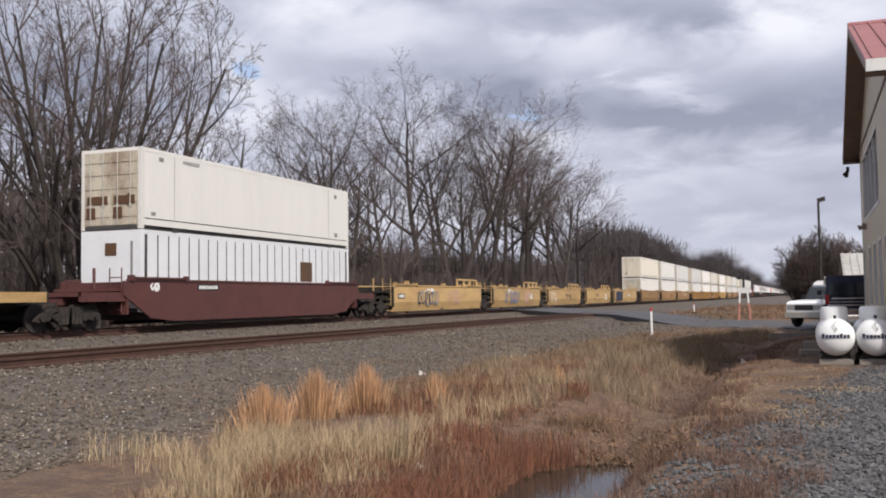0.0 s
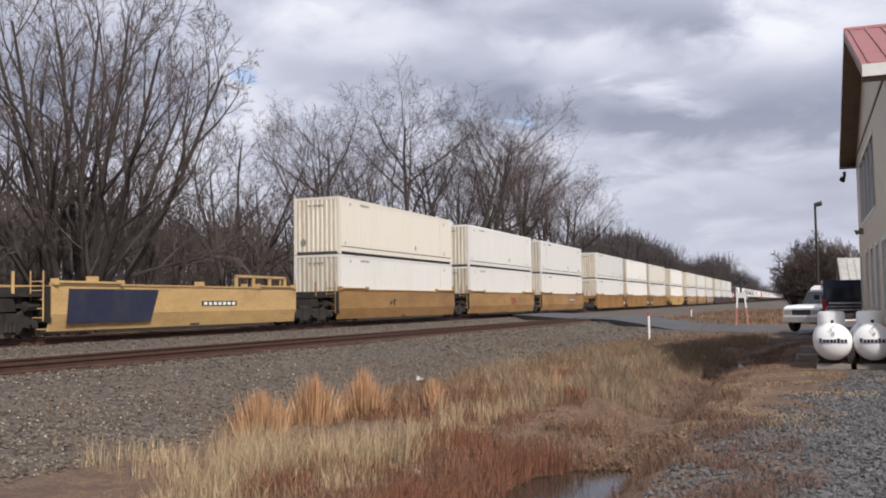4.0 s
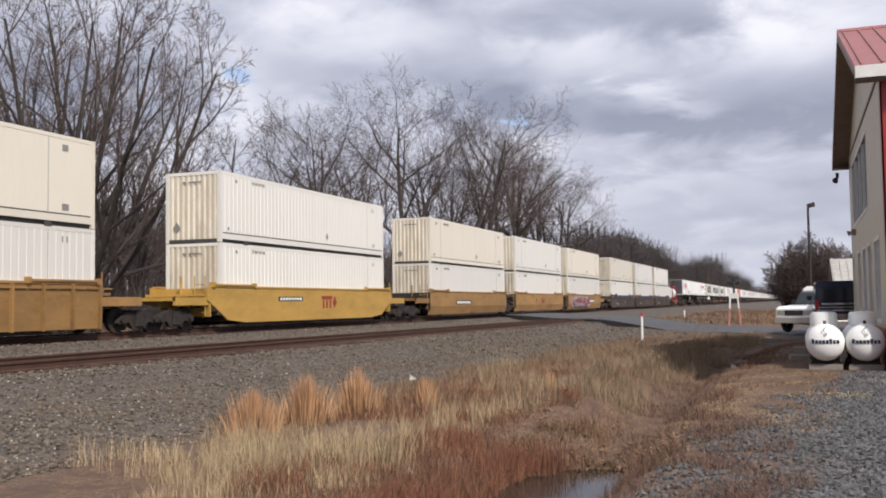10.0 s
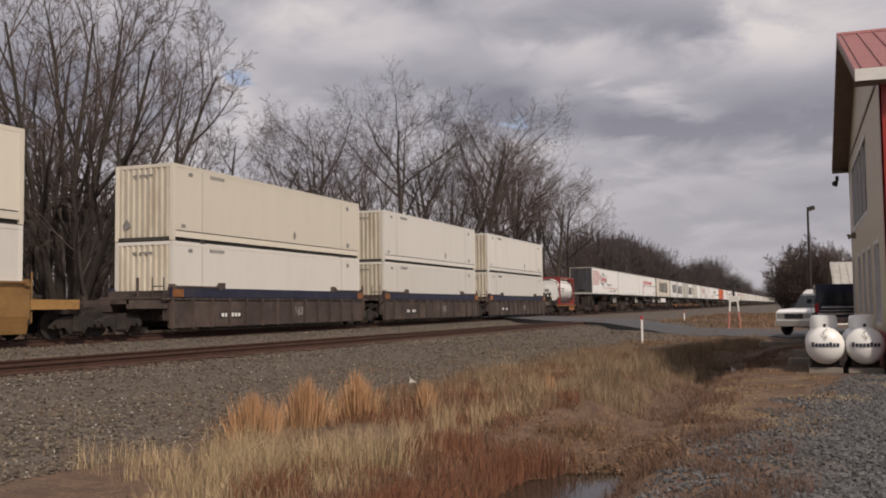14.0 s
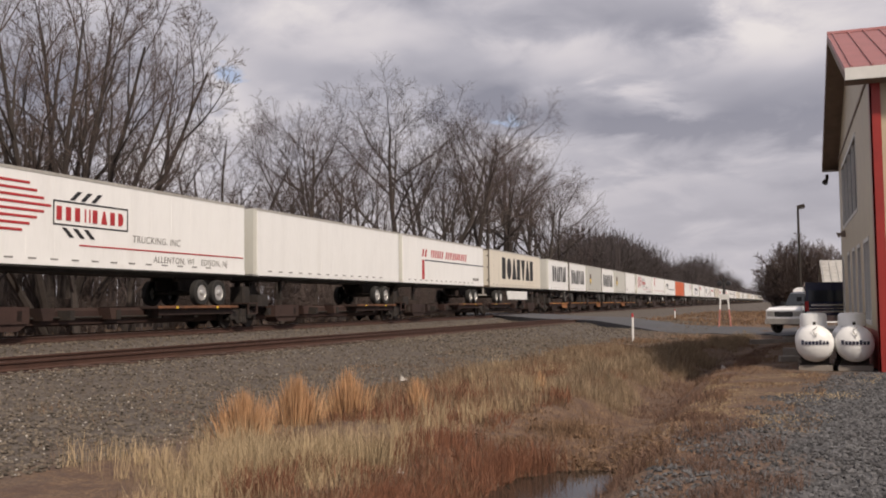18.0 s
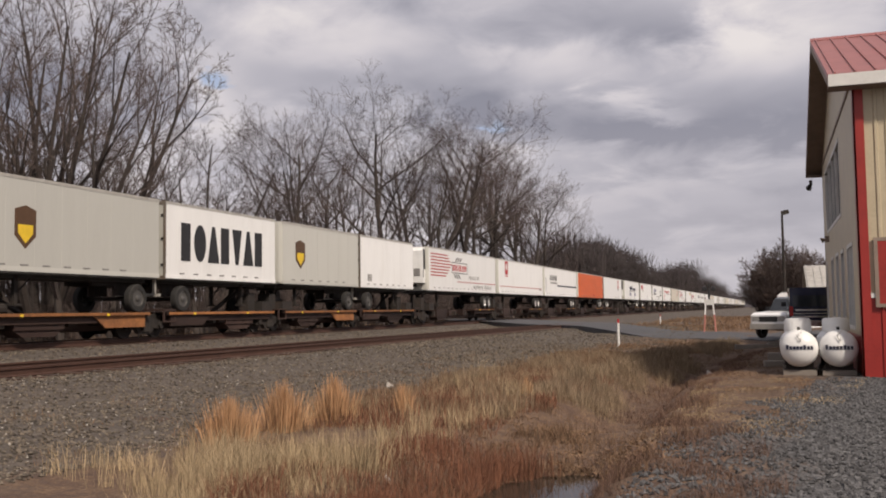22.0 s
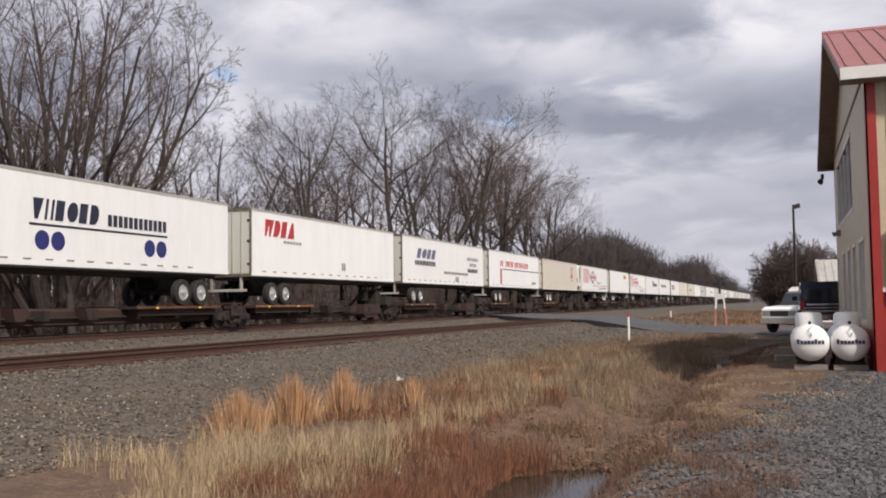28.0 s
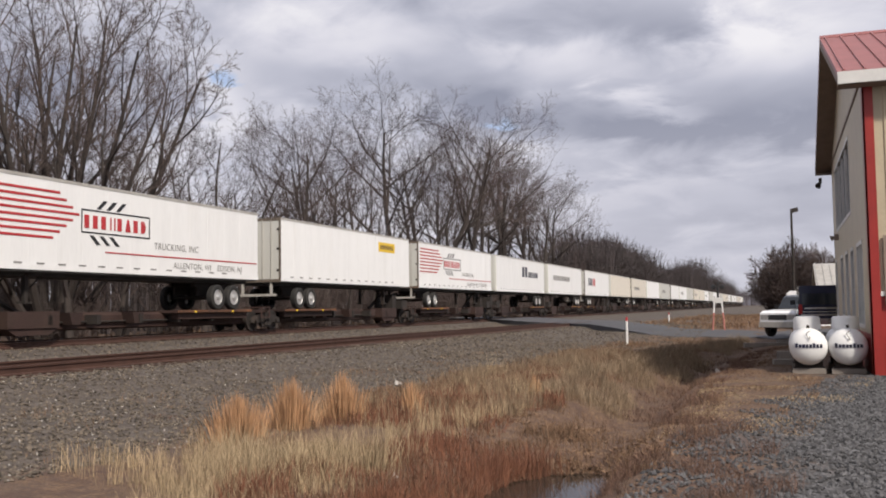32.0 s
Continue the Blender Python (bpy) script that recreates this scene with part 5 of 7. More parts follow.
def trailer(u, length, wheels_far, paint, label, design, reefer=False, dark_nose=False, name="road_trailer"):
    """Box trailer: body, end, rails, wheels and landing gear. Nose is the end away from the wheels."""
    h = 1.29
    tr = tagged(new(name), label, "trailer", "road trailers on the train")
    k = "%.1f" % length
    part("body", shared("trailer_body %s %s" % (k, paint.name), lambda: Mesh().box(-h, h, 0.03, length - 0.03, BODY_Z + 0.2, BODY_TOP - 0.06), paint), paint, tr)
    part("top_rail", shared("trailer_top %s" % k, lambda: Mesh().box(-h - 0.012, h + 0.012, 0, length, BODY_TOP - 0.1, BODY_TOP), RAIL_GREY), RAIL_GREY, tr, "grey top rail")
    part("bottom_rail", shared("trailer_bottom %s %s" % (k, paint.name), lambda: Mesh().box(-h - 0.012, h + 0.012, 0, length, BODY_Z + 0.04, BODY_Z + 0.2), paint), paint, tr)
    part("underframe", shared("trailer_underframe %s" % k, lambda: Mesh().box(-h + 0.05, h - 0.02, 0.1, length - 0.1, BODY_Z - 0.02, BODY_Z + 0.04).box(-0.8, 0.8, 0.2, length - 0.2, BODY_Z - 0.14, BODY_Z - 0.02), SEAM), SEAM, tr, "dark underframe")
    part("rivet_strip", shared("rivet_strip %s" % k, lambda: bars(0.6, BODY_Z + 0.22, 0.95, 0.05, int(length - 1.2), 0.65, x=h + 0.008), GREY_MARK), GREY_MARK, tr)["kind"] = "stuff"

    def seams():
        m = Mesh()
        y = 1.22
        while y < length - 0.5:
            m.box(h, h + 0.004, y, y + 0.016, BODY_Z + 0.22, BODY_TOP - 0.1)
            y += 1.22
        return m
    part("panel_seam", shared("panel_seam %s %s" % (k, paint.name), seams, RAIL_GREY if paint is CREAM_BOX else paint), paint, tr)["kind"] = "stuff"
    near_nose = wheels_far
    em = NOSE_METAL if dark_nose else GREY_BOX
    end = Mesh()
    if near_nose:
        end.prism([(-h + 0.05, 0.0), (-h + 0.18, -0.05), (h - 0.18, -0.05), (h - 0.05, 0.0), (h - 0.05, 0.06), (-h + 0.05, 0.06)], 2, BODY_Z + 0.1, BODY_TOP - 0.03)
        part("nose", end, em, tr, "dark front panel" if dark_nose else "grey front panel")
        if dark_nose:
            part("nose_frame", Mesh().box(-h, h, -0.07, -0.02, BODY_Z - 0.02, BODY_Z + 0.16).box(h - 0.07, h, -0.07, -0.02, BODY_Z + 0.16, BODY_TOP).box(-h, -h + 0.07, -0.07, -0.02, BODY_Z + 0.16, BODY_TOP).box(-h + 0.07, h - 0.07, -0.07, -0.02, BODY_TOP - 0.08, BODY_TOP), RAIL_GREY, tr, "bright metal frame of the nose")
            for x in (-0.62, 0.0, 0.62):
                part("nose_post", Mesh().box(x - 0.03, x + 0.03, -0.075, -0.05, BODY_Z + 0.16, BODY_TOP - 0.08), NOSE_METAL, tr)
        part("gladhands_box", Mesh().box(-0.4, 0.4, -0.1, -0.05, BODY_Z + 0.3, BODY_Z + 0.5), IRON, tr)
    else:
        for x0, x1 in ((-h + 0.07, -0.01), (0.01, h - 0.07)):
            d = part("rear_door", Mesh().box(x0, x1, -0.03, 0.03, BODY_Z + 0.12, BODY_TOP - 0.12), paint if paint is CREAM_BOX else GREY_BOX, tr, "pale rear door")
            part("lock_rod", Mesh().tube((x0 + 0.35, -0.06, BODY_Z + 0.1), (x0 + 0.35, -0.06, BODY_TOP - 0.1), 0.02, None, 6).tube((x0 + 0.8, -0.06, BODY_Z + 0.1), (x0 + 0.8, -0.06, BODY_TOP - 0.1), 0.02, None, 6), RAIL_GREY, d)
            part("hinges", bars(0, 0, 0.01, 0.01, 1, x=0.0).box(x0 if x0 < 0 else x1 - 0.12, x0 + 0.12 if x0 < 0 else x1, -0.05, -0.03, BODY_Z + 0.5, BODY_Z + 0.6).box(x0 if x0 < 0 else x1 - 0.12, x0 + 0.12 if x0 < 0 else x1, -0.05, -0.03, BODY_Z + 1.5, BODY_Z + 1.6).box(x0 if x0 < 0 else x1 - 0.12, x0 + 0.12 if x0 < 0 else x1, -0.05, -0.03, BODY_Z + 2.4, BODY_Z + 2.5), IRON, d)
        part("rear_frame", Mesh().box(-h, -h + 0.08, -0.05, 0.03, BODY_Z, BODY_TOP).box(h - 0.08, h, -0.05, 0.03, BODY_Z, BODY_TOP).box(-h + 0.08, h - 0.08, -0.05, 0.03, BODY_Z, BODY_Z + 0.14).box(-h + 0.08, h - 0.08, -0.05, 0.03, BODY_TOP - 0.14, BODY_TOP), FRAME_DARK, tr, "dark worn rear frame")
        part("door_plate", Mesh().box(-0.95, -0.45, -0.045, -0.03, BODY_Z + 1.0, BODY_Z + 1.45), YELLOW_MARK if paint is CREAM_BOX and length > 10 and u > 400 else GREY_MARK, tr, "small plate on the rear door")
        part("door_mark", bars(0, 0, 0.01, 0.01, 1, x=0.0).box(-1.1, -0.2, -0.042, -0.03, BODY_Z + 2.15, BODY_Z + 2.35), GREY_MARK, tr)
        part("bumper", Mesh().box(-1.0, 1.0, 0.0, 0.1, 1.55, 1.66).box(-0.8, -0.7, 0, 0.1, 1.66, BODY_Z).box(0.7, 0.8, 0, 0.1, 1.66, BODY_Z), RAIL_GREY, tr)
    # running gear
    axles = [1.9, 3.1] if length > 10 else [1.2]
    for a in axles:
        y = length - a if wheels_far else a
        ax = part("axle", shared("axle", lambda: Mesh().tube((-1.0, 0, 0), (1.0, 0, 0), 0.08, None, 8).box(-0.6, -0.5, -0.5, 0.5, 0.1, 0.6).box(0.5, 0.6, -0.5, 0.5, 0.1, 0.6), IRON), IRON, tr, at=(0, y, 1.46))
        for s in (1, -1):
            ty = part("tyre", TYRE, RUBBER, ax, at=(s * 1.27, 0, 0))
            rm = part("rim", WHEEL_RIM if length > 10 else SHORT_RIM, RIM, ax, "bright metal wheel rim" if length > 10 else "dull steel wheel rim", at=(s * 1.265, 0, 0))
            if s < 0:
                ty.rotation_euler = rm.rotation_euler = (0, 0, math.pi)
    part("slider_frame", shared("slider_frame %d" % (length > 10), lambda: Mesh().box(-0.6, -0.45, -1.4, 1.4, 1.9, 2.1).box(0.45, 0.6, -1.4, 1.4, 1.9, 2.1), IRON), IRON, tr, at=(0, (length - 2.5 if wheels_far else 2.5) if length > 10 else (length - 1.5 if wheels_far else 1.5), 0))
    ly = (2.9 if wheels_far else length - 2.9) if length > 10 else (2.2 if wheels_far else length - 2.2)
    for x in (-0.75, 0.75):
        part("landing_leg", shared("landing_leg", lambda: Mesh().box(-0.07, 0.07, -0.07, 0.07, 1.25, 2.15).box(-0.16, 0.16, -0.16, 0.16, 1.2, 1.26).tube((0, 0, 1.5), (0, 0.7, 2.1), 0.035, None, 5), IRON), IRON, tr, at=(x, ly, 0))
    if reefer:
        if reefer == "black":
            r = part("cooling_unit", Mesh().box(-1.0, 1.0, -0.62, -0.05, BODY_Z + 0.6, BODY_Z + 1.55), WHITE_PAINT, tr, "white cooling unit on the nose")
            part("grille", Mesh().box(-1.0, 1.0, -0.6, -0.05, BODY_Z + 1.57, BODY_TOP - 0.1), BLACK, r, "black grille")
        else:
            r = part("cooling_unit", Mesh().prism([(-0.62, BODY_Z + 0.55), (-0.05, BODY_Z + 0.55), (-0.05, BODY_TOP - 0.08), (-0.45, BODY_TOP - 0.08), (-0.6, BODY_TOP - 0.3)], 0, -1.0, 1.0), WHITE_PAINT, tr, "white cooling unit on the nose")
            part("grille", Mesh().box(1.0, 1.012, -0.42, -0.06, BODY_Z + 1.45, BODY_TOP - 0.2), BLACK, r, "black side grille")
        part("panel_slots", bars(-0.55, BODY_Z + 0.9, 0.12, 0.5, 2, x=1.006).box(0.4, 0.85, -0.635, -0.62, BODY_Z + 1.0, BODY_Z + 1.5), GREY_MARK, r)
    x = h + 0.012
    for kind, mt, args in design:
        if kind == "word":
            part("lettering", bars(*args, x=x), mt, tr, "blocks of %s lettering" % mt.name.split("_")[0])
        elif kind == "name":
            for piece in shapes(*args[:6], x=x, gap=args[7] if len(args) > 7 else 0.14):
                part("emblem_shape", piece, mt, tr, "plain %s shape" % mt.name.split("_")[0])
        elif kind == "text":
            ob = digits(args[3], args[0], args[1], args[2], tr, mt, h + 0.01)
            ob.data.space_character, ob.data.shear = 1.1, 0.1
        elif kind == "bar":
            y, z, w, hh = args
            part("stripe", Mesh().box(h, x, y, y + w, z, z + hh), mt, tr, "%s stripe" % mt.name.split("_")[0])
        elif kind == "patch":
            y, z, w, hh = args
            part("emblem_figure", Mesh().prism([(y, z + hh * 0.35), (y + w * 0.45, z), (y + w, z + hh * 0.2), (y + w * 0.8, z + hh * 0.6), (y + w, z + hh), (y + w * 0.35, z + hh * 0.8), (y + w * 0.05, z + hh)], 0, x, x + 0.005), mt, tr, "pale figure on the emblem")
        elif kind == "dot":
            y, z, r = args
            part("disc", Mesh().lathe([(0, r), (0.01, r)], (h, y, z), (1, 0, 0), 24), mt, tr, "blue disc")
        elif kind == "shield":
            y, z, w, hh = args
            part("shield", Mesh().prism([(y, z + hh * 0.3), (y + w / 2, z), (y + w, z + hh * 0.3), (y + w, z + hh * 0.9), (y + w / 2, z + hh), (y, z + hh * 0.9)], 0, h, x), BROWN_MARK, tr, "brown shield emblem")
            part("shield_field", Mesh().prism([(y + w * 0.15, z + hh * 0.35), (y + w / 2, z + hh * 0.12), (y + w * 0.85, z + hh * 0.35), (y + w * 0.85, z + hh * 0.55), (y + w * 0.15, z + hh * 0.55)], 0, x, x + 0.006), YELLOW_MARK, tr)
        elif kind == "skirt":
            part("side_skirt", Mesh().prism([(args[0], 1.95), (args[0] + 0.4, 1.25), (args[0] + args[1], 1.25), (args[0] + args[1], 1.95)], 0, 1.17, 1.22), mt, tr, "white side skirt")
        elif kind == "frame":
            y, z, w, hh = args
            part("name_board", Mesh().box(h, x, y, y + w, z, z + 0.05).box(h, x, y, y + w, z + hh, z + hh + 0.05).box(h, x, y, y + 0.05, z, z + hh).box(h, x, y + w, y + w + 0.05, z, z + hh + 0.05), mt, tr, "outlined name board")
    return rides(tr, u)


B, T = BODY_Z, BODY_TOP


def flagged():
    """Red flag stripes with a name board and thin waistline."""
    d = [("bar", RED_PAINT, (0.3, B + 1.05 + 0.21 * i, 4.4 - 0.3 * abs(i - 4), 0.08)) for i in range(8)]
    d += [("frame", BLACK, (4.8, B + 1.35, 3.6, 0.75)), ("name", RED_PAINT, ("bbbnnbtbd", 4.95, B + 1.52, 0.42, 0.44, 0.0, 1.3, 0.34)), ("word", BLACK, (5.4, B + 2.2, 0.5, 0.3, 3, 0.6, 0.35)), ("word", BLACK, (5.4, B + 0.98, 0.5, 0.3, 3, 0.6, -0.35))]
    return d + [("text", GREY_MARK, (8.7, B + 1.0, 0.36, "TRUCKING, INC")), ("bar", RED_PAINT, (6.0, B + 0.72, 10.0, 0.05)), ("text", GREY_MARK, (9.9, B + 0.33, 0.34, "ALLENTON, WI")), ("text", GREY_MARK, (12.9, B + 0.33, 0.34, "EDISON, NJ"))]


def express():
    return [("name", RED_PAINT, ("bb", 3.2, B + 1.75, 0.5, 0.48, 0.16, 1.3, 0.45)), ("name", RED_PAINT, ("vdbbbb", 4.7, B + 1.75, 0.42, 0.48, 0.16, 1.3, 0.42)), ("name", RED_PAINT, ("bbwbdddnbbb", 7.6, B + 1.75, 0.42, 0.48, 0.16, 1.3, 0.42)), ("bar", RED_PAINT, (3.2, B + 0.3, 0.4, 1.25)), ("bar", NAVY, (3.7, B + 1.5, 12.4, 0.07)), ("word", GREY_MARK, (13.5, B + 0.4, 0.2, 0.2, 7))]


def black_name(y, w, z, h):
    return [("name", BLACK, ("botbvtb", y, z, w * 0.97, h))]


W, C, G = TRAILER_WHITE, CREAM_BOX, GREY_BOX
WT = "white box trailer"
TRAILERS = [
    (151.5, LONG, True, W, WT + ", red flag stripes and a dark nose", flagged(), False, True),
    (168.7, LONG, True, W, WT + ", plain sides", [], False, False),
    (185.5, LONG, True, W, WT + ", red lettering and a red bar", express(), False, False),
    (203.2, LONG, False, C, "cream box trailer with large black lettering", black_name(3.5, 1.45, B + 0.72, 1.75) + [("skirt", WHITE_PAINT, (5.0, 6.5))], False, False),
    (222.7, 8.5, True, W, "short white box trailer with large black lettering", black_name(1.6, 0.86, B + 0.85, 1.55), False, False),
    (232.0, 8.6, False, W, "short white box trailer with large black lettering", black_name(1.0, 0.95, B + 0.75, 1.5), False, False),
    (241.4, 8.9, True, G, "short grey box trailer with a brown and gold shield", [("shield", None, (1.6, B + 0.75, 0.9, 1.35))], False, False),
    (250.7, 8.5, False, W, "short white box trailer with large black lettering", black_name(1.0, 0.92, B + 0.75, 1.5), False, False),
    (259.9, 8.7, True, G, "short grey box trailer with a brown and gold shield", [("shield", None, (1.3, B + 0.8, 1.0, 1.4))], False, False),
    (268.9, 8.3, False, W, "short white box trailer with plain sides", [("word", GREY_MARK, (1.0, B + 0.4, 0.2, 0.4, 3))], False, False),
    (280.3, LONG, True, W, WT + ", red flag stripes and a cooling unit", flagged(), True, False),
    (297.6, LONG, True, W, WT + ", small red emblem and thin red line", [("bar", RED_PAINT, (1.9, B + 1.7, 0.95, 1.15)), ("patch", WHITE_PAINT, (2.1, B + 2.05, 0.55, 0.65)), ("bar", RED_PAINT, (1.9, B + 1.52, 0.9, 0.08)), ("bar", RED_PAINT, (0.3, B + 0.65, 15.5, 0.05)), ("word", GREY_MARK, (14.6, B + 0.5, 0.2, 0.2, 3))], False, False),
    (314.8, LONG, True, W, WT + ", slanted black lettering and a navy stripe", [("name", BLACK, ("bntbob", 2.2, B + 1.65, 0.6, 0.55, 0.2, 1.3, 0.35)), ("word", GREY_MARK, (2.5, B + 1.3, 0.3, 0.18, 11)), ("bar", NAVY, (5.8, B + 1.05, 10.2, 0.16)), ("word", BLACK, (0.25, B + 0.4, 0.2, 1.5, 1))], False, False),
    (332.5, 16.9, True, ORANGE_BOX, "bright orange box trailer on a spine car", [("word", RED_PAINT, (9.5, B + 0.25, 0.3, 0.2, 3))], False, False),
    (350.1, 16.2, False, W, WT + ", small red emblem near its end", [("bar", RED_PAINT, (12.2, B + 1.6, 1.2, 1.05)), ("patch", WHITE_PAINT, (12.4, B + 1.8, 0.75, 0.65)), ("word", GREY_MARK, (12.2, B + 1.3, 0.2, 0.18, 6))], False, False),
    (369.9, LONG, True, W, WT + ", navy lettering, discs and a cooling unit", [("name", NAVY, ("vnnbobd", 5.0, B + 1.5, 0.52, 0.66, 0.1)), ("word", NAVY, (8.55, B + 1.5, 0.28, 0.4, 12, 0.3)), ("bar", NAVY, (4.95, B + 1.3, 7.0, 0.07)), ("dot", BLUE_PAINT, (5.5, B + 0.85, 0.31)), ("dot", BLUE_PAINT, (6.2, B + 0.85, 0.31)), ("dot", BLUE_PAINT, (10.9, B + 0.85, 0.31)), ("dot", BLUE_PAINT, (11.6, B + 0.85, 0.31))], "black", False),
    (387.9, LONG, False, W, WT + ", small dark red emblem", [("name", RED_PAINT, ("wdbt", 1.0, B + 1.85, 0.66, 0.75, 0.2)), ("word", GREY_MARK, (2.8, B + 1.6, 0.3, 0.12, 6)), ("word", GREY_MARK, (9.0, B + 0.5, 0.25, 0.4, 2))], False, False),
    (405.4, 16.6, False, W, WT + ", slanted slate lettering", [("name", GREY_BLUE, ("bobb", 2.4, B + 1.65, 0.85, 0.62, 0.3)), ("word", BLACK, (2.1, B + 1.2, 0.27, 0.3, 14)), ("word", GREY_MARK, (7.5, B + 0.75, 0.22, 0.18, 24)), ("text", BLACK, (12.6, B + 1.85, 0.36, "REFRIGERATED")), ("text", BLACK, (13.1, B + 1.42, 0.36, "DIVISION")), ("word", BLACK, (12.7, B + 1.0, 0.24, 0.26, 10)), ("word", GREY_MARK, (9.9, B + 0.25, 0.4, 0.35, 2))], False, False),
    (423.5, LONG, False, W, WT + ", red lettering and a red bar", express(), False, False),
    (441.2, LONG, False, C, "cream box trailer with a red emblem", [("bar", RED_PAINT, (12.9, B + 1.35, 0.85, 1.15)), ("patch", CREAM_BOX, (13.03, B + 1.65, 0.55, 0.7)), ("word", GREY_MARK, (12.9, B + 1.05, 0.15, 0.15, 6)), ("bar", YELLOW_MARK, (-0.0, B + 1.6, 0.02, 0.3))], False, False),
    (460.5, LONG, True, W, WT + ", red flag stripes and a cooling unit", flagged(), True, False),
    (478.7, LONG, False, W, WT + ", small yellow sign", [("bar", YELLOW_MARK, (11.4, B + 2.0, 2.4, 0.55)), ("word", BROWN_MARK, (11.6, B + 2.15, 0.28, 0.25, 7, 0.35, 0.0))], False, False),
    (496.5, LONG, False, W, WT + ", red flag stripes", flagged(), False, False),
    (514.2, 16.4, True, W, WT + ", small navy lettering", [("word", NAVY, (8.0, B + 1.4, 1.0, 0.9, 2, 0.3)), ("word", NAVY, (10.2, B + 1.4, 0.4, 0.5, 9))], False, False),
    (532.5, 16.4, True, W, WT + ", faint grey lettering", [("word", GREY_MARK, (2.0, B + 1.4, 0.5, 0.5, 16))], False, False),
    (551.0, 16.4, False, W, WT + ", dark lettering by its end", [("word", NAVY, (2.0, B + 1.2, 0.9, 0.9, 3)), ("word", RED_PAINT, (4.8, B + 1.2, 0.9, 0.9, 2))], False, False),
]
for i in range(25):
    TRAILERS.append((569.5 + 18.2 * i, 16.4, i % 3 != 1, (C, C, W, G, W, RED_CLAD if i == 9 else W, G)[i % 7], ("cream", "cream", "white", "grey", "white", "dark red" if i == 9 else "white", "grey")[i % 7] + " box trailer far back in the train", [("word", GREY_MARK, (3.0, B + 1.2, 0.6, 0.5, 9))] if i % 2 else [], False, False))
for i, (u, ln, wf, paint, label, design, reefer, dark) in enumerate(TRAILERS):
    trailer(u, ln, wf, paint, label, design, reefer, dark)
    spine_car(u, ln, wf)
# the tank container rides on a spine car of its own
spine_car(134.0, 9.5, True, "rusty spine car that carries a tank container")


def tank_container(u):
    c = tagged(new("tank_container"), "white tank container in a red steel frame", "container")
    h, L, Hh, r, zc = 1.22, 6.06, 2.7, 1.18, 1.38
    for y in (0.055, L - 0.055):
        f = Mesh()
        for x in (-h, h):
            f.box(x - 0.06, x + 0.06, y - 0.055, y + 0.055, 0, Hh)
        for z in (0.07, Hh - 0.07):
            f.box(-h + 0.06, h - 0.06, y - 0.055, y + 0.055, z - 0.07, z + 0.07)
        for x in (-1, 1):
            for z, w in ((0.14, 0.5), (Hh - 0.14, -0.5)):
                f.prism([(x * (h - 0.06), z), (x * (h - 0.06), z + w), (x * (h - 0.56), z)], 1, y - 0.03, y + 0.03)
        part("end_frame", f, TANK_RED, c, "red end frame with corner gussets")
    for x in (-h, h):
        for z in (0.07, Hh - 0.06):
            part("side_rail", Mesh().box(x - 0.05, x + 0.05, 0.11, L - 0.11, z - 0.06, z + 0.06), TANK_RED, c, "red side rail")
    part("barrel", Mesh().lathe([(0.1, 0.15), (0.13, 0.55), (0.19, 0.85), (0.3, 1.05), (0.45, r), (L - 0.45, r), (L - 0.3, 1.05), (L - 0.19, 0.85), (L - 0.14, 0.5), (L - 0.12, 0.2)], (0, 0, zc), (0, 1, 0), 32), TANK_WHITE, c, "white rounded tank", True)
    part("end_plate", Mesh().lathe([(0.115, 1.22), (0.14, 1.22), (0.14, 0.78), (0.115, 0.78)], (0, 0, zc), (0, 1, 0), 8, False), TANK_WHITE, c, "eight-sided white plate round the tank end")
    part("end_stain", Mesh().box(-0.3, 0.12, 0.085, 0.1, zc - 0.1, zc + 0.16).box(0.16, 0.3, 0.085, 0.1, zc - 0.3, zc - 0.1), GREY_MARK, c, "grey stencilled marks")
    part("barrel_mark", Mesh().box(h - 0.06, h - 0.03, 1.0, 2.0, zc + 0.12, zc + 0.26).box(h - 0.06, h - 0.03, 1.05, 1.9, zc - 0.12, zc - 0.02).box(h - 0.06, h - 0.03, 5.0, 5.4, zc - 0.2, zc - 0.05), GREY_MARK, c, "faded grey marks")
    part("manlid", Mesh().lathe([(0, 0.3), (0.15, 0.3), (0.2, 0.2)], (0, L / 2, Hh - 0.25), (0, 0, 1), 12), RAIL_GREY, c)
    part("catwalk", Mesh().box(0.25, 0.75, 0.5, L - 0.5, Hh - 0.12, Hh - 0.08), RAIL_GREY, c)
    return rides(c, u, 0.99)


tank_container(135.9)


# ---- things by the lot ----
CONCRETE = surface("concrete", (0.2, 0.175, 0.15), 0.9, 0, 3, 0.2, 0.2, dirt=(0.2, 0.17, 0.14), dirt_amount=0.4)
CAR_WHITE = surface("car_white", (0.8, 0.8, 0.8), 0.2, 0, 2, 0.03, 0.0)
CAR_NAVY = surface("car_navy", (0.012, 0.014, 0.035), 0.18, 0.1, 2, 0.1, 0.0)
CHROME = surface("chrome", (0.5, 0.5, 0.5), 0.15, 1.0, 3, 0.1, 0.0)
LAMP_RED = surface("tail_lamp_red", (0.35, 0.01, 0.01), 0.2, 0, 3, 0.1, 0.0)
LAMP_CLEAR = surface("headlamp_clear", (0.5, 0.5, 0.48), 0.1, 0.3, 3, 0.1, 0.0)
ASPHALT = surface("asphalt", (0.06, 0.06, 0.066), 0.92, 0, 1.5, 0.25, 0.3, dirt=(0.1, 0.09, 0.08), dirt_amount=0.4, fine=30)


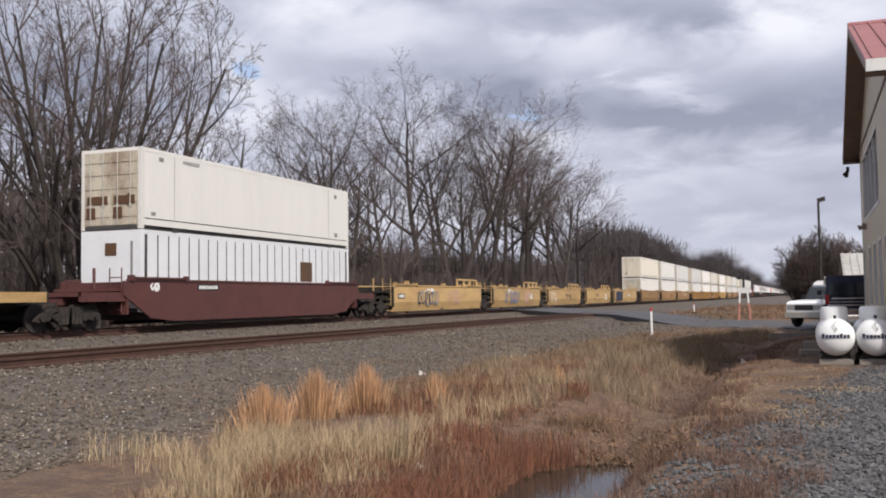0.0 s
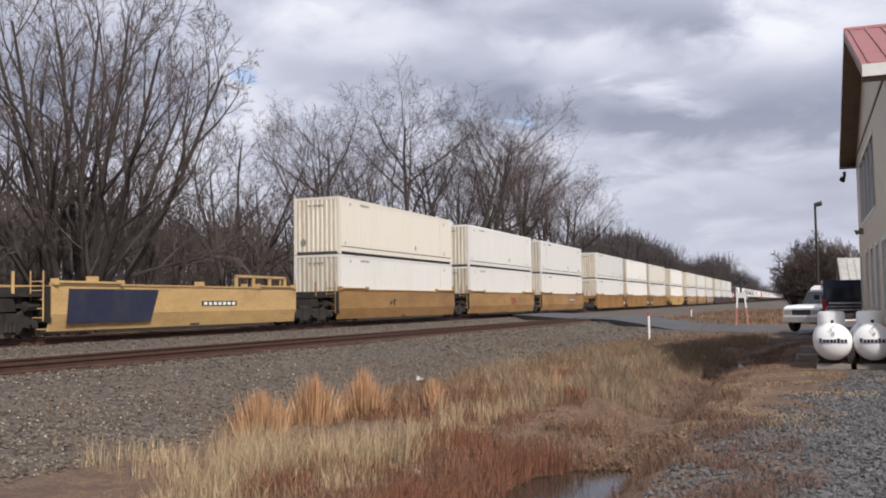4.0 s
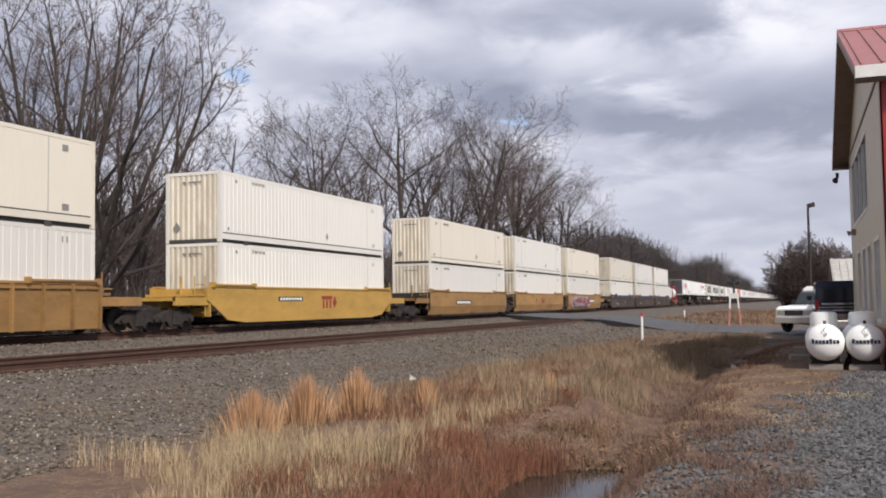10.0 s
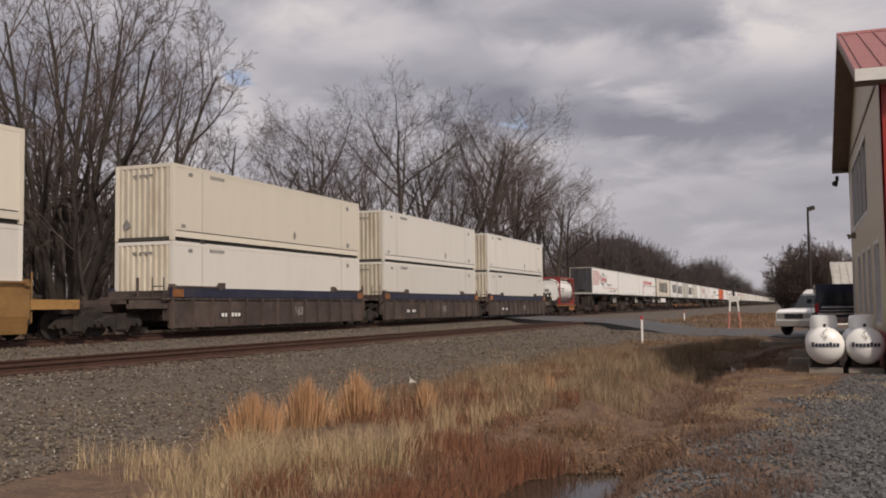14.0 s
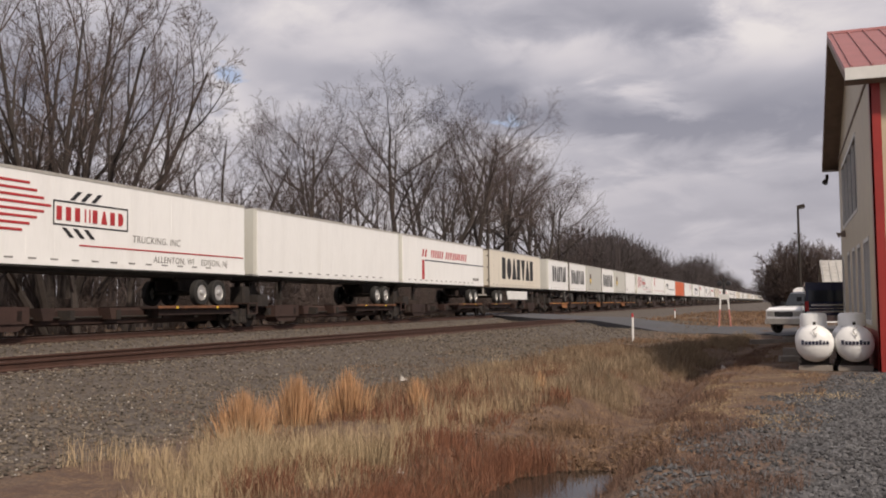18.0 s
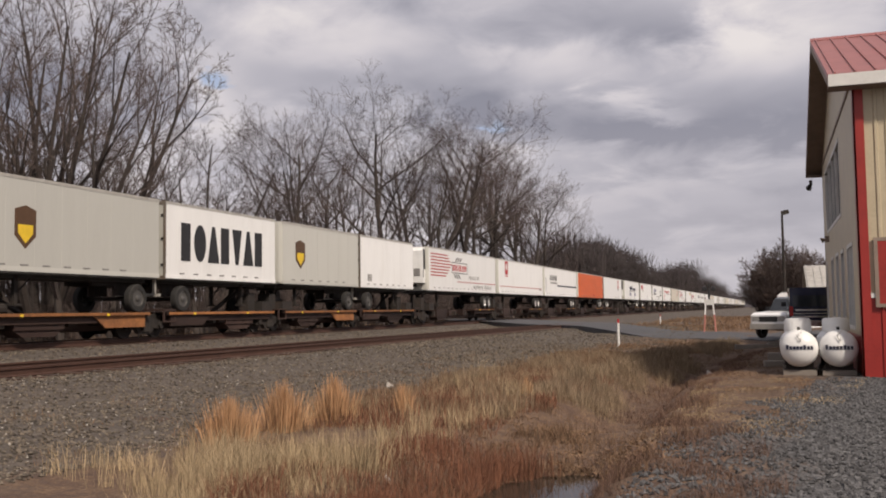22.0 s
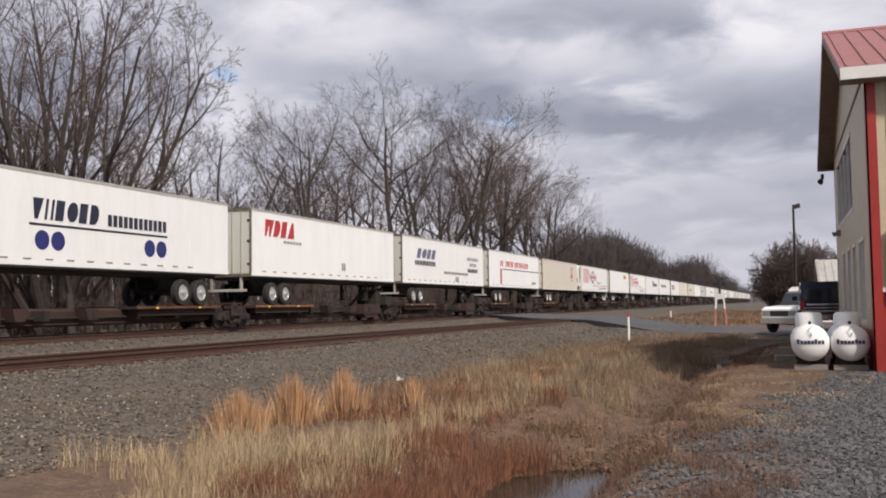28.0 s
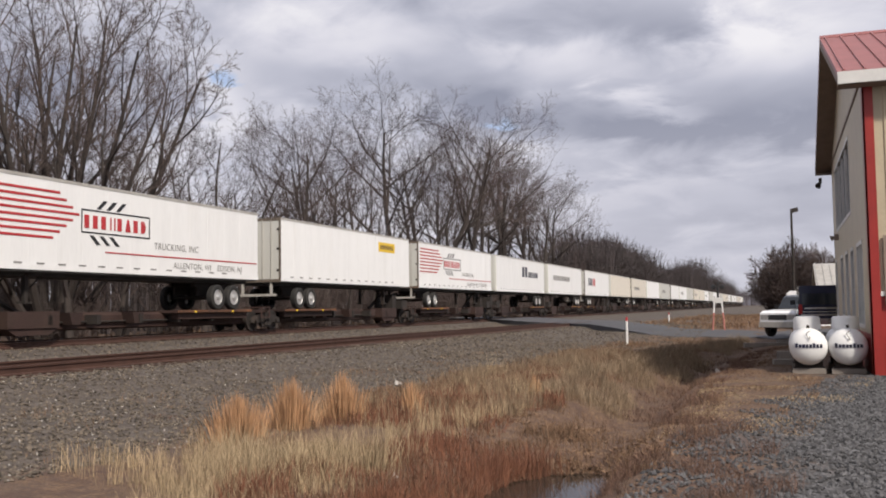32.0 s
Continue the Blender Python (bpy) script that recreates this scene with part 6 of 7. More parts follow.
def propane_tank(x, y):
    r, length, zc = 0.42, 2.9, 0.62
    t = thing("propane_tank", "white horizontal propane tank on steel feet beside the building", "propane tank", "propane tanks", at=(x, y, 0))
    prof = [(0.0, 0.03)] + [(0.26 * (1 - math.cos(a)), r * math.sin(a)) for a in (0.25, 0.5, 0.75, 1.0, 1.25, 1.5)] + [(0.28, r), (length - 0.28, r)] + [(length - 0.26 * (1 - math.cos(a)), r * math.sin(a)) for a in (1.5, 1.2, 0.9, 0.6, 0.3)] + [(length, 0.03)]
    part("shell", Mesh().lathe(prof, (0, 0, zc), (0, 1, 0), 40), TANK_WHITE, t, smooth=True)
    part("hood", Mesh().lathe([(0, 0.31), (0.26, 0.30), (0.31, 0.26), (0.32, 0.05)], (0, 1.15, zc + r - 0.05), (0, 0, 1), 24), TANK_WHITE, t, "white valve hood", True)
    part("lifting_lug", Mesh().box(-0.03, 0.03, 0.3, 0.42, zc + r - 0.03, zc + r + 0.07), IRON, t)
    part("wire", Mesh().tube((-0.05, 0.02, zc + 0.3), (0.02, -0.015, zc + 0.16), 0.008, None, 5).tube((0.02, -0.015, zc + 0.16), (0.03, 0.0, zc + 0.24), 0.008, None, 5).tube((-0.05, 0.02, zc + 0.3), (0.05, 0.05, zc + 0.38), 0.008, None, 5), GREY_MARK, t)
    for yy in (0.45, length - 0.45):
        part("foot", Mesh().box(-0.3, 0.3, yy - 0.05, yy + 0.05, 0.12, 0.32).box(-0.34, 0.34, yy - 0.1, yy + 0.1, 0.12, 0.15), IRON, t)
    lt = Mesh()
    for i in range(8):
        a = -0.30 + i * 0.075
        yy = 0.26 * (1 - math.sqrt(max(0, 1 - ((a + 0.03) / r) ** 2))) - 0.012
        lt.box(a + 0.008, a + 0.066, yy, yy + 0.05, zc - 0.02, zc + (0.085 if i in (0, 5) else 0.06))
    part("lettering", lt, NAVY, t, "dark navy lettering blocks")
    for yy in (0.45, length - 0.45):
        p = thing("concrete_pad", "low concrete block under a propane tank", "concrete block", "tank pads", Mesh().box(-0.36, 0.36, -0.2, 0.2, 0, 0.12), CONCRETE, at=(x, y + yy, 0.0))
    return t


propane_tank(0.515, 23.35)
propane_tank(1.36, 23.35)
for x, y, w, d, hh, a in ((-0.05, 27.0, 0.5, 0.4, 0.16, 8), (0.0, 27.6, 0.4, 0.4, 0.35, -5), (-0.75, 40.5, 1.6, 0.25, 0.18, 12), (0.2, 41.2, 1.0, 0.25, 0.2, 20)):
    ob = thing("concrete_block", "weathered pale concrete block on the lot's edge", "concrete block", "concrete blocks", Mesh().box(-w / 2, w / 2, -d / 2, d / 2, 0, hh), CONCRETE, at=(x, y, ground_z(x, y) - 0.02))
    ob.rotation_euler = (0, 0, radians(a))


def wheel(parent, x, y, r, side):
    w = part("wheel", Mesh().lathe([(-0.2, r * 0.6), (-0.2, r * 0.93), (-0.16, r), (-0.04, r), (0, r * 0.93), (0, r * 0.62)], (0, 0, 0), (0, 1, 0), 22, False), RUBBER, parent, smooth=True, at=(x, y, r))
    part("rim", Mesh().lathe([(-0.06, r * 0.62), (-0.02, r * 0.6), (-0.05, r * 0.45), (-0.02, r * 0.2), (0.0, r * 0.1)], (0, 0, 0), (0, 1, 0), 18), CHROME, w)
    if side < 0:
        w.rotation_euler = (0, 0, math.pi)
    return w


def vehicle(name, label, paint, length, width, height, m, cab):
    """A boxy sport utility: +x is the front. cab: body outline of the glasshouse as (x, z) points."""
    v = tagged(new(name), label, "car")
    h = width / 2
    r = 0.38
    wx = (length / 2 - 0.68, -length * 0.29)

    def arch(x):
        return [(x + 0.48 * math.cos(a), 0.42 + 0.46 * math.sin(a)) for a in (0.0, 0.5, 1.05, 1.57, 2.1, 2.64, 3.14)]
    lo = [(length / 2 - 0.05, 0.42)] + arch(wx[0]) + arch(wx[1]) + [(-length / 2, 0.42), (-length / 2, 0.95), (-length / 2 + 0.03, 1.08), (length * 0.20, 1.14), (length / 2 - 0.25, 1.08), (length / 2 - 0.02, 0.98), (length / 2, 0.6)]
    part("body", Mesh().prism(lo, 1, -h, h), paint, v)
    part("cabin", Mesh().prism(cab, 1, -h + 0.07, h - 0.07), GLASS if paint is CAR_WHITE else paint, v, "dark glasshouse" if paint is CAR_WHITE else "")
    cx = sum(p for p, _ in cab) / len(cab)
    inner = [(cx + (p - cx) * 0.93, 1.13 + (q - 1.08) * 0.8) for p, q in cab]
    for s in (-1, 1):
        part("side_glass", Mesh().prism(inner, 1, *sorted((s * (h - 0.075), s * (h - 0.055)))), GLASS, v, "dark side windows")
    (fx, fz), (rx, rz) = cab[0], cab[-1]
    top_f, top_r = cab[1], cab[-2]
    part("windscreen", Mesh().prism([(fx + 0.012, fz + 0.06), (top_f[0] + 0.012, top_f[1] - 0.05), (top_f[0] - 0.02, top_f[1] - 0.05), (fx - 0.02, fz + 0.06)], 1, -h + 0.16, h - 0.16), GLASS, v, "dark windscreen")
    part("rear_glass", Mesh().prism([(rx - 0.012, rz + 0.06), (top_r[0] - 0.012, top_r[1] - 0.08), (top_r[0] + 0.02, top_r[1] - 0.08), (rx + 0.02, rz + 0.06)], 1, -h + 0.16, h - 0.16), GLASS, v, "dark rear window")
    for s in (-1, 1):
        for x in wx:
            wheel(v, x, s * (h - 0.02), r, s)
        part("headlamp", Mesh().box(length / 2 - 0.04, length / 2 + 0.015, *sorted((s * (h - 0.42), s * (h - 0.05))), 0.72, 0.92), LAMP_CLEAR, v)
        part("tail_lamp", Mesh().box(-length / 2 - 0.015, -length / 2 + 0.02, *sorted((s * (h - 0.16), s * (h - 0.02))), 0.8, 1.15), LAMP_RED, v)
        part("mirror", Mesh().box(fx - 0.35, fx - 0.15, *sorted((s * h, s * (h + 0.2))), 1.15, 1.32), BLACK, v)
    part("grille", Mesh().box(length / 2 - 0.03, length / 2 + 0.01, -h + 0.44, h - 0.44, 0.7, 0.92), BLACK, v)
    part("front_bumper", Mesh().box(length / 2 - 0.15, length / 2 + 0.1, -h, h, 0.4, 0.62), CHROME if paint is not CAR_WHITE else RAIL_GREY, v, "bright bumper")
    part("rear_bumper", Mesh().box(-length / 2 - 0.1, -length / 2 + 0.1, -h, h, 0.42, 0.64), CHROME, v, "chrome bumper")
    part("tailgate_trim", Mesh().box(-length / 2 - 0.012, -length / 2, -h + 0.25, h - 0.25, 0.98, 1.04).box(-length / 2 - 0.012, -length / 2, -h + 0.1, h - 0.1, 0.74, 0.80).box(-length / 2 - 0.012, -length / 2, -h + 0.12, h - 0.12, 0.87, 0.90), CHROME, v)
    v.matrix_basis = m
    return v


vehicle("sport_utility", "white sport utility vehicle parked at the lot's far edge", CAR_WHITE, 4.6, 1.78, 1.7, Matrix.Translation((0.95, 47.3, 0.14)) @ Euler((0, 0, radians(238))).to_matrix().to_4x4() @ Matrix.Diagonal((1, 1, 1.08, 1)), [(0.95, 1.1), (0.42, 1.66), (0.1, 1.74), (-2.05, 1.74), (-2.25, 1.08)])
vehicle("dark_wagon", "dark navy sport utility with chrome rear bumper, parked", CAR_NAVY, 5.2, 2.0, 2.05, Matrix.Translation((1.5, 43.2, 0.32)) @ Euler((0, 0, radians(91))).to_matrix().to_4x4() @ Matrix.Diagonal((1, 1, 1.09, 1)), [(1.0, 1.08), (0.35, 1.80), (-0.1, 1.86), (-2.3, 1.84), (-2.58, 1.08)])


def white_van():
    v = thing("white_van", "white van parked behind the other cars", "van", at=(1.2, 60, 0.3))
    part("body", Mesh().prism([(-1.0, 0.4), (1.2, 0.4), (1.2, 1.9), (1.0, 2.05), (-0.8, 2.05), (-1.0, 1.9)], 1, -2.3, 2.3), CAR_WHITE, v)
    part("windscreen", Mesh().box(-0.8, 0.9, -2.33, -2.3, 1.2, 1.8), GLASS, v, "dark windscreen")
    for y in (-1.5, 1.5):
        part("wheel", Mesh().lathe([(-0.2, 0.38), (0.05, 0.38)], (-1.0, y, 0.38), (1, 0, 0), 14), RUBBER, v)


white_van()


def lamp_post(x, y, top):
    z = ground_z(x, y)
    t = thing("street_lamp", "tall slim dark lamp post with a flood lamp", "street lamp", at=(x, y, z))
    part("pole", Mesh().tube((0, 0, 0), (0, 0, top - z), 0.16, 0.10, 10), IRON, t)
    part("lamp_head", Mesh().box(-0.25, 0.45, -0.3, 0.3, -0.05, 0.3, Matrix.Translation((0.2, 0, top - z)) @ Matrix.Rotation(-0.25, 4, "Y")), IRON, t)
    part("lamp_glass", Mesh().box(-0.2, 0.4, -0.22, 0.22, -0.08, -0.052, Matrix.Translation((0.2, 0, top - z)) @ Matrix.Rotation(-0.25, 4, "Y")), LAMP_CLEAR, t)


lamp_post(1.0, 96, 10.3)


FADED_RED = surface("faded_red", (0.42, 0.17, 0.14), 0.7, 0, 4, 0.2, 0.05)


def crossing_signal(x, y):
    z = ground_z(x, y)
    t = thing("crossing_signal", "white level-crossing signal on red and white legs", "signal", at=(x, y, z))
    for s in (-1, 1):
        part("leg", Mesh().tube((s * 0.32, 0, 0), (s * 0.2, 0, 1.6), 0.045, None, 6), WHITE_PAINT, t)
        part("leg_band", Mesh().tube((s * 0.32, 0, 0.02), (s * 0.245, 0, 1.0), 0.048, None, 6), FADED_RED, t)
        part("lamp", Mesh().lathe([(0, 0.1), (0.1, 0.15), (0.16, 0.15)], (s * 0.24, 0, 2.45), (0, 1, 0), 12), BLACK, t)
    part("board", Mesh().box(-0.27, 0.27, -0.04, 0.04, 1.55, 1.85), TRIM_WHITE, t, "grey-white board")
    for s in (-1, 1):
        part("arm", Mesh().box(-0.03, 0.03, -0.02, 0.02, 0, 0.34, Matrix.Translation((0.02 * s, 0.03 * s, 2.5)) @ Matrix.Rotation(s * 0.6, 4, "Y")), IRON, t)
    part("mast", Mesh().tube((0, 0.05, 1.85), (0, 0.05, 2.75), 0.06, None, 8), BLACK, t)


crossing_signal(-3.45, 56)
for x, y, hh in ((-6.5, 42.4, 1.22), (-8.6, 78.0, 0.75)):
    p = thing("marker_post", "slim white marker post with a red top", "marker post", "marker posts", at=(x, y, ground_z(x, y) - 0.05))
    part("post", Mesh().tube((0, 0, 0), (0, 0, hh * 0.9), 0.05, None, 8), WHITE_PAINT, p)
    part("cap", Mesh().tube((0, 0, hh * 0.9), (0, 0, hh + 0.05), 0.052, 0.045, 8), RED_PAINT, p, "faded red top")


def shed():
    s = thing("shed", "low shed with a pale ribbed metal roof behind the lot", "shed", at=(0, 0, 0))
    part("wall", Mesh().box(2.4, 14, 72, 82, 0, 2.9), TAN_CLAD, s)
    part("roof", Mesh().prism([(71.5, 2.85), (77, 4.6), (82.5, 2.85), (82.5, 2.75), (77, 4.5), (71.5, 2.75)], 0, 2.2, 14.3), RAIL_GREY, s, "pale ribbed metal roof")
    for i in range(14):
        part("roof_rib", Mesh().prism([(71.5, 2.85), (77, 4.6), (77, 4.66), (71.5, 2.91)], 0, 2.3 + i * 0.5, 2.36 + i * 0.5), RAIL_GREY, s)
    part("red_door", Mesh().box(2.35, 2.4, 73, 75, 0.2, 2.6), RED_PAINT, s)


shed()


# ---- the road over the line ----
def build_road():
    line = [(10, 49), (4, 49.8), (-1, 51), (-5.5, 53.5), (-10, 59), (-14.5, 66.5), (-23, 81), (-34, 99)]
    pts = []
    for (a, b), (c, d) in zip(line, line[1:]):
        pts += [(a + (c - a) * i / 8, b + (d - b) * i / 8) for i in range(8)]
    m = Mesh()
    k = 9
    for i, (x, y) in enumerate(pts):
        x2, y2 = pts[min(i + 1, len(pts) - 1)]
        x1, y1 = pts[max(i - 1, 0)]
        dx, dy = x2 - x1, y2 - y1
        ln = math.hypot(dx, dy)
        nx, ny = -dy / ln, dx / ln
        for j in range(k):
            w = max(-3.22, min(3.22, -3.2 + 6.4 * (j - 1) / (k - 3)))
            px, py = x + nx * w, y + ny * w
            g = ground_z(px, py) + 0.03
            k2 = smooth(siding_x(py) + 7.0, siding_x(py) + 1.5, px)
            crown = SIDING_Z - 0.02 + (RAIL_Z - SIDING_Z) * smooth(siding_x(py) - 2.0, MAIN_X + 2.5, px)
            m.v.append((px, py, max(g, g + (crown - g) * k2) - (0.5 if j in (0, k - 1) else 0)))
    m.f = [(i * k + j, (i + 1) * k + j, (i + 1) * k + j + 1, i * k + j + 1) for i in range(len(pts) - 1) for j in range(k - 1)]
    setting("road", m, ASPHALT, "worn grey asphalt road over the level crossing", True)


build_road()


# ---- grass, weeds, stones and water ----
WATER_Z = -0.43


def straw_material(name, colour, tint):
    m = surface(name, colour, 0.9, 0, 3, 0.2, 0.0, random_tint=tint, island=True)
    return m


PALE = straw_material("pale_grass", (0.40, 0.30, 0.18), 0.55)
FADED = straw_material("faded_grass", (0.255, 0.185, 0.118), 0.6)
GOLD = straw_material("bluestem_grass", (0.47, 0.27, 0.14), 0.5)
DRY = straw_material("dry_grass", (0.20, 0.122, 0.072), 0.65)
RUSSET = straw_material("russet_weeds", (0.19, 0.08, 0.044), 0.55)
STALK = straw_material("dark_stalks", (0.13, 0.074, 0.052), 0.5)


def blades(spots, height, width, lean, seed):
    """Bent blades rooted at (x, y) spots."""
    r = random.Random(seed)
    m = Mesh()
    for x, y in spots:
        h = height * r.uniform(0.45, 1.1) * (0.85 + 0.9 * noise.noise(Vector((x * 0.9, y * 0.9, seed))))
        a = r.uniform(0, 6.2832)
        l = h * lean * abs(r.gauss(0, 1))
        dx, dy = math.cos(a) * l, math.sin(a) * l
        b = r.uniform(-0.9, 0.9)          # blades show their width to the south
        wx, wy = math.cos(b) * width / 2, math.sin(b) * width / 2
        z = ground_z(x, y) - 0.02
        n = len(m.v)
        m.v += [(x - wx, y - wy, z), (x + wx, y + wy, z), (x + dx * 0.4 - wx * 0.8, y + dy * 0.4 - wy * 0.8, z + h * 0.6), (x + dx * 0.4 + wx * 0.8, y + dy * 0.4 + wy * 0.8, z + h * 0.6), (x + dx, y + dy, z + h)]
        m.f += [(n, n + 1, n + 3, n + 2), (n + 2, n + 3, n + 4)]
    return m


def stuff(name, mesh, material, label):
    return tagged(new(name, mesh.mesh(name, material)), label, "grass", "", "stuff")


def tussocks(r, spots, each, radius):
    """Gathers blades about every spot."""
    return [(x + r.gauss(0, radius), y + r.gauss(0, radius)) for x, y in spots for _ in range(r.randint(each // 2, each))]


def around(r, points, radius, count):
    out = []
    while len(out) < count:
        x, y = r.choice(points)
        out.append((x + r.gauss(0, radius), y + r.gauss(0, radius * 1.3)))
    return out


def field(r, x0, x1, y0, y1, count, keep=lambda x, y: True, power=1.0):
    out = []
    while len(out) < count:
        y = y0 + (y1 - y0) * r.random() ** power
        a = x0(y) if callable(x0) else x0
        b = x1(y) if callable(x1) else x1
        x = r.uniform(a, b)
        if keep(x, y):
            out.append((x, y))
    return out


def clumpy(scale, level):
    return lambda x, y: noise.noise(Vector((x * scale, y * scale, 7))) + random.uniform(-0.15, 0.15) > level


def dry_land(x, y):
    """Not in the puddle."""
    return ground_z(x, y) > WATER_Z - 0.03


def upright_tuft(x, y, rad, h, seed):
    """A stiff bunch of stems that stand close and part a little at the top."""
    r = random.Random(seed)
    m = Mesh()
    for _ in range(round(3000 * rad)):
        a, q = r.uniform(0, 6.2832), rad * abs(r.gauss(0, 0.55))
        px, py = x + math.cos(a) * q, y + math.sin(a) * q * 1.25
        hh = h * r.uniform(0.4, 1.15) * (1 - 0.25 * q / rad)
        dx, dy = math.cos(a) * q * 0.45 + r.gauss(0, 0.03), math.sin(a) * q * 0.45 + r.gauss(0, 0.03)
        b, w = r.uniform(-0.9, 0.9), r.uniform(0.003, 0.0055)
        wx, wy, z, n = math.cos(b) * w, math.sin(b) * w, ground_z(px, py) - 0.02, len(m.v)
        m.v += [(px - wx, py - wy, z), (px + wx, py + wy, z), (px + dx * 0.4 - wx, py + dy * 0.4 - wy, z + hh * 0.6), (px + dx * 0.4 + wx, py + dy * 0.4 + wy, z + hh * 0.6), (px + dx, py + dy, z + hh)]
        m.f += [(n, n + 1, n + 3, n + 2), (n + 2, n + 3, n + 4)]
    return m


def build_cover():
    r = random.Random(3)
    stuff("pale_grass", blades(tussocks(r, around(r, [(-5.15, 7.3), (-5.1, 8.0), (-4.9, 8.7), (-5.5, 8.9), (-5.75, 9.5), (-5.1, 9.7), (-4.7, 9.3)], 0.34, 175), 40, 0.09), 0.44, 0.005, 0.5, 1), PALE, "tall pale straw-coloured winter grass")
    tufts = [(-6.95, 11.3, 0.33, 0.68), (-6.92, 12.75, 0.29, 0.76), (-6.6, 13.8, 0.28, 0.78), (-5.8, 14.75, 0.15, 0.58), (-4.5, 17.8, 0.12, 0.5)]
    for i, (x, y, rad, h) in enumerate(tufts):
        tagged(new("grass_tuft", upright_tuft(x, y, rad, h, 20 + i).mesh("grass_tuft", GOLD)), "upright orange-brown tuft of bluestem grass on the bank", "grass", "grass tufts on the bank")
    edge = lambda y: siding_x(y) + 6.1
    left = lambda y: ditch_x(y) - 0.5
    stuff("dry_grass", blades(tussocks(r, field(r, lambda y: edge(y) + 2.7 * smooth(13, 7, y), lambda y: -1.3 + 0.45 * math.sin(y * 1.7) * math.sin(y * 0.6), 6.5, 44, 1700, lambda x, y: dry_land(x, y) and clumpy(0.8, 0.0)(x, y), 1.5), 26, 0.08), 0.19, 0.007, 0.6, 2), DRY, "low dry brown grass along the ditch")
    stuff("straw_grass", blades(tussocks(r, field(r, lambda y: edge(y) + 0.9, left, 8, 24, 260, lambda x, y: dry_land(x, y) and x < -4.2 and clumpy(0.6, 0.02)(x, y), 1.3), 30, 0.08), 0.42, 0.006, 0.35, 3), PALE, "patches of taller pale grass on the bank")
    stuff("bank_sprigs", blades(field(r, lambda y: siding_x(y) + 3.6, lambda y: edge(y) + 0.8, 9, 40, 2000, clumpy(0.9, 0.2), 1.2), 0.14, 0.008, 0.5, 4), DRY, "sparse dry sprigs in the ballast")
    stuff("bank_clump", blades(tussocks(r, [(-9.2, 12.6), (-9.0, 12.8)], 70, 0.1), 0.17, 0.008, 0.7, 21), STALK, "small dark clump of weeds in the ballast")
    stuff("russet_weeds", blades(field(r, -4.9, -2.5, 7.4, 11.6, 7800, lambda x, y: dry_land(x, y) and clumpy(0.9, -0.05)(x, y), 1.1), 0.34, 0.006, 0.45, 5), RUSSET, "rust-red dead weeds by the puddle")
    stuff("leaf_litter", blades(field(r, -4.4, -1.0, 10.6, 15.5, 7000, lambda x, y: dry_land(x, y) and clumpy(1.2, -0.1)(x, y)), 0.05, 0.035, 2.2, 22), DRY, "flattened dead leaves and stalks on damp ground")
    stuff("dark_stalks", blades(field(r, lambda y: -2.0 + 0.3 * math.sin(y * 2), lambda y: 0.0 - 0.1 * (y - 7) + 0.3 * math.sin(y * 3), 6.8, 14.0, 3600, lambda x, y: dry_land(x, y) and clumpy(1.4, 0.05)(x, y), 1.2), 0.24, 0.005, 0.8, 6), STALK, "thin dark dead stalks at the lot's edge")
    stuff("ditch_grass", blades(tussocks(r, field(r, lambda y: ditch_x(y) - 2.1, lambda y: ditch_x(y) - 0.45, 18, 44, 800, clumpy(0.5, -0.2)), 24, 0.13), 0.46, 0.008, 0.5, 7), FADED, "tall pale grass along the ditch")
    stuff("soft_grass", blades(tussocks(r, field(r, lambda y: edge(y) + 0.3, lambda y: ditch_x(y) - 1.3, 15, 36, 1300, clumpy(0.5, -0.12)), 20, 0.16), 0.3, 0.009, 0.5, 13), DRY, "soft knee-high brown grass on the flat beside the ditch")
    stuff("rust_weeds", blades(field(r, lambda y: edge(y) + 1.2, lambda y: ditch_x(y) - 1.2, 13, 24, 9500, clumpy(0.45, 0.0)), 0.26, 0.010, 0.5, 15), RUSSET, "rust-brown dead weeds on the flat")
    stuff("fringe_grass", blades(tussocks(r, field(r, lambda y: edge(y) + 0.4, lambda y: ditch_x(y) - 1.5, 14, 34, 260, clumpy(0.6, 0.05)), 22, 0.11), 0.5, 0.008, 0.4, 14), FADED, "paler grass among the brown")
    stuff("ditch_weeds", blades(field(r, lambda y: ditch_x(y) - 0.6, lambda y: ditch_x(y) + 1.5, 15, 38, 6000, clumpy(0.8, -0.15)), 0.17, 0.010, 0.7, 11), STALK, "dark dead weeds in the ditch")
    stuff("bank_stubble", blades(field(r, lambda y: ditch_x(y) + 0.8, 1.2, 12.5, 40, 9500, lambda x, y: clumpy(0.9, -0.05)(x, y) and x < 0.3 + 0.04 * (y - 12)), 0.10, 0.009, 0.7, 12), DRY, "brown stubble on the lot's bank")
    stuff("lot_grass", blades(field(r, -1.6, 2.0, 12.5, 22.5, 9000, lambda x, y: clumpy(0.7, 0.0)(x, y) and x < 0.2 + 0.16 * (y - 12)), 0.05, 0.012, 0.7, 8), PALE, "trodden dead grass on the lot")
    stuff("far_grass", blades(field(r, -12.0, 0.5, 58, 130, 5000, lambda x, y: x > siding_x(y) + 2.5 and clumpy(0.2, -0.1)(x, y)), 0.3, 0.05, 0.5, 9), DRY, "dead grass beyond the crossing road")
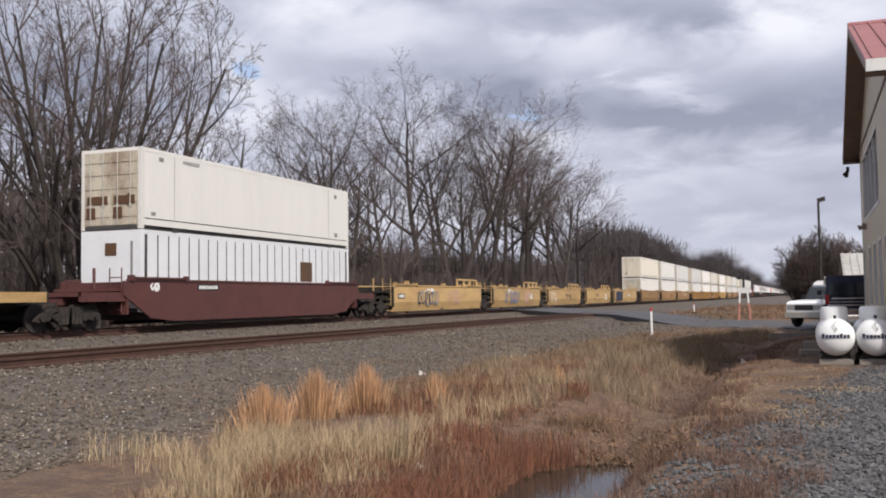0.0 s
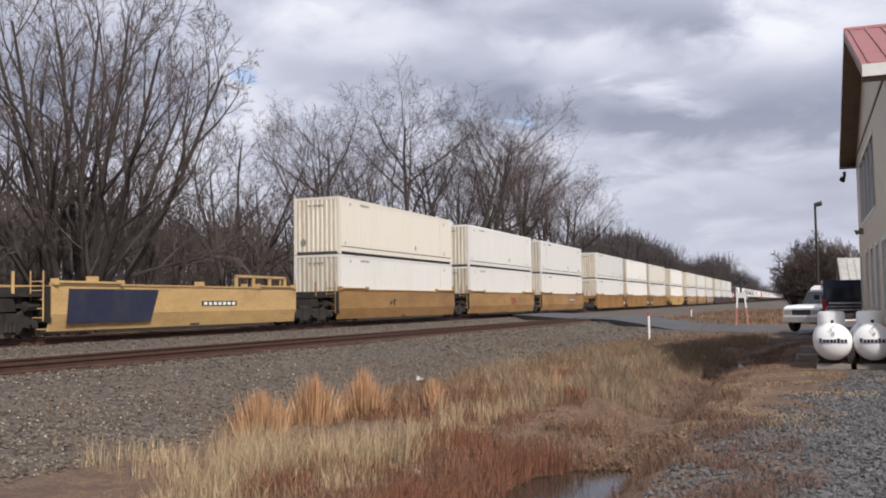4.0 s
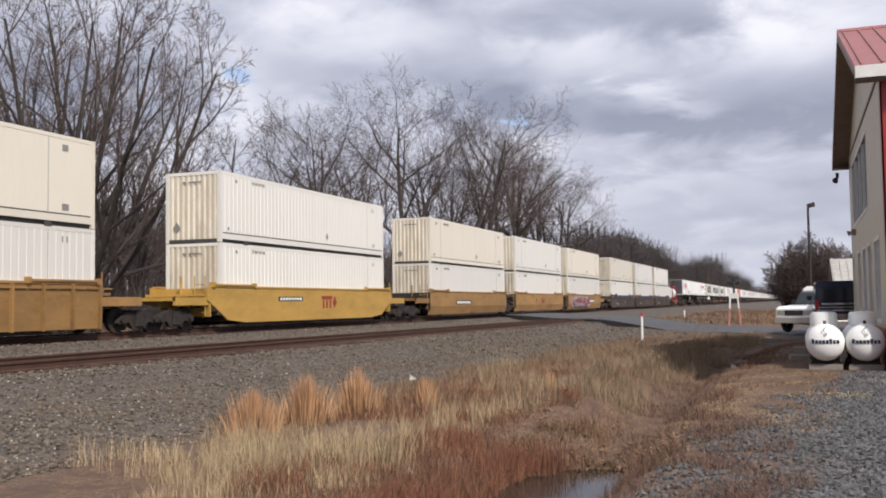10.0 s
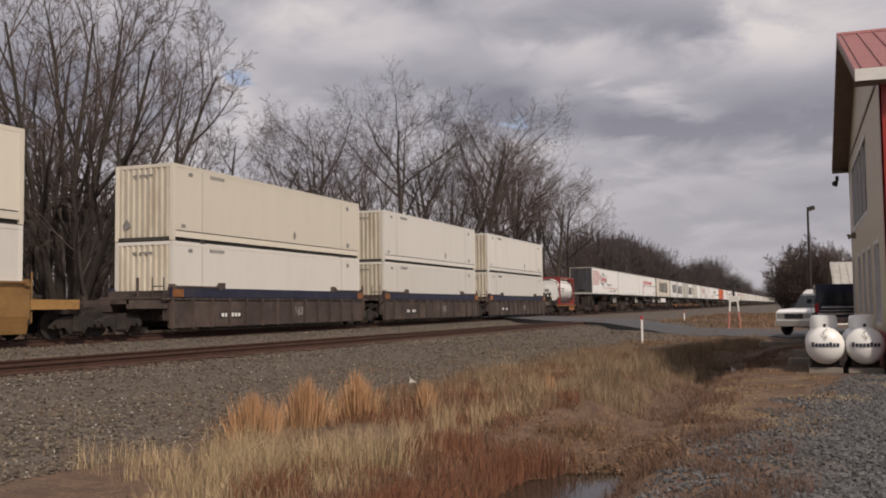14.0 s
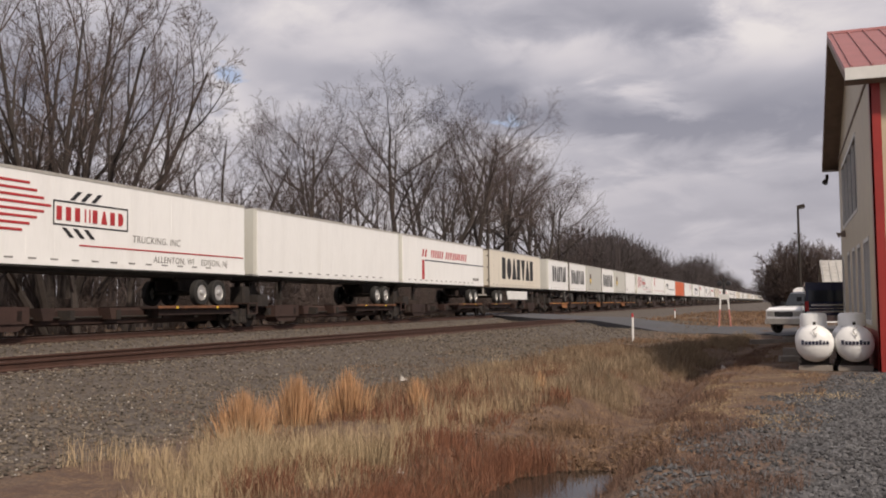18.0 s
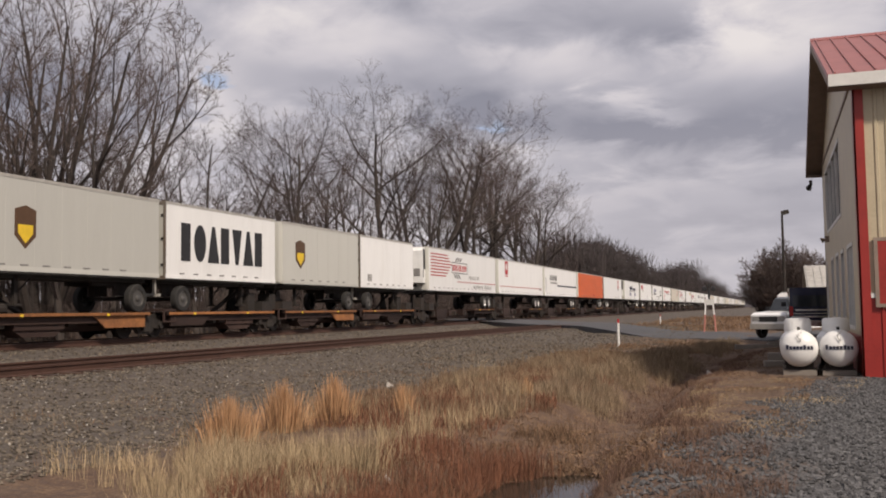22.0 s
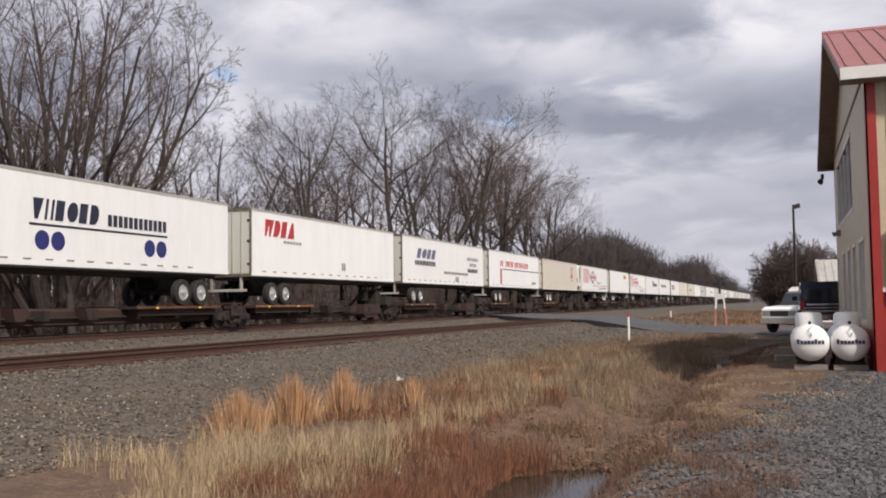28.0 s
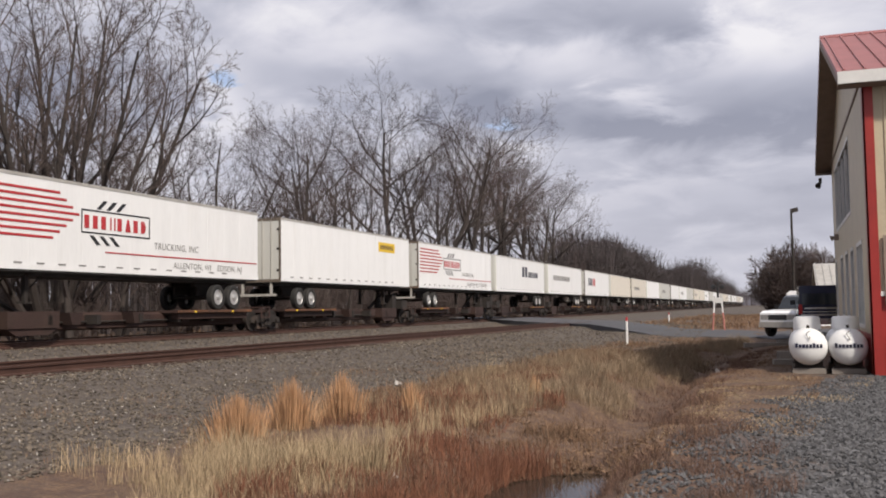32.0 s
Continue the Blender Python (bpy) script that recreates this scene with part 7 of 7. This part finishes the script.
    stuff("flat_grass", blades(tussocks(r, field(r, lambda y: edge(y) + 0.2, -3.0, 30, 46, 240, clumpy(0.3, 0.0)), 16, 0.2), 0.24, 0.014, 0.6, 16), DRY, "scattered dry grass on the flat by the crossing")
    stuff("wood_edge_grass", blades(field(r, -31.0, -27.0, 20, 120, 9000), 0.5, 0.05, 0.4, 10), DRY, "dead grass along the edge of the woods")


build_cover()


def stones(spots, size, seed, sink=0.3):
    r = random.Random(seed)
    m = Mesh()
    for x, y in spots:
        s = size * r.uniform(0.5, 1.5)
        z = ground_z(x, y) + s * (0.5 - sink)
        a = r.uniform(0, 6.28)
        n = len(m.v)
        for k in range(4):
            w = a + k * 1.5708 + r.uniform(-0.4, 0.4)
            m.v.append((x + math.cos(w) * s * r.uniform(0.5, 1), y + math.sin(w) * s * r.uniform(0.5, 1), z + r.uniform(-0.25, 0.2) * s))
        m.v += [(x + r.uniform(-0.3, 0.3) * s, y + r.uniform(-0.3, 0.3) * s, z + s * 0.6), (x, y, z - s * 0.6)]
        m.f += [(n + k, n + (k + 1) % 4, n + 4) for k in range(4)] + [(n + (k + 1) % 4, n + k, n + 5) for k in range(4)]
    return m


STONE = surface("ballast_stone", (0.122, 0.098, 0.074), 0.9, 0, 8, 0.3, 0.0, random_tint=0.7, island=True)
PALE_STONE = surface("pale_stone", (0.38, 0.35, 0.31), 0.85, 0, 8, 0.2, 0.0, random_tint=0.4, island=True)
GRAVEL_STONE = surface("lot_gravel", (0.09, 0.088, 0.09), 0.9, 0, 8, 0.3, 0.0, random_tint=0.75, island=True)


def build_stones():
    r = random.Random(17)
    bank0, bank1 = (lambda y: siding_x(y) + 0.9), (lambda y: siding_x(y) + 7.0)
    tagged(new("ballast_stones", stones(field(r, bank0, bank1, 5, 42, 30000, power=1.8), 0.032, 1).mesh("ballast_stones", STONE)), "grey-brown crushed ballast stones", "stones", "", "stuff")
    tagged(new("pale_stones", stones(field(r, bank0, lambda y: siding_x(y) + 7.0, 5, 30, 1500, power=1.6), 0.02, 2).mesh("pale_stones", PALE_STONE)), "scattered pale stones on the bank", "stones", "", "stuff")
    tagged(new("lot_gravel", stones(field(r, -1.4, 3.4, 6, 23, 17000, lambda x, y: x > -1.0 + 0.2 * (y - 12.5) + noise.noise(Vector((x, y * 0.8, 3))) * 1.1, 1.4), 0.03, 3).mesh("lot_gravel", GRAVEL_STONE)), "blue-grey crushed gravel on the lot", "stones", "", "stuff")
    tagged(new("track_ballast", stones(field(r, lambda y: siding_x(y) - 8, lambda y: siding_x(y) + 1.2, 8, 70, 15000, power=1.5), 0.05, 4).mesh("track_ballast", STONE)), "ballast between the tracks", "stones", "", "stuff")
    tagged(new("bank_stones", stones(field(r, bank0, lambda y: -4.0, 28, 75, 9000, power=1.2), 0.055, 6).mesh("bank_stones", STONE)), "coarse ballast stones on the flat by the crossing", "stones", "", "stuff")
    for x, y, s in ((-8.05, 19.6, 0.14), (-2.1, 33.0, 0.2), (-1.9, 33.6, 0.16), (-3.9, 9.4, 0.07)):
        tagged(new("rock", stones([(x, y)], s, round(y * 10)).mesh("rock", PALE_STONE)), "single pale rock on the ground", "rock", "pale rocks")


build_stones()


def build_water():
    m = bpy.data.materials.new("puddle_water")
    m.use_nodes = True
    b = m.node_tree.nodes["Principled BSDF"]
    b.inputs["Base Color"].default_value = (0.035, 0.028, 0.022, 1)
    b.inputs["Roughness"].default_value = 0.04
    n = node(m.node_tree, "ShaderNodeTexNoise", Scale=3.0, Detail=2.0)
    bn = node(m.node_tree, "ShaderNodeBump", Strength=0.05, Distance=0.02)
    m.node_tree.links.new(n.outputs[0], bn.inputs["Height"])
    m.node_tree.links.new(bn.outputs[0], b.inputs["Normal"])
    setting("water", Mesh().box(-4.4, -1.0, 6.0, 13.0, -1.0, WATER_Z), m, "shallow muddy puddle in the ditch")


build_water()


def motions():
    """The whole train rolls towards the camera's side."""
    for ob, u, z in MOVERS:
        walk(ob, [(t, pose(MAIN_X, u + run(t), RAIL_Z + z)) for t in (0, 8, 16, 24, 32)])


motions()
